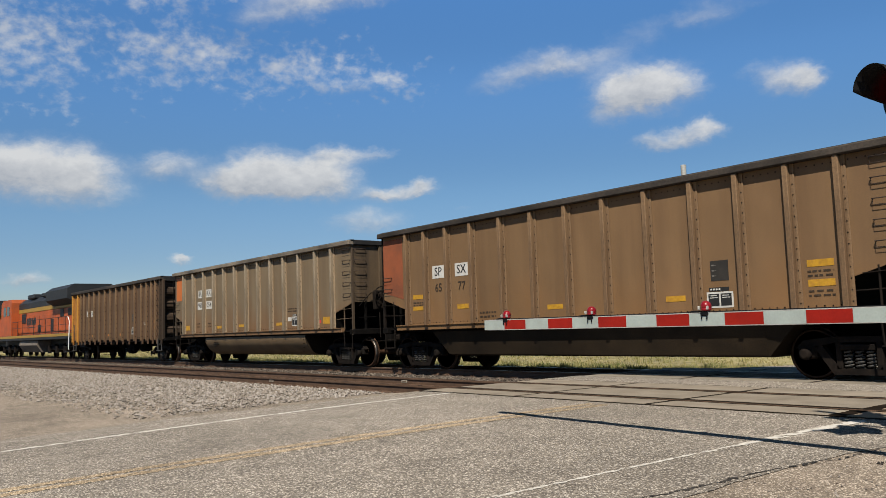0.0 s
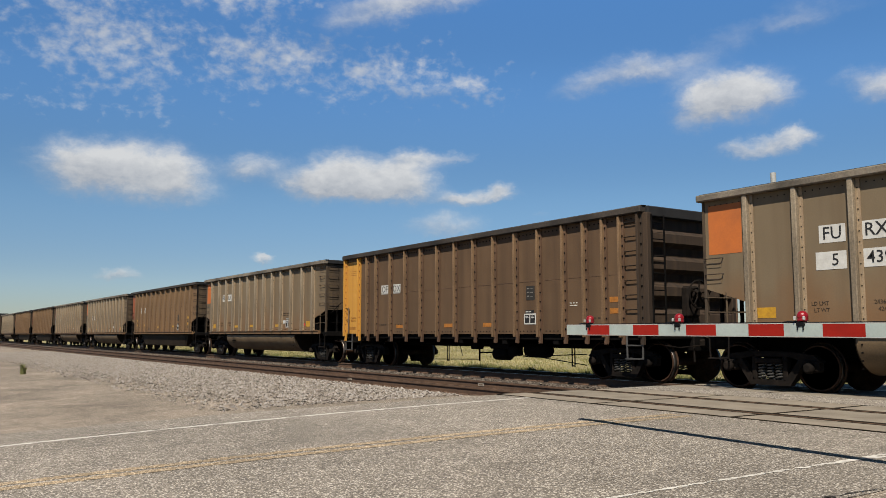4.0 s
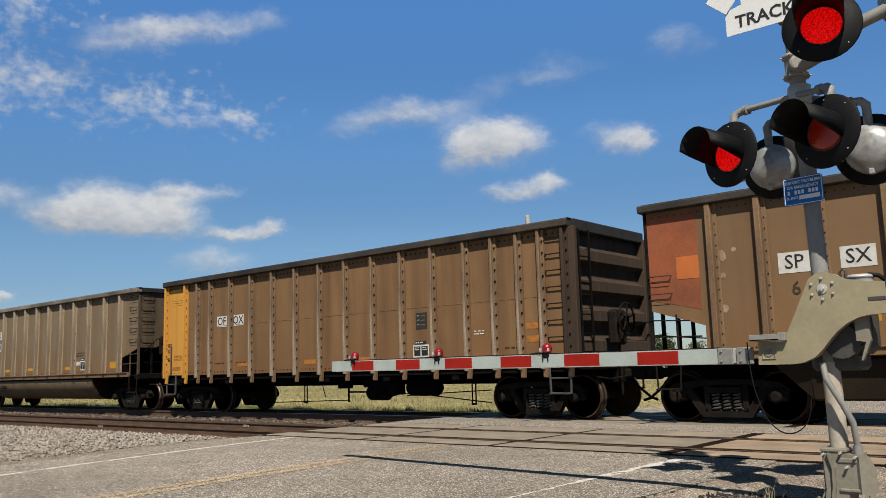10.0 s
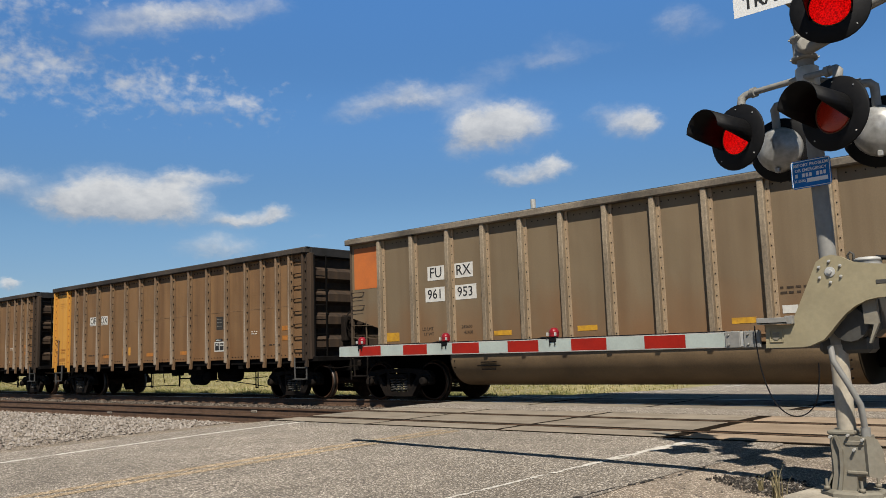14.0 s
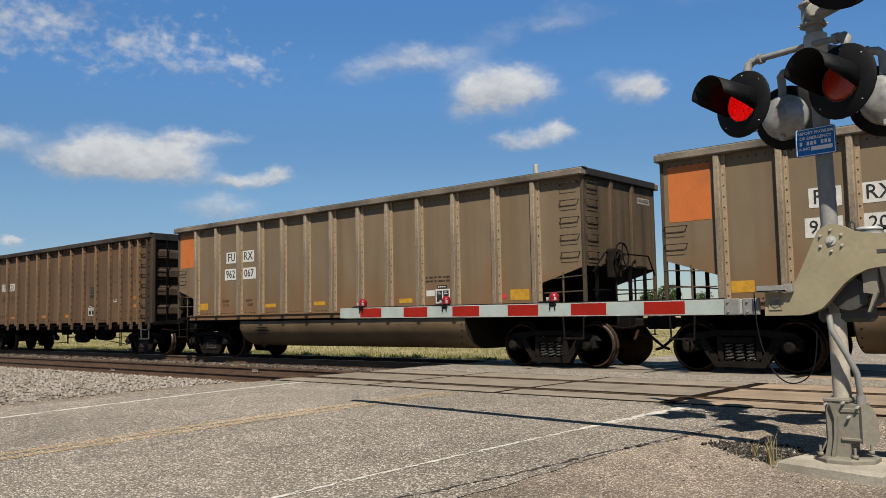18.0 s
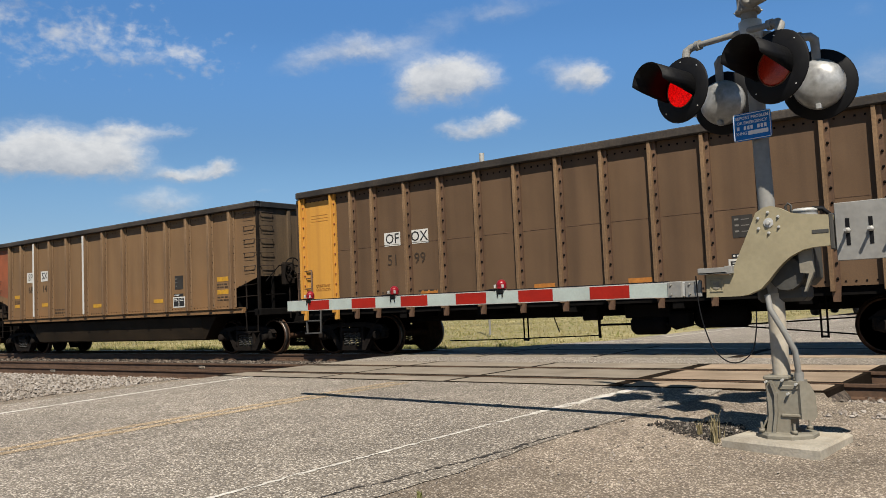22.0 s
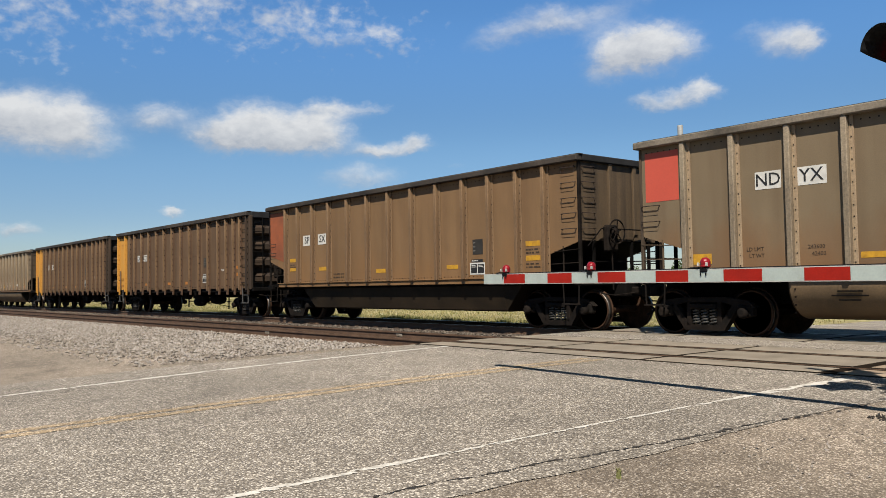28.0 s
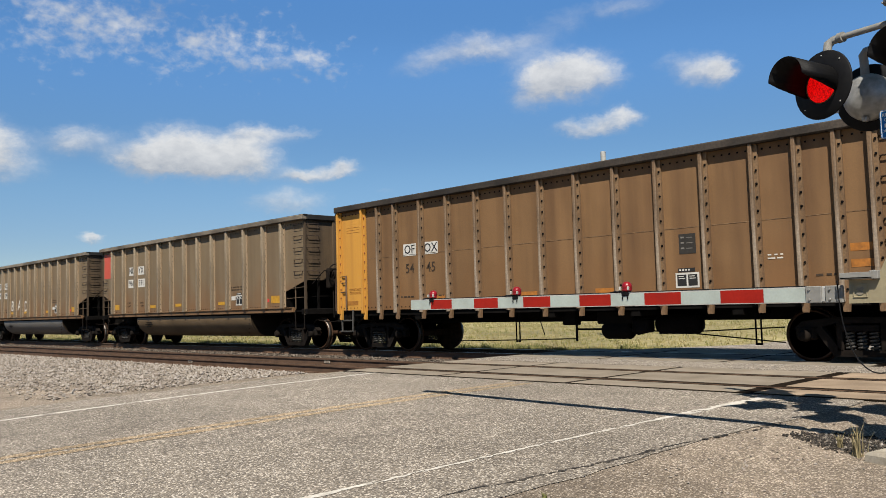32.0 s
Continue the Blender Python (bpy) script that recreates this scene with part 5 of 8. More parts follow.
def gondola_rib(label, dark=False):
    """Steel coal gondola with feet under its posts, ribbed ends and a yellow end bay."""
    car = thing("coal_gondola", label, "railway wagon", group="wagons of the coal train")
    H = HALF
    wall = Shape()
    wall.box(-H, H, -1.48, -1.455, 1.10, 3.80)
    wall.box(-H + 1.2, H - 0.7, -1.485, -1.478, 2.46, 2.472, 0, 1)
    for i in range(96):
        x = -7.1 + i * 0.149
        wall.box(x, x + 0.03, -1.492, -1.478, 3.69, 3.72, 0, 2)
        wall.box(x, x + 0.025, -1.490, -1.478, 1.16, 1.185, 0, 2)
    sheet_m, post_m = (M_BROWNDARK, POST_BROWNDARK) if dark else (M_BROWN, POST_BROWN)
    wm = wall.mesh("side_wall", sheet_m, post_m.materials[0], M_UNDER)
    chord = Shape()
    chord.box(-H - 0.05, H + 0.05, -1.63, -1.42, 3.80, 3.955, 0.02)
    chord.box(-H - 0.02, H + 0.07, -1.56, -1.41, 3.945, 3.97, 0.01, 1)
    cm = chord.mesh("top_chord", M_CHORDDARK, M_BLACKTOP)
    offs = [1.08, 1.72, 2.38] + [3.35 + 0.951 * i for i in range(10)] + [12.66, 13.31]
    step = Shape()
    step.tube([(6.7, -1.48, 1.12), (6.72, -1.48, 0.55), (7.18, -1.48, 0.55), (7.2, -1.48, 1.12)], 0.028, 5)
    step.box(6.72, 7.18, -1.56, -1.44, 0.53, 0.56)
    step.tube([(6.71, -1.48, 0.84), (7.19, -1.48, 0.84)], 0.02, 5)
    stm = step.mesh("sill_step", M_SPRING)
    for s in (-1, 1):
        turn = pose(0, 0, 0, 0, 0, 90 + 90 * s)
        part("side_wall", wm, car, turn)
        part("top_chord", cm, car, turn)
        for k, x in enumerate(offs):
            if s < 0 or k % 2 == 0:
                part("post", POST_YELLOW if k == 0 else post_m, car, turn @ pose(x - H, -1.48, 0), "yellow end post" if k == 0 else "")
        part("post", POST_YELLOW, car, turn @ pose(-H + 0.03, -1.478, 0), "yellow end post")
        part("post", post_m, car, turn @ pose(13.86 - H, -1.48, 0))
        part("post", POST_CORNER, car, turn @ pose(H - 0.1, -1.478, 0))
        part("sill_step", stm, car, turn)
        part("sill_step", stm, car, turn @ Matrix.Diagonal((-1, 1, 1, 1)))
        for i in range(8):
            part("rung", RUNG, car, turn @ pose(H - 0.53, -1.485, 3.62 - i * 0.33))
        er = Shape()
        er.tube([(-H - 0.16, -1.5, 1.12), (-H - 0.16, -1.5, 2.02), (-H + 0.34, -1.53, 2.05), (-H + 0.34, -1.53, 1.12)], 0.024, 6)
        er.tube([(-H - 0.16, -1.5, 1.6), (-H + 0.34, -1.53, 1.62)], 0.018, 5)
        er.tube([(-H - 0.16, -1.5, 1.85), (-H + 0.34, -1.53, 1.87)], 0.014, 5)
        part("end_rail", er.mesh("end_rail", M_RAIL), car, turn)
        e = Shape()
        e.box(-H + 0.14, -H + 1.07, -1.484, -1.479, 1.12, 3.70)
        ep = part("end_panel", e.mesh("end_panel", M_YELLOW), car, turn, "yellow painted end bay")
        e = Shape()
        e.box(-H + 0.35, -H + 0.8, -1.488, -1.483, 1.25, 1.36)
        for i in range(3):
            e.box(-H + 0.35, -H + 0.9, -1.488, -1.483, 3.35 - i * 0.07, 3.36 - i * 0.07)
        tagged(part("stencil_text", e.mesh("stencil_text", M_STENCILOCHRE), ep), kind="stuff")
        part("lettering", text_mesh("CONSTANT\nCONTACTS", 0.09, M_STENCILOCHRE, 0.002), ep, pose(-H + 0.68, -1.488, 1.62))
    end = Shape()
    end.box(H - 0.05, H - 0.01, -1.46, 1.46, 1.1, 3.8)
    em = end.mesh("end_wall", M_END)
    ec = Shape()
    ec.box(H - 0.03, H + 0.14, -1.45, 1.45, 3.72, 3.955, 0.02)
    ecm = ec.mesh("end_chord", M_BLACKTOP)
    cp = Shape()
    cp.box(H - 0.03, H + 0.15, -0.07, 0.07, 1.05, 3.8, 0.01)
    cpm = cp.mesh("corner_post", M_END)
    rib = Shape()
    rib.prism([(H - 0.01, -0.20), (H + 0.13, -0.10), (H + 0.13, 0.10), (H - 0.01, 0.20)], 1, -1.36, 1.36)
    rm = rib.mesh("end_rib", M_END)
    lad = Shape()
    for y in (-1.42, -1.02):
        lad.tube([(H + 0.2, y, 1.0), (H + 0.2, y, 3.75)], 0.022, 5)
    for i in range(7):
        lad.tube([(H + 0.2, -1.42, 1.3 + i * 0.38), (H + 0.2, -1.02, 1.3 + i * 0.38)], 0.014, 5)
    lm = lad.mesh("end_ladder", M_UNDER)
    plat = Shape()
    plat.box(H - 0.1, H + 0.3, -1.45, 1.45, 0.98, 1.12, 0.02)
    plat.box(6.9, 7.6, -0.3, 0.3, 0.7, 1.1, 0.03)
    plat.tube([(H + 0.2, 0.2, 1.9), (H + 0.28, 0.6, 1.95), (H + 0.28, 1.3, 1.95)], 0.016, 5)
    pm = plat.mesh("end_platform", M_UNDER)
    for s in (-1, 1):
        turn = pose(0, 0, 0, 0, 0, 90 - 90 * s)
        part("end_wall", em, car, turn)
        part("end_chord", ecm, car, turn)
        for y in (-1.44, 1.44):
            part("corner_post", cpm, car, turn @ pose(0, y, 0))
        for z in (1.45, 2.05, 2.65, 3.25):
            part("end_rib", rm, car, turn @ pose(0, 0, z))
        part("end_ladder", lm, car, turn)
        part("end_platform", pm, car, turn)
        part("coupler", COUPLER, car, turn @ pose(7.77, 0, 0))
        add_truck(car, s * 6.13)
    part("brake_wheel", BRAKE_WHEEL, car, pose(H + 0.62, -0.42, 1.98) @ Matrix.Diagonal((1.25, 1.15, 1.15, 1)))
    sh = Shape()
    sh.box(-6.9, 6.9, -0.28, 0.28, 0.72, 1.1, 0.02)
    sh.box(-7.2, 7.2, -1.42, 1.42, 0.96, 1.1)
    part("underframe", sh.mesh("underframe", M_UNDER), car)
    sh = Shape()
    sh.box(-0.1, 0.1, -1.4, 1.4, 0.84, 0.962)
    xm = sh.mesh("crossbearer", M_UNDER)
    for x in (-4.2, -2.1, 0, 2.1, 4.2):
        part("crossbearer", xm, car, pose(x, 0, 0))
    gear = Shape()
    gear.lathe([(0.0, -0.36), (0.14, -0.34), (0.185, -0.28), (0.185, 0.28), (0.14, 0.34), (0.0, 0.36)], Matrix.Translation((8.6 - H, -0.85, 0.55)) @ pose(0, 0, 0, 0, 90), 14)
    gear.box(8.15 - H, 9.05 - H, -1.0, -0.7, 0.68, 0.95, 0.03)
    part("brake_cylinder", gear.mesh("brake_cylinder", M_UNDER), car)
    gear = Shape()
    gear.lathe([(0.0, -0.5), (0.15, -0.47), (0.2, -0.4), (0.2, 0.4), (0.15, 0.47), (0.0, 0.5)], Matrix.Translation((9.85 - H, -0.6, 0.66)) @ pose(0, 0, 0, 0, 90), 14)
    part("air_reservoir", gear.mesh("air_reservoir", M_UNDER), car)
    gear = Shape()
    gear.box(9.02 - H, 9.4 - H, -1.05, -0.75, 0.5, 0.78, 0.04)
    gear.tube([(8.9 - H, -0.95, 0.6), (9.15 - H, -1.0, 0.48), (9.45 - H, -0.95, 0.55)], 0.03, 6)
    part("control_valve", gear.mesh("control_valve", M_UNDER), car)
    gear = Shape()
    gear.box(7.3 - H, 7.62 - H, -1.06, -0.8, 0.66, 0.96, 0.02)
    gear.tube([(7.6 - H, -0.95, 0.9), (7.6 - H, -0.95, 0.32)], 0.028, 6)
    gear.tube([(7.6 - H, -0.95, 0.57), (8.25 - H, -0.9, 0.57)], 0.022, 6)
    part("brake_lever", gear.mesh("brake_lever", M_UNDER), car)
    for pts in (((4.0, 0.30), (5.0, 0.31), (7.6, 0.37)), ((9.0, 0.56), (10.2, 0.5), (12.1, 0.33)), ((9.6, 0.48), (10.3, 0.52), (12.1, 0.6))):
        gear = Shape()
        gear.tube([(x - H, -0.95, z) for x, z in pts], 0.013, 5)
        part("brake_rod", gear.mesh("brake_rod", M_UNDER), car)
    gear = Shape()
    for x in (-0.05, 0.05):
        gear.tube([(x, -0.95, 0.28), (x, -0.95, 0.98)], 0.017, 5)
    gear.tube([(-0.06, -0.95, 0.30), (0.06, -0.95, 0.30)], 0.02, 5)
    hanger = gear.mesh("rod_hanger", M_UNDER)
    for x in (5.95, 11.62):
        part("rod_hanger", hanger, car, pose(x - H, 0, 0))
    gear = Shape()
    gear.tube([(6.55 - H, -0.95, 0.98), (6.62 - H, -0.95, 0.72), (6.72 - H, -0.95, 0.45)], 0.012, 5)
    part("release_rod", gear.mesh("release_rod", M_UNDER), car)
    data_box(car, 10.32 - H, 10.80 - H, 1.35, 1.63)
    sh = Shape()
    sh.box(10.42 - H, 10.76 - H, -1.486, -1.479, 1.98, 2.35)
    for i in range(3):
        sh.box(10.46 - H, 10.53 - H, -1.489, -1.485, 2.27 - i * 0.1, 2.30 - i * 0.1, 0, 1)
        sh.box(10.57 - H, 10.7 - H, -1.489, -1.485, 2.27 - i * 0.1, 2.285 - i * 0.1, 0, 1)
    part("board", sh.mesh("board", M_BOARD, M_BOARDMARK), car, None, "dark notice board with pale marks")
    for z in (1.57, 1.83):
        plate(car, 13.46 - H, 13.92 - H, z, z + 0.125, M_REFLECTOR, "reflector", "faded orange reflector stripe")
    for x in (3.66, 6.52, 8.5):
        plate(car, x - H, x + 0.46 - H, 1.30, 1.41, M_REFLECTOR, "reflector", "faded orange reflector strip")
    bars(car, 2.55 - H, 1.42, 0.5, 1, 0.05)
    bars(car, 3.6 - H, 1.42, 0.5, 1, 0.05, None, 5)
    bars(car, 12.9 - H, 1.48, 0.4, 1, 0.05, None, 6)
    bars(car, 12.1 - H, 1.86, 0.3, 2, 0.035, M_GRAFFITI, 8)
    return car


def lettered(car, style, mark, number):
    """Reporting marks on either side of a post."""
    H = HALF
    if style == "tub":
        rows = ((mark[:2], mark[2:], 2.72, 3.04, 0.30), (number[:3], number[3:], 2.24, 2.56, 0.28))
        cols = ((2.56, 3.06), (3.34, 3.88))
    elif style == "sp":
        rows = ((mark[:2], mark[2:], 2.47, 2.81, 0.30), (number[:2], number[2:], 2.09, 2.33, 0.29))
        cols = ((2.36, 2.87), (3.32, 3.84))
    else:
        rows = ((mark[:2], mark[2:], 2.44, 2.74, 0.29), (number[:2], number[2:], 1.98, 2.25, 0.31))
        cols = ((2.67, 3.14), (3.43, 3.93))
    for k, (a, b, z0, z1, size) in enumerate(rows):
        for word, (x0, x1) in zip((a, b), cols):
            if not word.strip():
                continue
            boarded = k == 0 or style == "tub"
            host = car
            if boarded:
                if k == 1 and style == "tub":
                    x0, x1 = (x0 - 0.08, x1) if x0 < 3 else (x0, x1 + 0.08)
                host = plate(car, x0 - H, x1 - H, z0, z1, M_WHITE, "mark_plate", "white plate with black lettering")
            me = text_mesh(word, size * 1.08, M_LETTER if boarded else M_STENCIL, 0.001)
            part("lettering", me, host, pose((x0 + x1) / 2 - H, -1.4875, (z0 + z1) / 2))
    if style == "tub" and len(number.strip()) == 6:
        sh = Shape()
        sh.box(HALF - 0.004, HALF + 0.001, 0.72, 1.28, 3.44, 3.57)
        p = part("mark_plate", sh.mesh("mark_plate", M_PLATEDUST), car, None, "dust-covered plate with black lettering")
        part("lettering", text_mesh(mark + number, 0.105, M_LETTER, 0.0), p, pose(HALF + 0.003, 1.0, 3.505, 0, 0, 90))


# kind, end colour, reporting mark, number for each wagon behind the engines
TRAIN = {
    -3: ("rib", "", "OFOX", "    "), -2: ("tub", "orange", "FURX", "960054"), -1: ("sp", "rust", "SPSX", "6577"), 0: ("sp", "rust", "SPSX", "6720"),
    1: ("tub", "orange", "FURX", "961993"), 2: ("tub", "orange", "FURX", "961984"), 3: ("sp", "rust", "SPSX", ""), 4: ("tub", "orange", "FURX", ""),
    5: ("rib", "", "OFOX", ""), 6: ("tub", "orange", "FURX", "  5439"), 7: ("rib", "", "OFOX", "5553"), 8: ("tub", "orange", "FURX", "961059"),
    9: ("rib", "", "OFOX", "6000"), 10: ("rib", "", "OFOX", "5331"), 11: ("tub", "blue", "OFOX", "300555"), 12: ("tub", "orange", "FURX", "962297"),
    13: ("sp", "rust", "SPSX", ""), 14: ("tub", "orange", "FURX", "962393"), 15: ("rib", "", "OFOX", ""), 16: ("sp", "rust", "SPSX", "6"),
    17: ("rib", "", "OFOX", "5428"), 18: ("sp", "rust", "SPSX", ""), 19: ("rib", "", "OFOX", "3949"), 20: ("rib", "", "OFOX", "5454"),
    21: ("rib", "", "OFOX", ""), 22: ("tub", "orange", "FURX", "961953"), 23: ("rib", "", "OFOX", ""), 24: ("tub", "orange", "FURX", ""),
    25: ("rib", "", "OFOX", ""), 26: ("rib", "", "OFOX", ""), 27: ("rib", "", "OFOX", "5818"), 28: ("tub", "orange", "FURX", "962067"),
    29: ("tub", "orange", "FURX", "962202"), 30: ("tub", "orange", "FURX", "962207"), 31: ("rib", "", "OFOX", ""), 32: ("tub", "orange", "FURX", "962152"),
    33: ("rib", "", "OFOX", ""), 34: ("sp", "rust", "SPSX", "6814"), 35: ("rib", "", "OFOX", "5199"), 36: ("tub", "blue", "OFOX", "300558"),
    37: ("tub", "red", "NDYX", "966427"), 38: ("rib", "", "OFOX", "5055"), 39: ("rib", "", "OFOX", ""), 40: ("rib", "", "OFOX", "8941"),
    41: ("tub", "orange", "FURX", "962392"), 42: ("rib", "", "OFOX", ""), 43: ("rib", "", "OFOX", ""), 44: ("sp", "rust", "SPSX", ""),
    45: ("tub", "red", "NDYX", ""), 46: ("tub", "orange", "FURX", "962174"), 47: ("sp", "rust", "SPSX", ""), 48: ("tub", "yellow", "FURX", "965532"),
    49: ("tub", "orange", "FURX", "962295"), 50: ("tub", "red", "NDYX", "966391"), 51: ("rib", "", "OFOX", "5445"), 52: ("tub", "orange", "FURX", ""),
    53: ("rib", "", "OFOX", ""),
}
for n in (-3, 5, 7, 19, 23, 26, 27, 31, 33, 35, 38, 42, 43):
    TRAIN[n] = ("rib", "dark") + TRAIN[n][2:]
ENDS = {"orange": (M_ORANGE, "bright orange end panel"), "blue": (M_BLUE, "light blue end panel"), "red": (M_RED, "bright red end panel"),
        "yellow": (M_PALEYELLOW, "pale faded yellow end panel"), "rust": (M_RUSTOR, "faded rust-orange end panel")}
LABELS = {"ribdark": "dark grimy brown steel coal gondola with yellow end bay", "rib": "brown steel coal gondola with yellow end bay", "sp": "brown coal gondola with rust-orange end and dark belly",
          "tub": "dusty tan aluminium coal gondola with %s end panel"}


# slack running in and out: metres ahead of or behind the even run, by the second
SURGE = {11: 0.08, 13: 0.21, 24: 0.07, 0: -0.11, 1: 0.06, 5: -0.14, 6: -0.05, 7: 0.2, 8: -0.05, 9: -0.06, 10: -0.09, 14: -0.18, 17: 0.36, 19: -0.33, 20: 0.25, 21: -0.08, 22: -0.08, 25: -0.07, 26: 0.15, 29: -0.22, 30: 0.16, 31: -0.2, 32: -0.12}


def train_x(t):
    """How far the whole train has gone along the far track."""
    return -3.704 - 26.1217 * t - 0.010184 * t * t + 0.000201 * t ** 3 + SURGE.get(round(t), 0.0)


def car_pose(n, t):
    return pose(PITCH * n + HALF + train_x(t), YF, 0)


cars = {}
templates = {}
for n, (kind, colour, mark, number) in TRAIN.items():
    key = (kind, colour)
    if key not in templates:
        if kind == "rib":
            templates[key] = gondola_rib(LABELS["rib" + colour], colour == "dark")
        else:
            templates[key] = gondola_tub(kind, *ENDS[colour], LABELS[kind] % colour if kind == "tub" else LABELS[kind])
        cars[n] = templates[key]
        cars[n].matrix_world = car_pose(n, 0)
    else:
        cars[n] = None
for n, (kind, colour, mark, number) in TRAIN.items():
    if cars[n] is None:
        cars[n] = copy_thing(templates[(kind, colour)], car_pose(n, 0))
for n, (kind, colour, mark, number) in TRAIN.items():
    lettered(cars[n], kind, mark, number)


# ---- engines ----
def locomotive():
    """Six-axle diesel engine in orange, yellow and black; the cab end leads (local -x)."""
    lo = thing("locomotive", "orange and black diesel locomotive with yellow stripes", "locomotive", group="engines of the coal train")
    L2 = 10.9
    sh = Shape()
    sh.box(-L2, L2, -1.5, 1.5, 1.25, 1.62, 0.02)
    sh.box(-L2 - 0.1, L2 + 0.1, -0.5, 0.5, 0.7, 1.4, 0.03)
    part("frame", sh.mesh("frame", M_LOCOBLK), lo)
    sh = Shape()
    sh.box(-L2, L2, -1.515, 1.515, 1.42, 1.60, 0.01)
    part("frame_stripe", sh.mesh("frame_stripe", M_LOCOYEL), lo)
    sh = Shape()
    sh.box(-4.9, L2 - 0.9, -0.95, 0.95, 1.62, 3.25, 0.03)
    hood = part("hood", sh.mesh("hood", M_LOCOOR), lo)
    for i in range(9):
        sh = Shape()
        x = -4.3 + i * 1.45
        sh.box(x, x + 1.2, -0.965, -0.95, 1.75, 2.95, 0.008)
        part("hood_door", sh.mesh("hood_door", M_LOCOOR), hood)
    for x, w, z0, z1 in ((8.6, 1.2, 2.75, 3.2), (6.8, 0.8, 2.7, 3.2), (-3.9, 1.3, 2.5, 3.2), (0.9, 0.9, 1.8, 2.3), (4.4, 0.7, 1.8, 2.6)):
        sh = Shape()
        sh.box(x, x + w, -0.985, -0.96, z0, z1, 0.01)
        for k in range(6):
            sh.box(x + 0.05, x + w - 0.05, -1.0, -0.98, z0 + 0.04 + k * (z1 - z0) / 6.3, z0 + 0.07 + k * (z1 - z0) / 6.3)
        part("grille", sh.mesh("grille", M_LOCOBLK), hood)
    sh = Shape()
    sh.box(-4.9, L2 - 0.9, -0.97, 0.97, 3.25, 3.55, 0.02)
    part("hood_stripe", sh.mesh("hood_stripe", M_LOCOYEL), lo)
    sh = Shape()
    sh.prism([(-0.97, 3.55), (-0.97, 3.95), (-0.6, 4.3), (0.6, 4.3), (0.97, 3.95), (0.97, 3.55)], 0, -4.9, 5.2)
    sh.prism([(-0.97, 3.40), (-1.5, 3.75), (-1.5, 4.35), (-1.1, 4.62), (1.1, 4.62), (1.5, 4.35), (1.5, 3.75), (0.97, 3.40)], 0, 5.2, L2 - 0.5)
    sh.box(-2.6, -0.6, -0.9, 0.9, 4.25, 4.55, 0.05)
    sh.box(1.2, 2.9, -0.85, 0.85, 4.25, 4.5, 0.05)
    part("roof", sh.mesh("roof", M_LOCOBLK), lo, None, "black roof with flared radiator wings")
    sh = Shape()
    sh.prism([(-9.9, 1.62), (-9.9, 2.9), (-8.6, 3.0), (-8.4, 4.1), (-7.9, 4.35), (-5.0, 4.35), (-4.9, 4.1), (-4.9, 1.62)], 1, -1.5, 1.5)
    cab = part("cab", sh.mesh("cab", M_LOCOOR), lo)
    for x in (-7.6, -6.4):
        sh = Shape()
        sh.box(x, x + 0.85, -1.515, -1.5, 3.15, 3.85, 0.01)
        part("cab_window", sh.mesh("cab_window", M_GLASS), cab)
    sh = Shape()
    for i, (a, b) in enumerate(((-4.0, -3.45), (-3.3, -2.75), (-2.6, -2.05), (-1.9, -1.35))):
        sh.box(a + 1.6, b + 1.6, -0.972, -0.966, 2.35, 2.85)
    sh.box(-2.4, 0.2, -0.972, -0.966, 2.15, 2.2)
    part("side_emblem", sh.mesh("side_emblem", M_LOCOBLK), hood)
    sh = Shape()
    sh.prism([(-1.35, 1.2), (1.35, 1.2), (1.42, 0.9), (1.1, 0.42), (-1.1, 0.42), (-1.42, 0.9)], 0, -2.6, 2.6)
    part("fuel_tank", sh.mesh("fuel_tank", M_TANK), lo)
    rail = Shape()
    rail.tube([(-4.6, -1.47, 2.62), (L2 - 0.3, -1.47, 2.62)], 0.02, 5)
    rail.tube([(-4.6, -1.47, 2.15), (L2 - 0.3, -1.47, 2.15)], 0.014, 5)
    for i in range(10):
        rail.tube([(-4.5 + i * 1.6, -1.47, 1.6), (-4.5 + i * 1.6, -1.47, 2.62)], 0.018, 5)
    rm = rail.mesh("handrail", M_LOCOBLK)
    tread = Shape()
    tread.box(-0.325, 0.325, -0.15, 0.15, -0.015, 0.015)
    tm = tread.mesh("step", M_LOCOBLK)
    for side in (-1, 1):
        part("handrail", rm, lo, Matrix.Diagonal((1, -side, 1, 1)))
        for sx in (-1, 1):
            bar = Shape()
            bar.tube([(sx * (L2 - 0.3), side * 1.5, 2.6), (sx * (L2 + 0.05), side * 1.5, 2.3), (sx * (L2 - 0.1), side * 1.5, 0.6)], 0.03, 6)
            sr = part("step_rail", bar.mesh("step_rail", M_SIGNWHITE), lo, None, "white step handrail")
            for k in range(4):
                part("step", tm, sr, pose(sx * (L2 - 0.425), side * 1.4, 0.465 + k * 0.3), "black step tread")
    for s in (-1, 1):
        tr = Shape()
        tr.box(-2.6, 2.6, -1.12, 1.12, 0.55, 0.85, 0.04)
        for x in (-1.9, 0, 1.9):
            for y in (-1.16, 1.16):
                tr.box(x - 0.2, x + 0.2, y - 0.08, y + 0.08, 0.35, 0.85, 0.03)
        t = part("truck", tr.mesh("engine_truck", M_TRUCK), lo, pose(s * 6.9, 0, 0))
        for x in (-1.9, 0, 1.9):
            part("wheelset", WHEELSET, t, pose(x, 0, 0.5))
        part("coupler", COUPLER, lo, pose(s * 10.9, 0, 0, 0, 0, 90 - 90 * s))
    return lo


ENGINE_GAP = 22.6


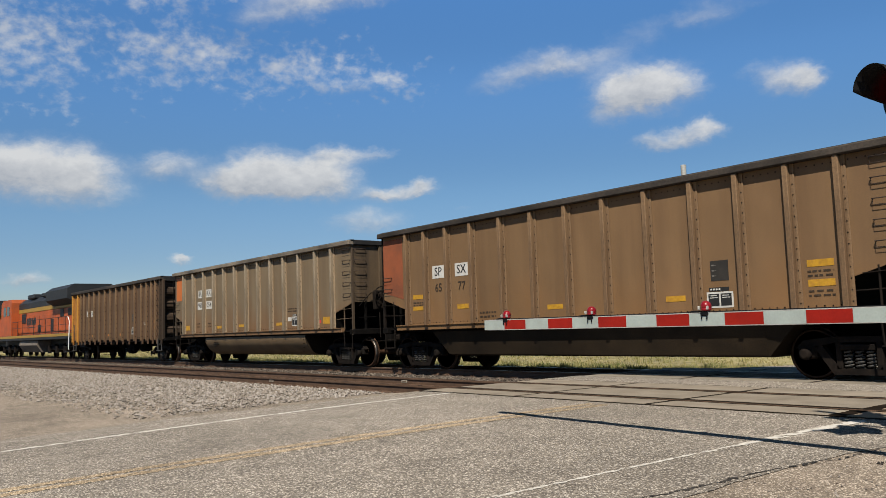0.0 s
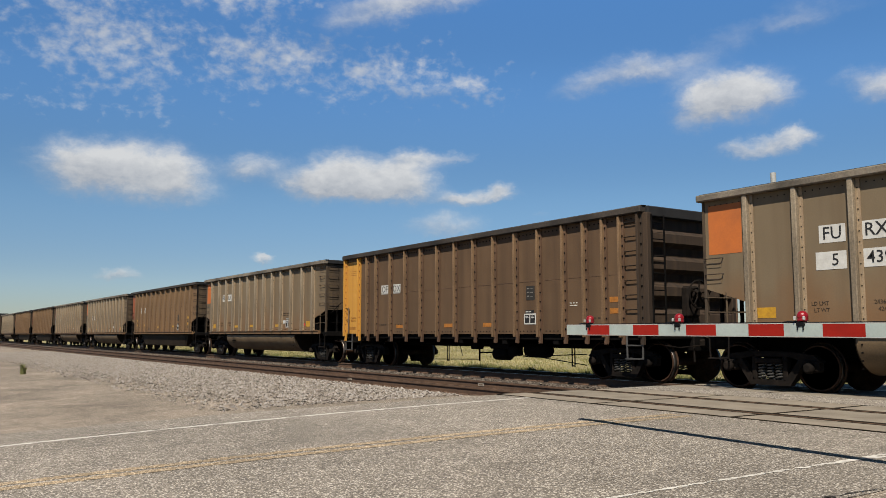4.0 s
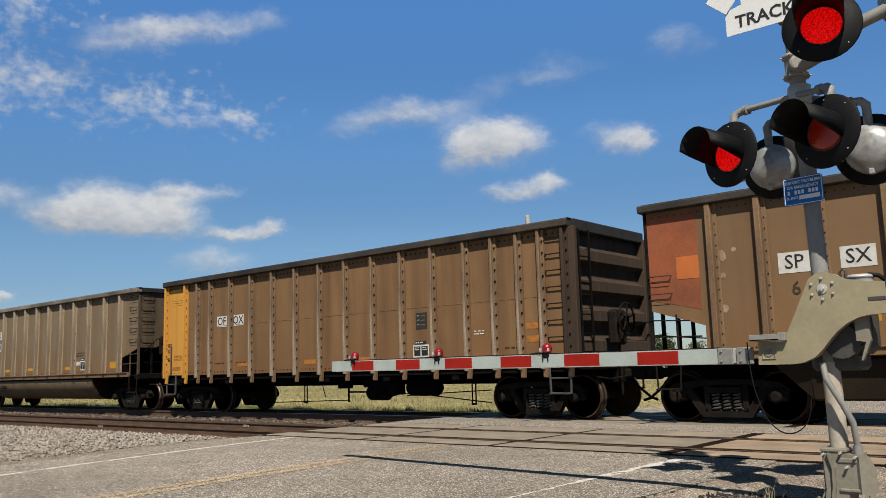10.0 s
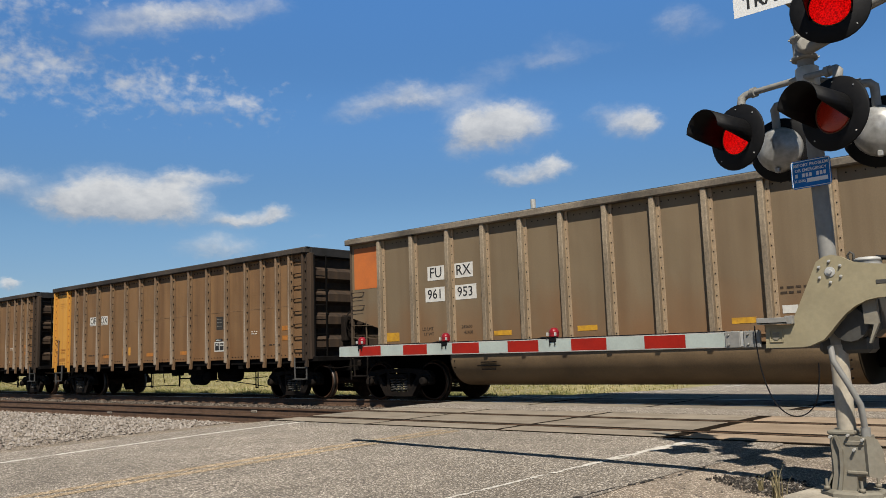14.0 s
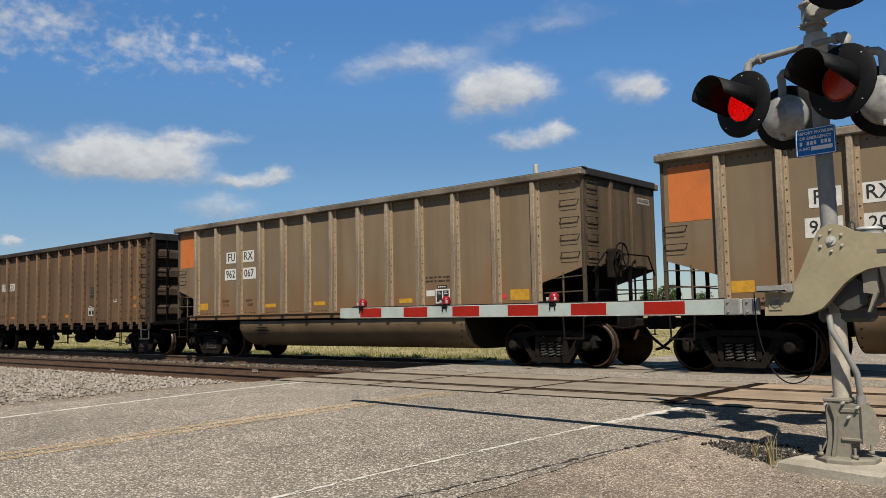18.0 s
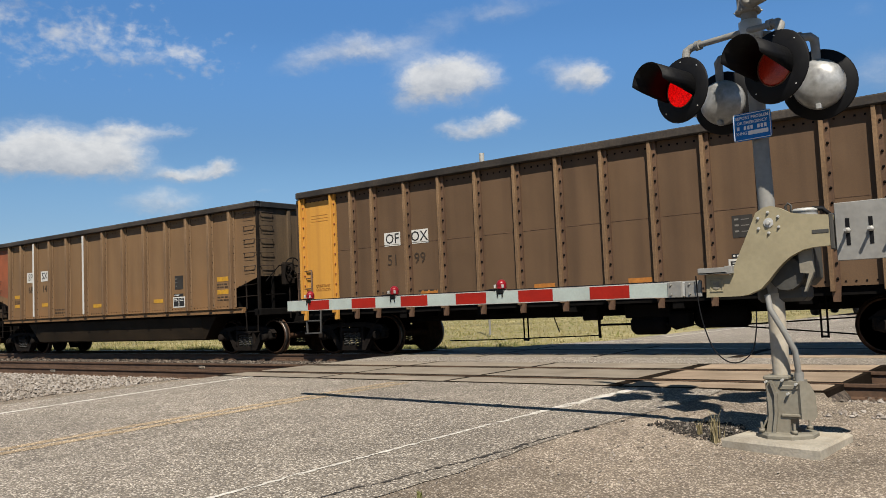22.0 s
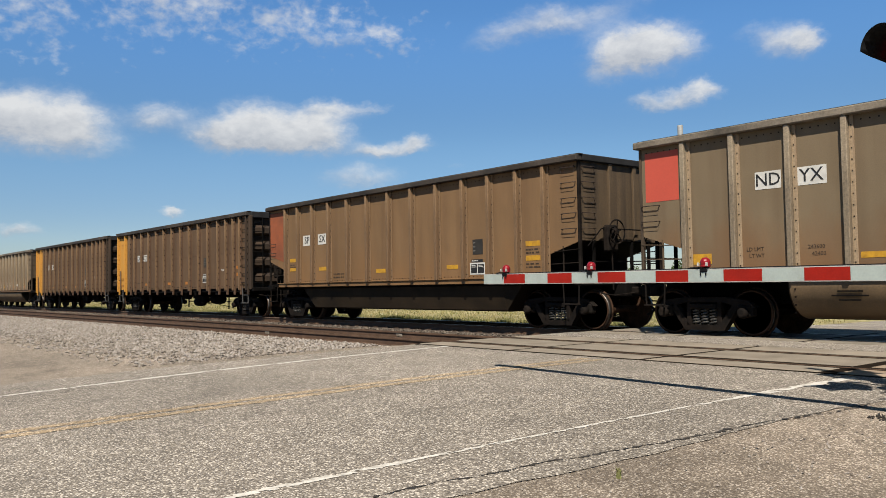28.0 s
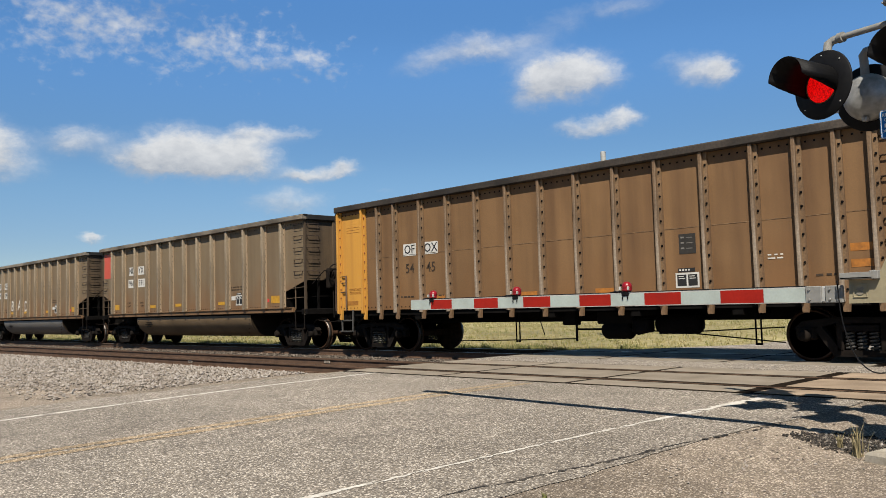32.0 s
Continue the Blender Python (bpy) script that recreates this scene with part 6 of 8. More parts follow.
def engine_pose(k, t):
    return pose(PITCH * -3 - 0.9 - 10.9 - ENGINE_GAP * k + train_x(t), YF, 0)


engines = [locomotive()]
engines[0].matrix_world = engine_pose(0, 0)
engines.append(copy_thing(engines[0], engine_pose(1, 0)))
engines.append(copy_thing(engines[0], engine_pose(2, 0)))


# ---- the crossing signal with its gate ----
MX, MY = -1.93, 6.9


def facing(dx, dy, tilt=0.0):
    """Turn whose local -y points along (dx, dy)."""
    return Matrix.Rotation(math.atan2(dx, -dy), 4, "Z") @ Matrix.Rotation(radians(tilt), 4, "X")


LAMP_PARTS = {}


def lamp_meshes():
    front = pose(0, 0, 0, 90)
    d = Shape()
    d.lathe([(0.0, 0.012), (0.12, 0.012), (0.277, 0.010), (0.285, 0.0), (0.277, -0.008), (0.12, -0.008)], front, 32)
    LAMP_PARTS["disc"] = d.mesh("background_disc", M_BLACK)
    hood = Shape()
    n = 24
    rings = []
    for k in range(n + 1):
        a = radians(-30 + 240 * k / n)
        long = 0.42 if math.sin(a) > -0.02 else 0.42 * (1 + (math.sin(a) + 0.02) / 0.50) + 0.02
        c, s = math.cos(a), math.sin(a)
        rings.append([(0.154 * c, -0.012, 0.154 * s), (0.166 * c, -long, 0.166 * s), (0.172 * c, -long, 0.172 * s), (0.160 * c, -0.012, 0.160 * s)])
    vs = [p for r in rings for p in r]
    fs = []
    for k in range(n):
        for j in range(4):
            fs.append((4 * k + j, 4 * k + (j + 1) % 4, 4 * (k + 1) + (j + 1) % 4, 4 * (k + 1) + j))
    fs += [(0, 1, 2, 3), (4 * n + 3, 4 * n + 2, 4 * n + 1, 4 * n)]
    hood.add(vs, fs, 0, True)
    LAMP_PARTS["hood"] = hood.mesh("hood", M_BLACK)
    for key, m in (("lit", M_LENSLIT), ("dim", M_LENSDIM)):
        lens = Shape()
        lens.lathe([(0.146, 0.014), (0.135, 0.022), (0.09, 0.036), (0.04, 0.043), (0.0, 0.045)], front, 28)
        LAMP_PARTS[key] = lens.mesh("lens", m)
    rim = Shape()
    rim.lathe([(0.146, 0.012), (0.15, 0.024), (0.155, 0.012)], front, 28)
    LAMP_PARTS["rim"] = rim.mesh("lens_rim", M_RAIL)
    back = Shape()
    back.lathe([(0.20, -0.008), (0.20, -0.05), (0.19, -0.09), (0.16, -0.135), (0.10, -0.165), (0.0, -0.175)], front, 28)
    back.box(-0.02, 0.02, 0.10, 0.16, -0.215, -0.17, 0.006)
    LAMP_PARTS["housing"] = back.mesh("housing", M_HOUSING)
    el = Shape()
    el.tube([(0, 0.06, 0.19), (0, 0.06, 0.30), (0, 0.07, 0.35), (0.03, 0.09, 0.38), (0.10, 0.10, 0.385)], [0.036, 0.036, 0.038, 0.034, 0.034], 10)
    el.tube([(0.085, 0.10, 0.385), (0.125, 0.10, 0.385)], 0.045, 8)
    LAMP_PARTS["elbow"] = el.mesh("elbow", M_GALV)
    bolts = Shape()
    bolts.lathe([(0.007, 0.0), (0.005, 0.016)], pose(0, 0, 0, 90), 6)
    LAMP_PARTS["bolt"] = bolts.mesh("screw", M_SILVER)


lamp_meshes()


def flasher(sig, x, y, z, dx, dy, lit, side=1, name="flashing_light"):
    """One lamp unit: the background disc carries hood, lens and housing."""
    u = part(name, LAMP_PARTS["disc"], sig, Matrix.Translation((x, y, z)) @ facing(dx, dy, -3), "black round lamp with red lens")
    part("hood", LAMP_PARTS["hood"], u)
    part("lens", LAMP_PARTS["lit" if lit else "dim"], u, None, "glowing red lens" if lit else "unlit dark red lens")
    part("lens_rim", LAMP_PARTS["rim"], u)
    part("housing", LAMP_PARTS["housing"], u, None, "silver rounded lamp housing")
    if side:
        part("elbow", LAMP_PARTS["elbow"], u, Matrix.Diagonal((side, 1, 1, 1)))
        end = u.matrix_basis @ Vector((0.12 * side, 0.10, 0.385))
        sh = Shape()
        sh.tube([end, (MX - 0.045 + 0.02 * side, MY + (0.05 if dy > 0 else -0.05), 3.20)], 0.026, 10)
        part("cross_arm", sh.mesh("cross_arm", M_GALV), sig)
    for a in (45, 135, 225, 315, 90):
        part("screw", LAMP_PARTS["bolt"], u, pose(0.245 * math.cos(radians(a)), 0, 0.245 * math.sin(radians(a))))
    return u


sig = thing("crossing_signal", "grey steel railway crossing signal with red lamps and lowered gate", "crossing signal")
sh = Shape()
sh.tube([(MX, MY, 0.98), (MX - 0.09, MY, 5.2)], 0.064, 20)
part("mast", sh.mesh("mast", M_GALV), sig)
sh = Shape()
sh.tube([(MX + 0.01, MY, 0.28), (MX, MY, 1.05)], 0.067, 20)
part("mast_sleeve", sh.mesh("mast_sleeve", M_CREAM), sig, None, "pale cream painted lower mast")
sh = Shape()
sh.lathe([(0.07, 0.0), (0.075, 0.02), (0.06, 0.06), (0.0, 0.075)], pose(MX - 0.09, MY, 5.2), 16)
part("mast_cap", sh.mesh("mast_cap", M_CAST), sig)

# cast junction box base
sh = Shape()
sh.lathe([(0.235, -0.075), (0.235, -0.05), (0.215, -0.035), (0.10, -0.03)], Matrix.Translation((MX + 0.02, MY, 0)) @ pose(0, 0, 0, 0, 0, 22.5), 8, 0, False)
part("base_flange", sh.mesh("base_flange", M_CAST), sig)
sh = Shape()
sh.prism([(-0.085, 0.40), (0.065, 0.40), (0.085, 0.365), (0.165, 0.36), (0.185, 0.09), (0.085, 0.075), (0.075, -0.035), (-0.105, -0.035), (-0.075, 0.10)], 1, -0.125, 0.125)
sh.prism([(-0.095, 0.385), (-0.085, 0.385), (-0.075, 0.10), (-0.14, -0.035), (-0.155, -0.035), (-0.095, 0.09)], 1, -0.10, 0.10)
sh.box(-0.10, 0.09, -0.135, 0.135, 0.375, 0.405, 0.008)
base = part("base_housing", sh.mesh("base_housing", M_CAST), sig, pose(MX, MY, 0))
sh = Shape()
sh.prism([(-0.050, 0.37), (-0.030, 0.37), (0.005, 0.27), (0.0, 0.12), (-0.025, -0.035), (-0.05, -0.035), (-0.022, 0.12), (-0.018, 0.26)], 1, -0.155, -0.12)
part("rib", sh.mesh("rib", M_CAST), base)
sh = Shape()
sh.box(0.02, 0.155, -0.135, -0.12, 0.30, 0.335, 0.006)
part("lid_flange", sh.mesh("lid_flange", M_CAST), base)
sh = Shape()
sh.box(0.02, 0.165, -0.140, -0.12, 0.09, 0.115, 0.006)
part("lid_flange", sh.mesh("lid_flange", M_CAST), base)
sh = Shape()
sh.prism([(0.0, 0.02), (0.10, 0.0), (0.135, 0.04), (0.13, 0.20), (0.085, 0.29), (0.03, 0.31), (0.0, 0.29)], 1, -0.035, 0.0)
part("access_door", sh.mesh("access_door", M_CAST), base, pose(0.15, -0.125, 0.06, 0, 0, 48))
sh = Shape()
sh.tube([(0, 0.01, 0), (0, -0.04, 0)], 0.011, 8)
cb = sh.mesh("cover_bolt", M_SILVER)
for x, z in ((0.085, 0.27), (-0.075, 0.36), (0.05, 0.375), (0.15, 0.345)):
    part("cover_bolt", cb, base, pose(x, -0.125, z))
b = Shape()
b.tube([(0, 0, -0.04), (0, 0, 0.045)], 0.011, 8)
b.lathe([(0.024, -0.035), (0.024, -0.008)], Matrix(), 6)
bm_anchor = b.mesh("anchor_bolt", M_CAST)
for x, y in ((-0.135, -0.13), (0.12, -0.16), (-0.12, 0.14), (0.16, 0.13)):
    part("anchor_bolt", bm_anchor, sig, pose(MX + x, MY + y, 0))
sh = Shape()
sh.tube([(MX - 0.02, MY - 0.13, 1.04), (MX - 0.0, MY - 0.16, 0.93), (MX + 0.10, MY - 0.16, 0.74), (MX + 0.15, MY - 0.11, 0.60), (MX + 0.155, MY - 0.06, 0.40)], 0.024, 10)
sh.tube([(MX + 0.155, MY - 0.06, 0.35), (MX + 0.155, MY - 0.06, 0.43)], 0.035, 8)
part("conduit", sh.mesh("conduit", M_GALV), sig)

# gate mechanism, bracket, counterweight
sh = Shape()
sh.box(-2.03, -1.60, MY - 0.08, MY + 0.24, 1.10, 1.50, 0.06)
sh.tube([(-1.80, MY - 0.14, 1.20), (-1.80, MY + 0.1, 1.20)], 0.13, 16)
sh.box(-2.06, -1.68, MY - 0.05, MY + 0.2, 0.98, 1.12, 0.03)
part("gate_mechanism", sh.mesh("gate_mechanism", M_CASTDARK), sig, None, "grey cast gate motor housing")
sh = Shape()
sh.prism([(-1.685, 1.50), (-1.59, 1.50), (-1.582, 1.20), (-1.645, 1.055), (-1.66, 1.055), (-1.615, 1.19), (-1.68, 1.20)], 1, MY - 0.19, MY - 0.14)
part("motor_cover", sh.mesh("motor_cover", M_CAST), sig, None, "pale grey side cover of the gate motor")
sh = Shape()
sh.lathe([(0.105, 0.0), (0.105, 0.012), (0.095, 0.018), (0.095, 0.075), (0.102, 0.08), (0.102, 0.092), (0.08, 0.105), (0.0, 0.112)], pose(-1.66, MY, 1.60), 20)
part("motor_cap", sh.mesh("motor_cap", M_SILVER), sig)
sh = Shape()
sh.tube([(-1.775, MY - 0.05, 1.66), (-1.79, MY - 0.05, 1.73), (-1.77, MY - 0.05, 1.755), (-1.745, MY - 0.05, 1.735), (-1.75, MY - 0.05, 1.68)], 0.009, 6)
part("cap_hook", sh.mesh("cap_hook", M_CASTDARK), sig)
sh = Shape()
sh.tube([(-1.60, MY - 0.02, 1.70), (-1.53, MY, 1.69), (-1.47, MY + 0.03, 1.63), (-1.46, MY + 0.05, 1.55)], 0.018, 7)
part("motor_cable", sh.mesh("motor_cable", M_BLACK), sig)
YB = 6.68
OUT = [(-2.395, 1.04), (-2.385, 1.225), (-2.19, 1.215), (-2.07, 1.46), (-1.965, 1.685), (-1.91, 1.72), (-1.85, 1.73), (-1.79, 1.71), (-1.715, 1.665), (-1.60, 1.64), (-1.40, 1.615), (-1.43, 1.39), (-1.56, 1.385), (-1.635, 1.37), (-1.72, 1.33), (-1.79, 1.275), (-1.85, 1.21), (-1.90, 1.15), (-1.96, 1.09), (-2.055, 1.05), (-2.12, 1.04)]
sh = Shape()
sh.prism(OUT, 1, YB - 0.03, YB + 0.05)
arm_bracket = part("arm_bracket", sh.mesh("arm_bracket", M_GATETAN), sig, None, "tan painted curved gate bracket")
sh = Shape()
for x0, x1, z0, z1 in ((-2.36, -2.255, 1.178, 1.188), (-2.36, -2.255, 1.083, 1.093), (-2.36, -2.35, 1.093, 1.178), (-2.265, -2.255, 1.093, 1.178)):
    sh.box(x0, x1, YB - 0.038, YB - 0.028, z0, z1, 0.002)
part("maker_plate", sh.mesh("maker_plate", M_GATETAN), arm_bracket, None, "cast raised square frame")
for z in (1.112, 1.143):
    sh = Shape()
    sh.prism([(-2.335, z), (-2.305, z - 0.012), (-2.28, z + 0.006), (-2.29, z + 0.022), (-2.312, z + 0.012), (-2.33, z + 0.018)], 1, YB - 0.036, YB - 0.029)
    part("maker_mark", sh.mesh("maker_mark", M_CAST), arm_bracket)
sh = Shape()
sh.box(-1.56, -1.44, YB - 0.034, YB - 0.028, 1.485, 1.515, 0.006)
part("slot", sh.mesh("slot", M_CASTDARK), arm_bracket)
sh = Shape()
sh.box(-1.435, -1.405, YB - 0.036, YB + 0.08, 1.36, 1.63, 0.006)
part("end_cap", sh.mesh("end_cap", M_CASTDARK), arm_bracket)
hexb = Shape()
hexb.lathe([(0.012, 0.0), (0.012, 0.010), (0.006, 0.011), (0.006, 0.02)], pose(0, 0, 0, 90), 6, 0, False)
hm = hexb.mesh("bracket_bolt", M_SILVER)
for k in range(6):
    a = radians(60 * k + 30)
    part("bracket_bolt", hm, arm_bracket, pose(-1.87 + 0.088 * math.cos(a), YB - 0.03, 1.60 + 0.08 * math.sin(a)))
hub = Shape()
hub.lathe([(0.038, 0.0), (0.038, 0.006), (0.018, 0.008), (0.016, 0.024), (0.0, 0.025)], pose(0, 0, 0, 90), 14, 0, False)
part("pivot_hub", hub.mesh("pivot_hub", M_SILVER), arm_bracket, pose(-1.87, YB - 0.03, 1.60))
sh = Shape()
sh.box(-2.43, -2.20, YB - 0.1, YB + 0.06, 1.225, 1.24, 0.003)
sh.box(-2.43, -2.20, YB - 0.1, YB - 0.09, 1.225, 1.275, 0.002)
sh.box(-2.22, -2.16, YB - 0.08, YB + 0.04, 1.22, 1.285, 0.004)
part("arm_clamp", sh.mesh("arm_clamp", M_GALV), sig)
sh = Shape()
sh.box(-1.395, -0.90, YB - 0.03, YB - 0.012, 1.27, 1.70, 0.004)
cw = part("counterweight_plate", sh.mesh("counterweight_plate", M_GALV), sig, None, "bare steel counterweight plate")
sh = Shape()
sh.box(-1.41, -1.2, YB - 0.01, YB + 0.06, 1.40, 1.60, 0.01)
sh.box(-1.2, -0.85, YB - 0.01, YB + 0.10, 1.36, 1.62, 0.02)
part("counterweight", sh.mesh("counterweight", M_CAST), sig)
for x in (-1.31, -1.155, -1.0):
    sh = Shape()
    sh.box(x - 0.014, x + 0.014, YB - 0.033, YB - 0.029, 1.38, 1.58)
    part("slot", sh.mesh("slot", M_BLACK), cw)
    sh = Shape()
    sh.lathe([(0.022, 0.0), (0.022, 0.02), (0.012, 0.024), (0.012, 0.10)], pose(x, YB - 0.032, 1.49, 90), 6)
    part("plate_bolt", sh.mesh("plate_bolt", M_SILVER), cw)

# gate arm with striped sheeting
ARM0, ARM1 = Vector((-2.44, 6.70, 1.115)), Vector((-7.90, 7.11, 1.145))
armdir = (ARM1 - ARM0).normalized()
arm_m = Matrix.Translation(ARM0) @ Matrix.Rotation(math.atan2(armdir.y, armdir.x), 4, "Z") @ Matrix.Rotation(-math.asin(armdir.z), 4, "Y")
sh = Shape()
AL = (ARM1 - ARM0).length
sh.prism([(-0.055, -0.066), (-0.055, 0.066), (0.02, 0.055), (0.02, -0.055)], 0, 0.1, AL)
arm = part("gate_arm", sh.mesh("gate_arm", M_SILVER), sig, arm_m, "long gate arm with red and white stripes")
SEG = (AL - 0.26) / 13
for k in range(13):
    a = AL - k * SEG
    sh = Shape()
    # local y of the arm points away from the camera side, so stripes sit on the low-y face
    sh.box(a - SEG + 0.001, a - 0.001, 0.0205, 0.0245, -0.056, 0.056)
    part("stripe", sh.mesh("stripe", M_STRIPER if k % 2 else M_STRIPEW), arm, None, "red reflective stripe" if k % 2 else "white reflective stripe")
for z in (-0.0625, 0.0585):
    sh = Shape()
    sh.box(0.26, AL, 0.018, 0.026, z, z + 0.006)
    part("arm_edge", sh.mesh("arm_edge", M_SILVER), arm)
for x0, x1 in ((0.0, 0.14), (0.17, 0.30)):
    sh = Shape()
    sh.box(x0, x1, 0.005, 0.034, -0.068, 0.068, 0.006)
    for z in (-0.04, 0.04):
        sh.lathe([(0.012, 0), (0.008, 0.012)], pose((x0 + x1) / 2 + 0.03, 0.034, z, -90), 6)
    part("splice_plate", sh.mesh("splice_plate", M_GALV), arm)
for k in (1.05, 4.7, 8.45):
    x = AL - k * SEG
    sh = Shape()
    sh.lathe([(0.036, 0.055), (0.036, 0.075), (0.046, 0.082)], Matrix.Translation((x, -0.005, 0)), 12)
    sh.box(x - 0.045, x + 0.045, -0.02, 0.034, 0.032, 0.075, 0.008)
    for q in (-0.03, 0.03):
        sh.box(x + q - 0.006, x + q + 0.006, 0.026, 0.036, 0.0, 0.03, 0.002)
    al = part("arm_lamp", sh.mesh("arm_lamp_foot", M_BLACK), arm, None, "small red gate arm lamp")
    sh = Shape()
    sh.lathe([(0.046, 0.08), (0.05, 0.088), (0.05, 0.10), (0.047, 0.104), (0.05, 0.108), (0.05, 0.132), (0.044, 0.15), (0.03, 0.166), (0.012, 0.173), (0.0, 0.174)], Matrix.Translation((x, -0.005, 0)), 16)
    part("lamp_globe", sh.mesh("lamp_globe", M_LAMPRED), al)
    # pale blocks stand in for white highlights on the globe
    for q in (-0.05, 0.046):
        sh = Shape()
        sh.box(x + q, x + q + 0.012, 0.02, 0.05, 0.09, 0.125, 0.004)
        part("end_lens", sh.mesh("end_lens", M_SILVER), al, None, "small pale block as a highlight on the lamp globe")
    sh = Shape()
    sh.tube([(x + 0.05, 0.0, 0.075), (x + 0.12, 0.01, 0.078), (x + 0.2, 0.0, 0.07)], 0.009, 5)
    part("lamp_wire", sh.mesh("lamp_wire", M_BLACK), al)
sh = Shape()
sh.tube([(0.3, -0.01, 0.068), (AL - SEG, -0.01, 0.068)], 0.007, 5)
part("arm_cable", sh.mesh("arm_cable", M_BLACK), arm)
sh = Shape()
hang = [Vector(p) for p in ((-2.47, 6.64, 1.22), (-2.46, 6.64, 1.0), (-2.425, 6.64, 0.8), (-2.355, 6.64, 0.62), (-2.25, 6.64, 0.525), (-2.14, 6.64, 0.53), (-2.05, 6.64, 0.62), (-2.015, 6.64, 0.78), (-2.006, 6.64, 0.92))]
loop = [hang[0]]
for p0, p1, p2, p3 in zip([hang[0]] + hang[:-2], hang[:-1], hang[1:], hang[2:] + [hang[-1]]):
    loop += [0.5 * (2 * p1 + (p2 - p0) * u + (2 * p0 - 5 * p1 + 4 * p2 - p3) * u ** 2 + (3 * p1 - p0 - 3 * p2 + p3) * u ** 3) for u in (0.25, 0.5, 0.75, 1.0)]
sh.tube(loop, 0.0052, 6)
part("drop_cable", sh.mesh("drop_cable", M_BLACK), sig)

# lamps
FD = (-0.342, -0.94)
flasher(sig, -2.575, 6.88, 2.825, *FD, True)
flasher(sig, -1.697, 6.52, 2.769, *FD, False, -1)
flasher(sig, -2.407, 7.45, 2.777, 0.05, 0.998, False, -1)
flasher(sig, -1.526, 7.1, 2.704, -0.08, 0.997, False, 1)
flasher(sig, -1.655, 6.50, 3.585, 0.22, -0.97, True, 0)
flasher(sig, -1.10, 6.72, 3.70, 0.7, 0.7, False, 0)
sh = Shape()
sh.lathe([(0.08, -0.09), (0.092, -0.08), (0.092, 0.08), (0.08, 0.09)], Matrix.Translation((MX - 0.045, MY, 3.20)), 14)
part("mast_clamp", sh.mesh("mast_clamp", M_SILVER), sig)
MF = MX - 0.055
sh = Shape()
sh.lathe([(0.066, 0.0), (0.10, 0.0), (0.10, 0.03), (0.084, 0.04), (0.084, 0.16), (0.10, 0.17), (0.10, 0.2), (0.066, 0.2)], pose(MF, MY, 3.355), 20)
sh.lathe([(0.075, 0.0), (0.075, 0.05), (0.055, 0.06)], Matrix.Translation((MF + 0.03, MY - 0.06, 3.45)) @ facing(0.55, -0.83) @ pose(0, 0, 0, 90), 14)
fl = part("arm_flange", sh.mesh("arm_flange", M_GALV), sig)
for k in range(6):
    a = radians(60 * k + 20)
    for z in (3.37, 3.54):
        part("flange_bolt", LAMP_PARTS["bolt"], fl, Matrix.Translation((MF + 0.098 * math.cos(a), MY + 0.098 * math.sin(a), z)) @ facing(math.cos(a), math.sin(a)) @ Matrix.Diagonal((1.3, 0.9, 1.3, 1)))
sh = Shape()
sh.tube([(MF + 0.03, MY - 0.05, 3.42), (-1.72, 6.72, 3.44), (-1.58, 6.62, 3.50), (-1.40, 6.62, 3.58), (-1.15, 6.66, 3.66)], 0.05, 12)
part("upper_arm", sh.mesh("upper_arm", M_GALV), sig)

# signs on the mast
sh = Shape()
sh.prism([(sx * (0.133 + 0.025 * math.cos(a)), sz * (0.088 + 0.025 * math.sin(a))) for sx, sz, turns in ((1, 1, (0, 1, 2, 3)), (-1, 1, (3, 2, 1, 0)), (-1, -1, (0, 1, 2, 3)), (1, -1, (3, 2, 1, 0))) for a in (radians(30 * k) for k in turns)], 1, -0.004, 0.0)
bs = part("help_sign", sh.mesh("help_sign", M_SIGNBLUE), sig, Matrix.Translation((-1.985, 6.80, 2.405)) @ facing(-0.12, -0.99), "small blue emergency notice")
sh = Shape()
for x0, x1, z0, z1 in ((-0.152, 0.152, 0.102, 0.107), (-0.152, 0.152, -0.107, -0.102), (-0.152, -0.147, -0.107, 0.107), (0.147, 0.152, -0.107, 0.107)):
    sh.box(x0, x1, -0.006, -0.004, z0, z1)
part("sign_border", sh.mesh("sign_border", M_SIGNWHITE), bs)
part("lettering", text_mesh("REPORT PROBLEM", 0.034, M_SIGNWHITE, 0.0004, 0.001), bs, pose(0, -0.006, 0.072))
part("lettering", text_mesh("OR EMERGENCY", 0.034, M_SIGNWHITE, 0.0004, 0.001), bs, pose(0, -0.006, 0.032))
sh = Shape()
for i in range(9):
    if i not in (1, 5):
        sh.box(-0.125 + i * 0.028, -0.106 + i * 0.028, -0.0065, -0.004, -0.024, 0.006)
part("number_bar", sh.mesh("number_bar", M_SIGNWHITE), bs)
part("lettering", text_mesh("X-ING", 0.033, M_SIGNWHITE, 0.0003, 0.001), bs, pose(-0.09, -0.006, -0.053))
sh = Shape()
sh.box(-0.035, 0.13, -0.0065, -0.004, -0.07, -0.038)
part("number_plate_bar", sh.mesh("number_plate_bar", M_SIGNWHITE), bs)
sh = Shape()
sh.prism([(-0.36, -0.12), (0.36, -0.12), (0.36, 0.10), (0.22, 0.13), (0.22, 0.36), (-0.22, 0.36), (-0.22, 0.13), (-0.36, 0.10)], 1, -0.004, 0.0)
tp = part("tracks_sign", sh.mesh("tracks_sign", M_SIGNWHITE), sig, pose(-2.132, 6.80, 3.95), "white sign with black lettering")
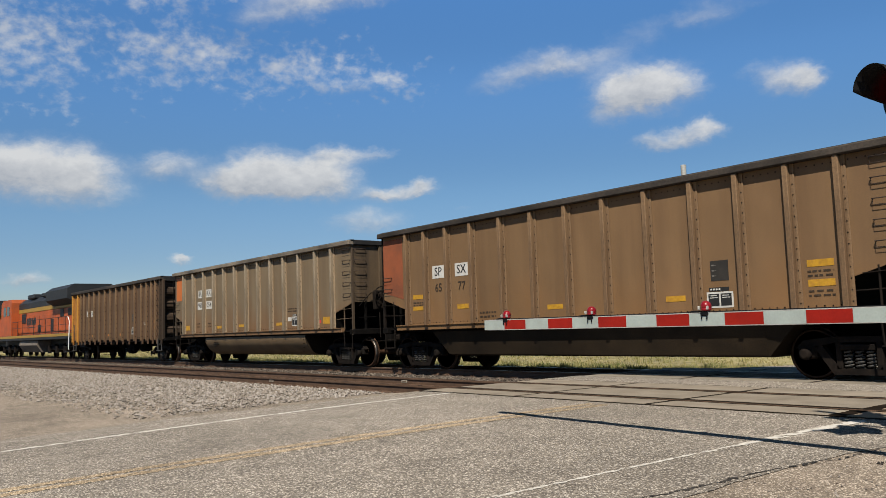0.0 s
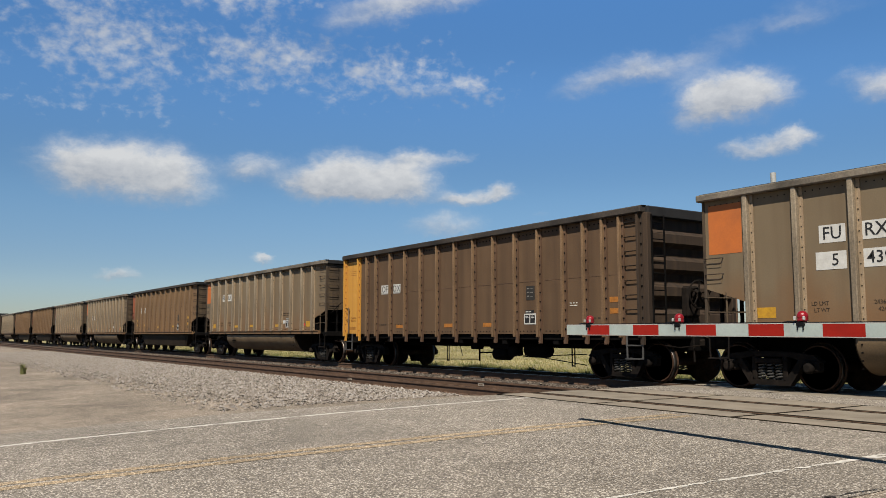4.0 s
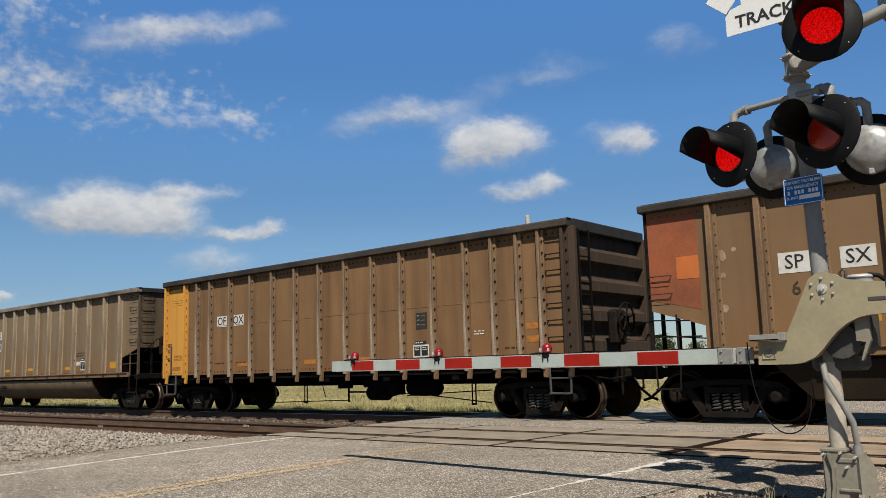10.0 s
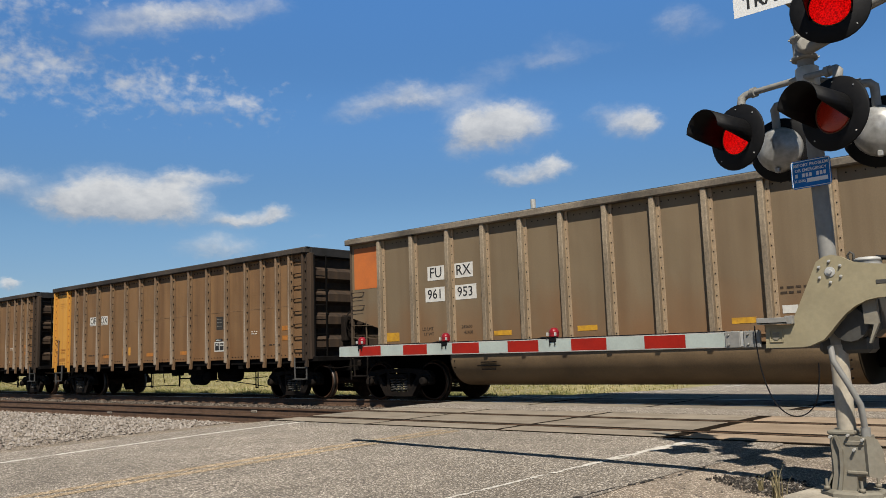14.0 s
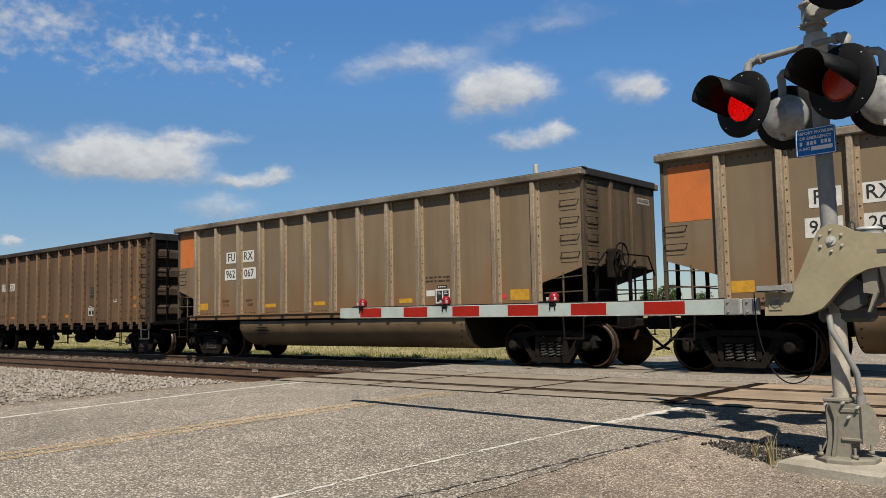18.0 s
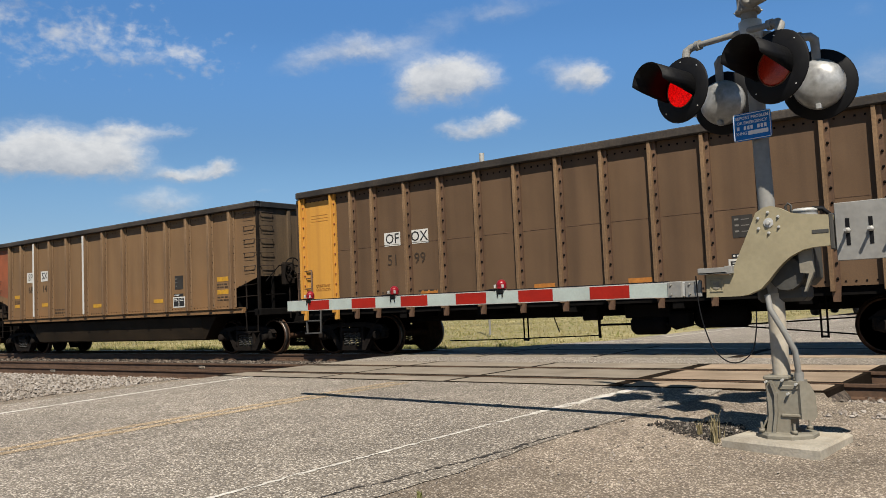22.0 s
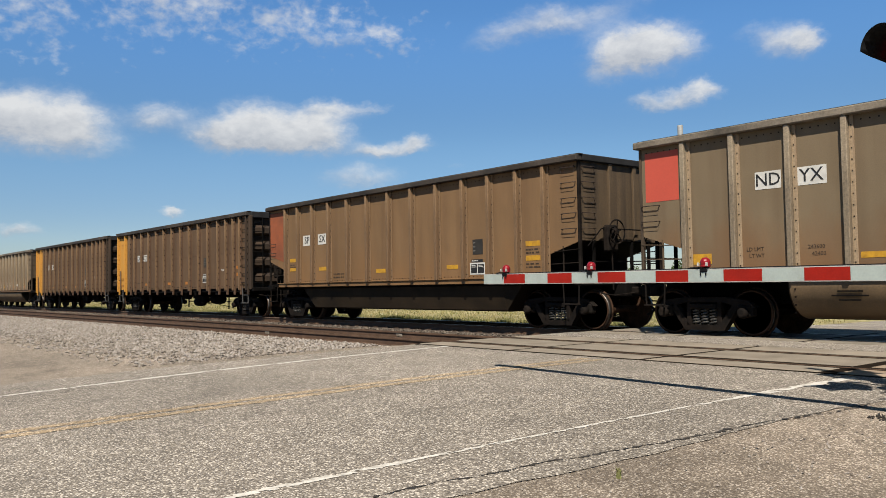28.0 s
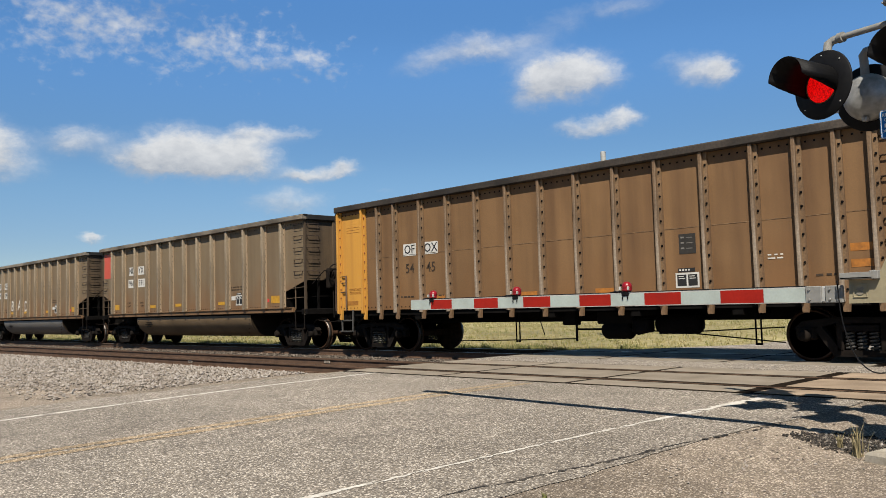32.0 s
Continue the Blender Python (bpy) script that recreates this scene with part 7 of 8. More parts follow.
part("lettering", text_mesh("TRACKS", 0.15, M_LETTER, 0.003, 0.001), tp, pose(0, -0.006, -0.02))
part("lettering", text_mesh("2", 0.22, M_LETTER, 0.003, 0.001), tp, pose(0, -0.006, 0.23))
for ang, word in ((48, "CROSSING"), (-48, "RAILROAD")):
    sh = Shape()
    sh.box(-0.61, 0.61, -0.005, 0.0, -0.1145, 0.1145, 0.002)
    bl = part("crossbuck_blade", sh.mesh("crossbuck_blade", M_SIGNWHITE), sig, Matrix.Translation((-2.16, 6.79 if ang > 0 else 6.784, 4.555)) @ Matrix.Rotation(radians(-ang), 4, "Y"), "white crossbuck blade with black lettering")
    part("lettering", text_mesh(word, 0.17, M_LETTER, 0.003, 0.001), bl, pose(0, -0.0065, 0))
sh = Shape()
sh.box(-2.25, MX, MY - 0.1, MY - 0.06, 3.90, 3.94)
sh.box(-2.1, MX + 0.015, MY - 0.1, MY + 0.09, 3.86, 3.99, 0.01)
sh.box(MX - 0.17, MX, MY - 0.1, MY + 0.09, 4.74, 4.86, 0.01)
part("sign_bracket", sh.mesh("sign_bracket", M_CAST), sig)

# its concrete footing
sh = Shape()
foot = [(-2.34, 6.62), (-1.56, 6.42), (-1.50, 7.20), (-2.24, 7.24)]
inner = [(x + (-1.91 - x) * 0.05, y + (6.87 - y) * 0.05) for x, y in foot]
sh.add([(x, y, -0.42) for x, y in foot] + [(x, y, -0.095) for x, y in foot] + [(x, y, -0.075) for x, y in inner],
       [(3, 2, 1, 0), (8, 9, 10, 11)] + [(r + k, r + (k + 1) % 4, r + 4 + (k + 1) % 4, r + 4 + k) for r in (0, 4) for k in range(4)])
thing("concrete_footing", "chipped pale concrete footing under the signal", "footing", data=sh.mesh("concrete_footing", M_CONCRETE))


def crack(pts, width, seed):
    """Ragged tar-dark seam along the road's broken edge, open in places."""
    r2 = random.Random(seed)
    rows, wob = [], 0.0
    for (xa, ya), (xb, yb) in zip(pts[:-1], pts[1:]):
        for k in range(16):
            u = k / 16
            wob = 0.75 * wob + r2.uniform(-0.014, 0.014)
            x, y = xa + (xb - xa) * u + wob, ya + (yb - ya) * u
            w = width * max(0.08, r2.gauss(0.55, 0.5))
            rows.append(((x - w, y, grade(y) + 0.004), (x + w * r2.uniform(0.5, 1.4), y, grade(y) + 0.004)))
    thing("crack", "dark ragged crack along the asphalt edge", "crack", kind="structure", data=strip("crack", rows, M_TAR))


crack([(-3.36, 7.6), (-3.42, 7.05), (-3.55, 6.55), (-3.63, 6.1), (-3.68, 5.6), (-3.76, 5.2), (-3.83, 4.85), (-3.9, 4.5), (-4.02, 4.1), (-4.05, 3.7), (-4.18, 3.2), (-4.2, 2.7)], 0.02, 1)
crack([(-5.9, 9.2), (-6.0, 8.6), (-6.15, 8.0), (-6.2, 7.5)], 0.007, 2)


# ---- behind the train ----
def pickup():
    """Red pickup waiting on the far side, nose towards the tracks (local -y)."""
    v = thing("pickup_truck", "bright red pickup truck waiting behind the crossing", "pickup truck", pose(-9.2, 44.0, -0.18) @ Matrix.Scale(1.1, 4))
    sh = Shape()
    prof = [(-2.75, 0.55), (-2.72, 0.98), (-2.6, 1.06), (-1.2, 1.16), (-0.55, 1.72), (0.1, 1.84), (1.0, 1.82), (1.15, 1.22), (2.7, 1.22), (2.75, 0.6), (2.0, 0.45), (-2.0, 0.45)]
    sh.prism([(y, z) for y, z in prof], 0, -0.93, 0.93)
    part("body", sh.mesh("body", M_CARRED), v, pose(0, 0, 0.1))
    sh = Shape()
    sh.add([(-0.78, -1.14, 1.24), (0.78, -1.14, 1.24), (0.68, -0.62, 1.68), (-0.68, -0.62, 1.68)], [(0, 1, 2, 3)])
    part("windscreen", sh.mesh("windscreen", M_GLASS), v, pose(0, -0.03, 0.12))
    for s in (-1, 1):
        sh = Shape()
        sh.prism([(-0.95, 1.25), (-0.5, 1.66), (0.9, 1.7), (0.98, 1.26)], 0, s * 0.925, s * 0.935)
        part("side_window", sh.mesh("side_window", M_GLASS), v, pose(0, 0, 0.1))
        sh = Shape()
        sh.box(s * 0.95, s * 1.14, -0.85, -0.75, 1.2, 1.4, 0.03)
        part("mirror", sh.mesh("mirror", M_BLACK), v, pose(0, 0, 0.1))
        sh = Shape()
        sh.box(s * 0.62, s * 0.9, -2.77, -2.70, 0.82, 1.0, 0.02)
        part("headlight", sh.mesh("headlight", M_SIGNWHITE), v, pose(0, 0, 0.1))
        for y in (-1.75, 1.75):
            sh = Shape()
            sh.lathe([(0.0, -0.12), (0.42, -0.12), (0.44, 0.0), (0.42, 0.12), (0.0, 0.12)], pose(s * 0.84, y, 0.44, 0, 90), 20)
            w = part("wheel", sh.mesh("wheel", M_TYRE), v)
            sh = Shape()
            sh.lathe([(0.0, 0.13), (0.24, 0.125)], pose(s * 0.84, y, 0.44, 0, 90 * s), 16)
            part("rim", sh.mesh("rim", M_CHROME), w)
    sh = Shape()
    sh.box(-0.6, 0.6, -2.79, -2.72, 0.78, 1.02, 0.02)
    for i in range(3):
        sh.box(-0.58, 0.58, -2.81, -2.78, 0.81 + i * 0.07, 0.835 + i * 0.07, 0, 1)
    part("grille", sh.mesh("grille", M_BLACK, M_CHROME), v, pose(0, 0, 0.1))
    sh = Shape()
    sh.box(-0.95, 0.95, -2.86, -2.7, 0.5, 0.72, 0.03)
    part("bumper", sh.mesh("bumper", M_CHROME), v, pose(0, 0, 0.1))


pickup()

# radio pole
pole = thing("radio_pole", "slim white capped metal pole behind the train", "pole", pose(-20.6, 30.0, -0.30))
sh = Shape()
sh.tube([(0, 0, 0), (0, 0, 7.0)], 0.05, 10)
part("shaft", sh.mesh("shaft", M_GALV), pole)
sh = Shape()
sh.tube([(0, 0, 6.95), (0, 0, 7.55)], 0.11, 14)
part("collar", sh.mesh("collar", M_CAST), pole)
sh = Shape()
sh.tube([(0, 0, 7.55), (0, 0, 8.02)], 0.115, 14)
part("cap", sh.mesh("cap", M_SILVER), pole)

# tall pole sign peeping over the wagons
ps = thing("pole_sign", "white diamond sign with red shape on a tall pole", "sign", pose(-39.1, 60.0, -0.83))
sh = Shape()
sh.tube([(0, 0, 0), (0, 0, 11.2)], 0.07, 8)
part("pole", sh.mesh("pole", M_GALV), ps)
sh = Shape()
sh.prism([(-0.95, 12.3), (0, 11.3), (0.95, 12.3), (0, 13.3)], 1, -0.08, 0.08)
part("board", sh.mesh("board", M_SIGNWHITE), ps)
sh = Shape()
sh.prism([(-0.45, 12.2), (0, 11.9), (0.45, 12.3), (0.1, 12.8), (-0.3, 12.6)], 1, -0.1, -0.085)
part("red_shape", sh.mesh("red_shape", M_RED), ps)


# ---- plants ----
def blades(name, label, spots, tall, wide, material, per=4, seed=1, parent=None):
    """Grass tufts of thin bent blades in one mesh."""
    g = np.random.default_rng(seed)
    vs, fs = [], []
    for x, y, k in spots:
        z = ground_height(x, y)
        for _ in range(per):
            a = g.uniform(0, 6.28)
            h = tall * k * g.uniform(0.5, 1.2)
            lx, ly = math.cos(a) * h * g.uniform(0.1, 0.6), math.sin(a) * h * g.uniform(0.1, 0.6)
            ox, oy = g.normal(0, wide * 3, 2)
            o = len(vs)
            px, py = -math.sin(a) * wide, math.cos(a) * wide
            vs += [(x + ox - px, y + oy - py, z - 0.01), (x + ox + px, y + oy + py, z - 0.01), (x + ox + lx * 0.45, y + oy + ly * 0.45, z + h * 0.65), (x + ox + lx, y + oy + ly, z + h)]
            fs += [(o, o + 1, o + 2), (o, o + 2, o + 3)]
    ob = thing(name, label, "grass", kind="stuff", data=raw_mesh(name, vs, fs, material))
    return ob


g = np.random.default_rng(12)
spots = [(x, y, k) for x, y, k in zip(g.uniform(-110, -12.6, 15000), 19.2 + 40 * g.uniform(0, 1, 15000) ** 1.5, g.uniform(0.5, 1.3, 15000))]
blades("field_grass", "dry straw-yellow field grass behind the tracks", spots, 0.15, 0.022, M_GRASS, 4, 2)
spots = []
for cx, cy, k in zip(g.uniform(-75, -12.4, 460), 18.8 + 3.6 * g.uniform(0, 1, 460) ** 1.3, g.uniform(0.3, 1.2, 460)):
    n = int(10 + 14 * k)
    spots += [(cx + dx, cy + dy, k * max(0.3, 1 - 1.3 * math.hypot(dx, dy))) for dx, dy in zip(g.normal(0, 0.32 * k + 0.1, n), g.normal(0, 0.25, n))]
blades("field_weeds", "lumpy green weeds along the far trackside", spots, 0.21, 0.016, M_WEED, 7, 3)
spots = [(x, y, 0.8) for x, y in zip(g.uniform(2, 60, 2500), g.uniform(18.6, 45, 2500))]
blades("field_grass_right", "dry field grass beside the far road", spots, 0.35, 0.035, M_GRASS, 4, 4)


def tuft(name, label, x, y, tall, wide, n, material, seed):
    """One small plant of thin blades."""
    g2 = np.random.default_rng(seed)
    vs, fs = [], []
    for _ in range(n):
        a = g2.uniform(0, 6.28)
        h = tall * g2.uniform(0.45, 1.1)
        r = h * g2.uniform(0.1, 0.55)
        dx, dy = math.cos(a), math.sin(a)
        o = len(vs)
        bx, by = g2.normal(0, tall * 0.08, 2)
        vs += [(bx - dy * wide, by + dx * wide, -0.01), (bx + dy * wide, by - dx * wide, -0.01), (bx + dx * r * 0.4 + dy * wide * 0.7, by + dy * r * 0.4 - dx * wide * 0.7, h * 0.6), (bx + dx * r * 0.4 - dy * wide * 0.7, by + dy * r * 0.4 + dx * wide * 0.7, h * 0.6), (bx + dx * r, by + dy * r, h)]
        fs += [(o, o + 1, o + 2, o + 3), (o + 3, o + 2, o + 4)]
    return thing(name, label, "weed", pose(x, y, max(ground_height(x, y), -3)), data=raw_mesh(name, vs, fs, material))


tuft("dry_grass_tuft", "dry straw tuft beside the concrete footing", -2.42, 6.72, 0.26, 0.004, 46, M_STRAW, 1)
tuft("dry_grass_tuft", "dry straw tuft beside the concrete footing", -2.62, 6.9, 0.13, 0.005, 30, M_STRAW, 2)
tuft("roadside_weed", "small green weed growing out of the gravel", -3.4, 4.12, 0.075, 0.006, 30, M_WEED, 3)
tuft("roadside_weed", "low grey-green weed on the gravel lot", -29.5, 3.6, 0.35, 0.02, 60, M_WEED, 4)
tuft("roadside_weed", "sprig of weed in the gravel by the signal", -1.05, 7.5, 0.10, 0.006, 20, M_STRAW, 5)


def tree(x, y, h, seed):
    """Broadleaf tree: tapered trunk, limbs and a crown of many leaf clumps."""
    g2 = np.random.default_rng(seed)
    t = thing("tree", "distant dark green broadleaf tree on the horizon", "tree", pose(x, y, -0.45), group="trees on the horizon")
    sh = Shape()
    sh.tube([(0, 0, 0), (0.1, 0, h * 0.25), (0.05, 0.1, h * 0.55)], [h * 0.035, h * 0.028, h * 0.012], 7)
    for _ in range(6):
        a = g2.uniform(0, 6.28)
        sh.tube([(0.08, 0, h * g2.uniform(0.2, 0.4)), (math.cos(a) * h * 0.2, math.sin(a) * h * 0.2, h * g2.uniform(0.45, 0.7))], [h * 0.014, h * 0.005], 5)
    part("trunk", sh.mesh("trunk", M_BARK), t)
    vs, fs = [], []
    lobes = [(g2.normal(0, h * 0.17), g2.normal(0, h * 0.17), h * g2.uniform(0.38, 0.85), h * g2.uniform(0.12, 0.22)) for _ in range(11)]
    for cx, cy, cz, r in lobes:
        d = g2.normal(0, 1, (110, 3))
        d /= np.linalg.norm(d, axis=1)[:, None]
        p = d * r * g2.uniform(0.6, 1.08, (110, 1)) + (cx, cy, cz)
        for q in p:
            u = g2.normal(0, 1, (3, 3)) * h * 0.022
            o = len(vs)
            vs += [tuple(q + u[0]), tuple(q + u[1]), tuple(q + u[2]), tuple(q - u[0] * 0.8)]
            fs += [(o, o + 1, o + 2), (o, o + 3, o + 1)]
    part("crown", raw_mesh("crown", vs, fs, M_LEAF), t)
    return t


trees = [tree(-40, 165, 7, 1), tree(-55, 190, 9, 2)]
r3 = random.Random(9)
for i in range(34):
    x = -260 + i * 11 + r3.uniform(-5, 5)
    y = 240 + 40 * math.sin(i * 0.7) + r3.uniform(-15, 15)
    k = r3.uniform(0.6, 1.0)
    copy_thing(trees[i % 2], pose(x, y, -0.5, 0, 0, r3.uniform(0, 360)) @ Matrix.Diagonal((1, 1, 1, 1)))


# ---- graffiti and odd marks on single wagons ----
def scrawl(car, x, z, w, h, seed, material=None, y=-1.487, thick=0.016, loops=5):
    """Sprayed tag: one looping painted stroke."""
    r2 = random.Random(seed)
    pts, n = [], loops * 7
    for i in range(n):
        u = i / (n - 1)
        a = u * loops * 2 * math.pi
        pts.append((x - HALF + w * u + 0.09 * h * math.cos(a) * 2 * r2.uniform(0.6, 1.3), y, z + h * (0.5 + 0.5 * math.sin(a) * r2.uniform(0.6, 1.0))))
    sh = Shape()
    for a, b in zip(pts[:-1], pts[1:]):
        d = Vector((b[0] - a[0], 0, b[2] - a[2]))
        if d.length < 1e-4:
            continue
        q = Vector((-d.z, 0, d.x)).normalized() * thick
        A, B = Vector(a), Vector(b)
        sh.add([A - q, B - q, B + q, A + q], [(0, 1, 2, 3)])
    tagged(part("graffiti", sh.mesh("graffiti", material or M_GRAFFITI), car, None, "sprayed white scrawl"), kind="stuff")


for word, x, z in (("B", 4.68, 1.80), ("A", 5.72, 1.82), ("D", 6.74, 1.76)):
    part("graffiti", text_mesh(word, 0.72, M_GRAFFITI, 0.006, 0.001), cars[49], pose(x - HALF, -1.487, z, 0, 8 if word == "B" else 0), "sprayed white tag")
r30 = random.Random(30)
edge = [(-2.75 + 0.105 * i, 0.94 + r30.uniform(-0.01, 0.03)) for i in range(20)] + [(-0.68 - 0.13 * i, 0.70 + r30.uniform(-0.03, 0.03)) for i in range(16)]
sh = Shape()
sh.prism(edge, 1, -1.428, -1.421)
part("graffiti", sh.mesh("graffiti", M_GRAFBLUE), cars[30], None, "blue sprayed patch on the belly")


def stroke(car, pts, thick=0.011, material=None, y=-1.487):
    """One sprayed line through points of the side sheet."""
    sh = Shape()
    for (xa, za), (xb, zb) in zip(pts[:-1], pts[1:]):
        d = Vector((xb - xa, 0, zb - za))
        q = Vector((-d.z, 0, d.x)).normalized() * thick
        e = d.normalized() * thick * 0.6
        A, B = Vector((xa - HALF, y, za)) - e, Vector((xb - HALF, y, zb)) + e
        sh.add([A - q, B - q, B + q, A + q], [(0, 1, 2, 3)])
    tagged(part("graffiti", sh.mesh("graffiti", material or M_GRAFFITI), car, None, "sprayed white line drawing"), kind="stuff")


def bow(cx, cz, rx, rz, a0, a1):
    """Part of an oval as points, angles in degrees."""
    return [(cx + rx * math.cos(radians(a0 + (a1 - a0) * i / 9)), cz + rz * math.sin(radians(a0 + (a1 - a0) * i / 9))) for i in range(10)]


# hand-sprayed letters in a box one unit high: width and strokes
GLYPHS = {
    "G": (0.62, [bow(0.32, 0.5, 0.28, 0.5, 50, 330), [(0.56, 0.25), (0.58, 0.45), (0.36, 0.42)]]),
    "C": (0.52, [bow(0.32, 0.5, 0.26, 0.48, 60, 300)]),
    "K": (0.56, [[(0.1, 0.0), (0.14, 1.0)], [(0.55, 1.05), (0.16, 0.45), (0.52, 0.0)]]),
    "U": (0.5, [[(0.06, 0.8), (0.06, 0.2), (0.22, 0.03), (0.4, 0.2), (0.42, 0.8)]]),
    "E": (0.45, [[(0.4, 0.72), (0.1, 0.78), (0.08, 0.05), (0.42, 0.0)], [(0.08, 0.42), (0.36, 0.45)]]),
    "S": (0.45, [bow(0.22, 0.62, 0.16, 0.2, 40, 270) + bow(0.22, 0.22, 0.17, 0.2, 90, -140)]),
    "F": (0.62, [[(0.12, -0.05), (0.2, 0.95)], [(-0.12, 0.88), (0.58, 1.02), (0.5, 0.78)], [(0.14, 0.5), (0.44, 0.55)]]),
    "W": (0.6, [[(0.0, 0.6), (0.1, 0.05), (0.28, 0.5), (0.4, 0.02), (0.56, 0.62)]]),
    "O": (0.45, [bow(0.2, 0.3, 0.17, 0.28, 0, 360)]),
    "T": (0.5, [[(0.22, 0.0), (0.24, 0.66)], [(-0.05, 0.6), (0.55, 0.7)]])}


def spray(car, word, x, z, h, lean=0.08):
    for c in word:
        wide, lines = GLYPHS[c]
        for pts in lines:
            stroke(car, [(x + h * (u + lean * v), z + h * v) for u, v in pts], 0.013)
        x += wide * h


for word, x, z, h in (("GCK", 1.19, 1.42, 0.40), ("CUES", 5.24, 1.38, 0.40), ("GCK", 7.22, 1.38, 0.44), ("FWOT", 8.24, 1.38, 0.40)):
    spray(cars[41], word, x, z, h)
for k in range(3):
    stroke(cars[41], [(1.5 + 0.05 * (k - 1), 1.93), (1.5 + 0.16 * (k - 1), 2.06 - 0.03 * abs(k - 1))], 0.010)
stroke(cars[41], [(5.9, 1.86), (5.82, 1.72), (6.0, 1.74)], 0.012)
stroke(cars[41], [(9.62, 1.46), (9.77, 1.58), (9.65, 1.6), (9.75, 1.44), (10.17, 1.56), (10.42, 1.6)], 0.012)
# round-eyed doodle and loose strokes on a belly
for cx, cz in ((7.72, 0.88), (7.98, 0.89)):
    stroke(cars[30], [(cx + 0.10 * math.cos(a), cz + 0.06 * math.sin(a)) for a in np.linspace(0, 6.28, 13)], 0.010, None, -1.43)
stroke(cars[30], [(7.55, 0.74), (7.68, 0.70), (7.85, 0.66), (8.02, 0.67), (8.16, 0.74), (8.24, 0.86)], 0.010, None, -1.43)
stroke(cars[30], [(7.58, 0.72), (7.72, 0.61), (7.92, 0.56), (8.1, 0.58), (8.24, 0.66), (8.3, 0.78), (8.42, 0.86)], 0.010, None, -1.43)
stroke(cars[30], [(8.16, 0.92), (8.22, 0.82), (8.3, 0.92), (8.34, 0.80)], 0.008, None, -1.43)
stroke(cars[30], [(9.05, 0.80), (9.2, 0.85), (9.5, 0.80), (9.85, 0.72)], 0.008, None, -1.43)
for x in (9.98, 10.2, 10.42):
    stroke(cars[30], [(x, 0.93), (x - 0.03, 0.84), (x, 0.72), (x + 0.05, 0.62)], 0.009, None, -1.43)
# cloud outline, two tags and a bobble-cap outline
arc = [(2.55 + 0.42 * math.cos(a) + 0.06 * math.cos(5 * a), 1.62 + 0.36 * math.sin(a) + 0.05 * math.sin(6 * a)) for a in np.linspace(-0.6, 3.9, 26)]
stroke(cars[40], arc)
stroke(cars[40], [(2.62 + 0.14 * math.cos(a), 1.48 + 0.13 * math.sin(a * 1.5)) for a in np.linspace(0, 9, 26)])
scrawl(cars[40], 3.62, 1.5, 0.6, 0.22, 11, None, -1.487, 0.013, 5)
stroke(cars[40], [(4.62, 1.36), (4.62, 1.62), (4.68, 1.85), (4.84, 2.02), (5.0, 1.98), (5.16, 1.82), (5.2, 1.6), (5.14, 1.4)])
stroke(cars[40], [(4.44, 1.58), (4.62, 1.70), (4.85, 1.78), (5.1, 1.78), (5.22, 1.72)])
stroke(cars[40], [(4.88 + 0.08 * math.cos(a), 2.09 + 0.06 * math.sin(a)) for a in np.linspace(0, 6.28, 10)])
stroke(cars[40], [(4.84, 1.7), (4.84, 1.45), (4.95, 1.38), (5.02, 1.48), (5.0, 1.72)])
scrawl(cars[40], 5.78, 1.56, 0.62, 0.17, 12, None, -1.487, 0.012, 5)
e = Shape()
e.box(-HALF + 0.03, -HALF + 1.0, -1.4825, -1.478, 2.06, 3.72)
part("end_bay", e.mesh("end_bay", M_TUBGREY), cars[1], None, "pale grey repainted end bay")
scrawl(cars[20], 11.6, 1.3, 0.5, 0.08, 13, None, -1.487, 0.012, 2)
scrawl(cars[9], 7.0, 1.62, 0.6, 0.3, 14, None, -1.487, 0.008, 2)
scrawl(cars[9], 8.6, 1.6, 0.8, 0.35, 15, None, -1.487, 0.008, 2)
part("graffiti", text_mesh("9", 0.64, M_GRAFFITI, -0.004, 0.001), cars[10], pose(8.6 - HALF, -1.487, 1.6, 0, 12), "sprayed white figure")
sh = Shape()
blot = [(4.0, 1.55), (4.15, 1.47), (4.28, 1.53), (4.55, 1.43), (4.68, 1.52), (4.95, 1.58), (5.03, 1.74), (4.97, 1.95), (4.82, 2.0), (4.7, 2.12), (4.52, 2.04), (4.3, 2.08), (4.16, 1.97), (3.96, 1.92), (4.02, 1.74)]
sh.prism(blot, 1, -1.487, -1.482)
part("graffiti", sh.mesh("graffiti", M_GRAFBLUE), cars[18], None, "blue sprayed patch")
stroke(cars[18], [(x + HALF, z) for x, z in blot + blot[:1]], 0.012, M_BLACK, -1.4885)
stroke(cars[18], [(x + HALF, z) for x, z in ((4.2, 1.6), (4.35, 1.9), (4.48, 1.62), (4.62, 1.88), (4.8, 1.7))], 0.012, M_BLACK, -1.4885)
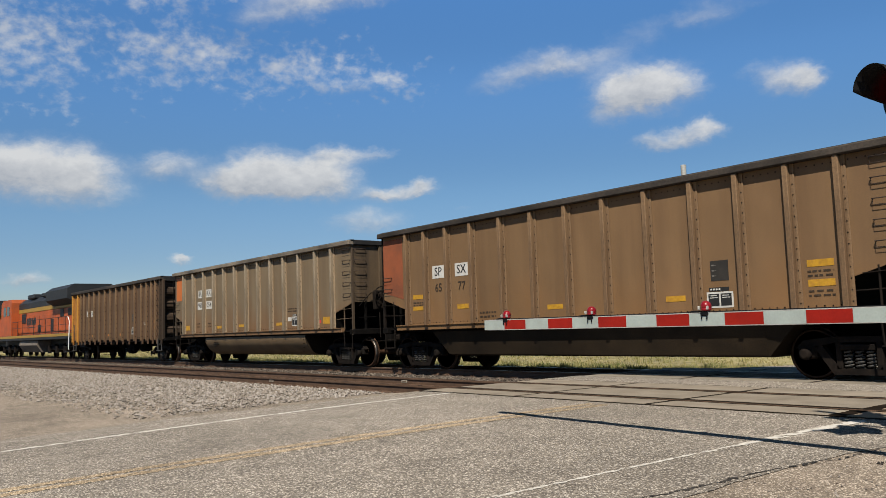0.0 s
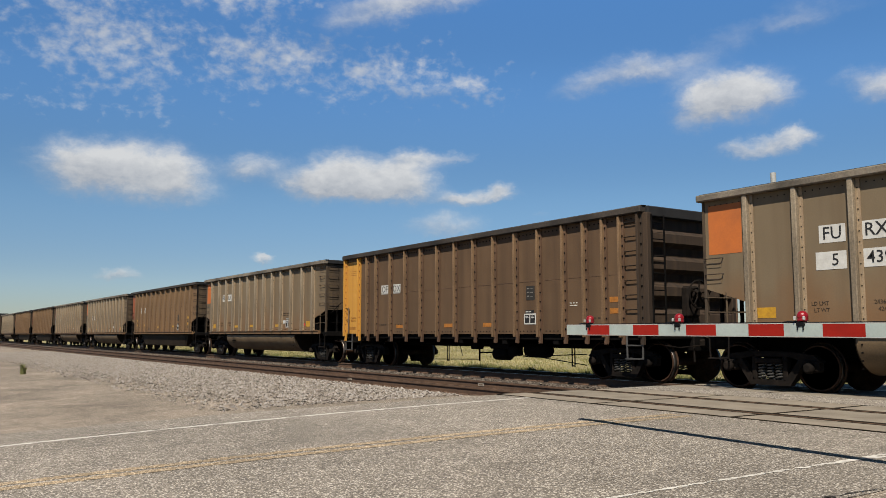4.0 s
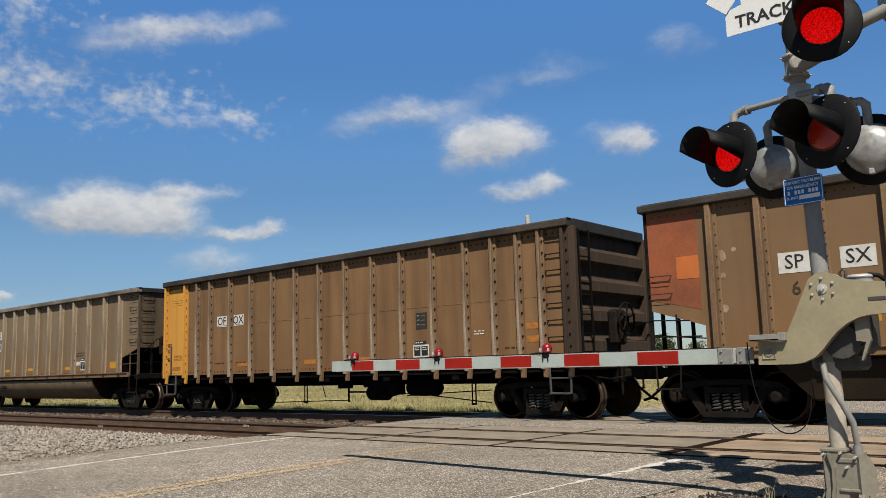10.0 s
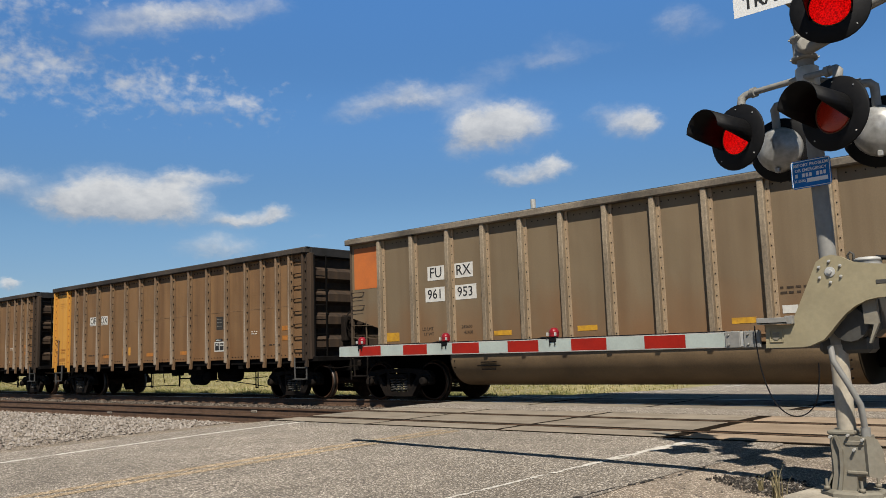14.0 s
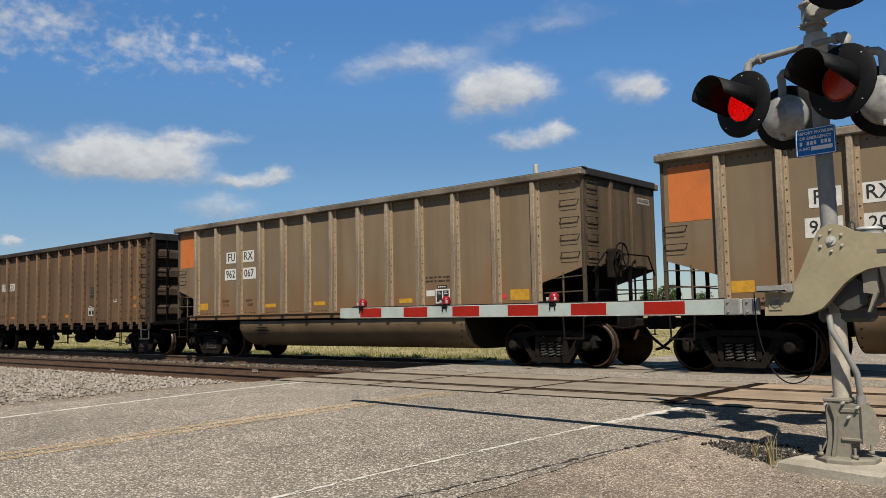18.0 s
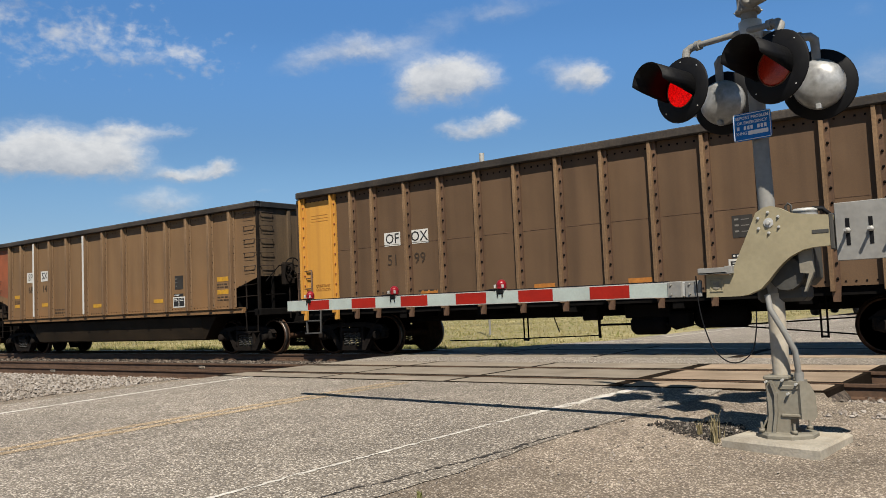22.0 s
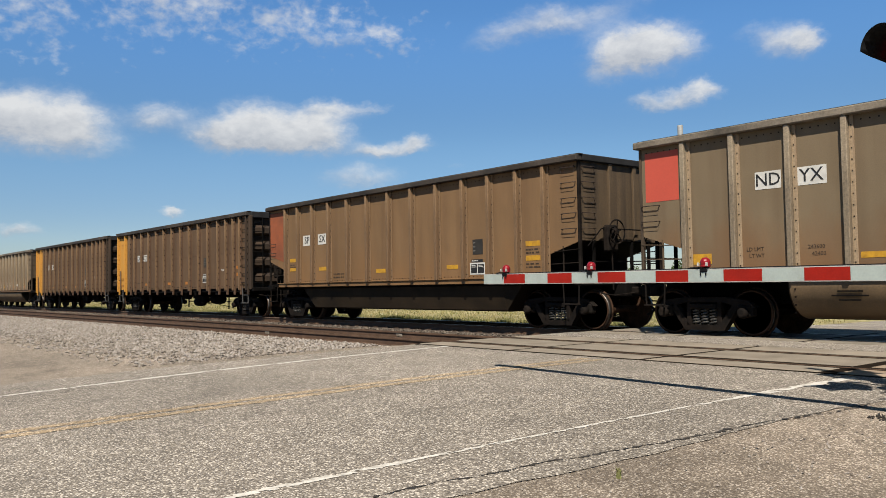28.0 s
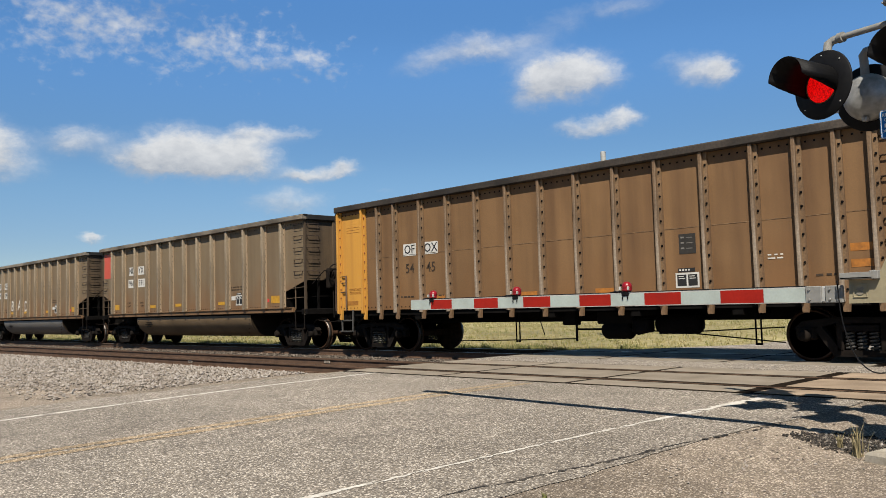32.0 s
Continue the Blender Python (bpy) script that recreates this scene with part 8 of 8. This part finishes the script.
for n, idx in ((34, (2, 5)), (47, (11,))):
    for i in idx:
        sh = Shape()
        w = 0.106 if n == 34 else 0.06
        sh.box(-HALF + POSTS_SP[i] + 0.004, -HALF + POSTS_SP[i] + w, -1.606, -1.601, 1.3, 3.76)
        part("white_band", sh.mesh("white_band", M_WHITE if n == 34 else M_TANPOST), cars[n], None, "pale worn post band")
for ob in cars[49].children:
    if ob.name.startswith("belly_tub"):
        ob.data = ob.data.copy()
        ob.data.materials[0] = M_TUBGREY
        tagged(ob, "round pale grey belly")
sh = Shape()
sh.box(-HALF + 0.58, -HALF + 1.0, -1.489, -1.484, 2.54, 2.94)
part("patch", sh.mesh("patch", M_ORANGE), cars[16], None, "brighter orange patch")
for ob in [o for o in cars[16].children if o.name.startswith(("reflector", "stencil_text")) and max(v.co.x for v in o.data.vertices) < 2.0 - HALF]:
    bpy.data.objects.remove(ob)
r16 = random.Random(16)
for x, z, w, h in ((1.42, 2.87, 0.08, 0.12), (1.63, 2.96, 0.05, 0.045), (1.42, 2.53, 0.055, 0.06), (1.42, 1.97, 0.075, 0.085)):
    sh = Shape()
    sh.prism([(x - HALF + w * r16.uniform(0.75, 1.1) * math.cos(a), z + h * r16.uniform(0.75, 1.1) * math.sin(a)) for a in np.linspace(0.3, 5.8, 7)], 1, -1.484, -1.478)
    part("bare_patch", sh.mesh("bare_patch", M_TANPOST), cars[16], None, "pale bare patch in the paint")
sh = Shape()
sh.box(2.07 - HALF, 2.18 - HALF, -1.4835, -1.478, 1.3, 3.18)
part("post_strip", sh.mesh("post_strip", M_TANPOST), cars[16], None, "pale repair strip beside a post")
for ob in cars[-3].children:
    if ob.data.materials[0] == M_YELLOW:
        ob.data = ob.data.copy()
        ob.data.materials[0] = M_STENCILOCHRE
for n in (7, 9, 13, 21):
    plate(cars[n], 5.0 - HALF, 5.5 - HALF, 1.36, 1.62, M_YELLOW, "patch", "faded yellow patch")


def motions():
    """The whole train rolls by at about ninety-four kilometres an hour."""
    rows = [i * 1.0 for i in range(33)]
    for n, car in cars.items():
        walk(car, [(t, car_pose(n, t)) for t in rows])
    for k, engine in enumerate(engines):
        walk(engine, [(t, engine_pose(k, t)) for t in rows])


motions()
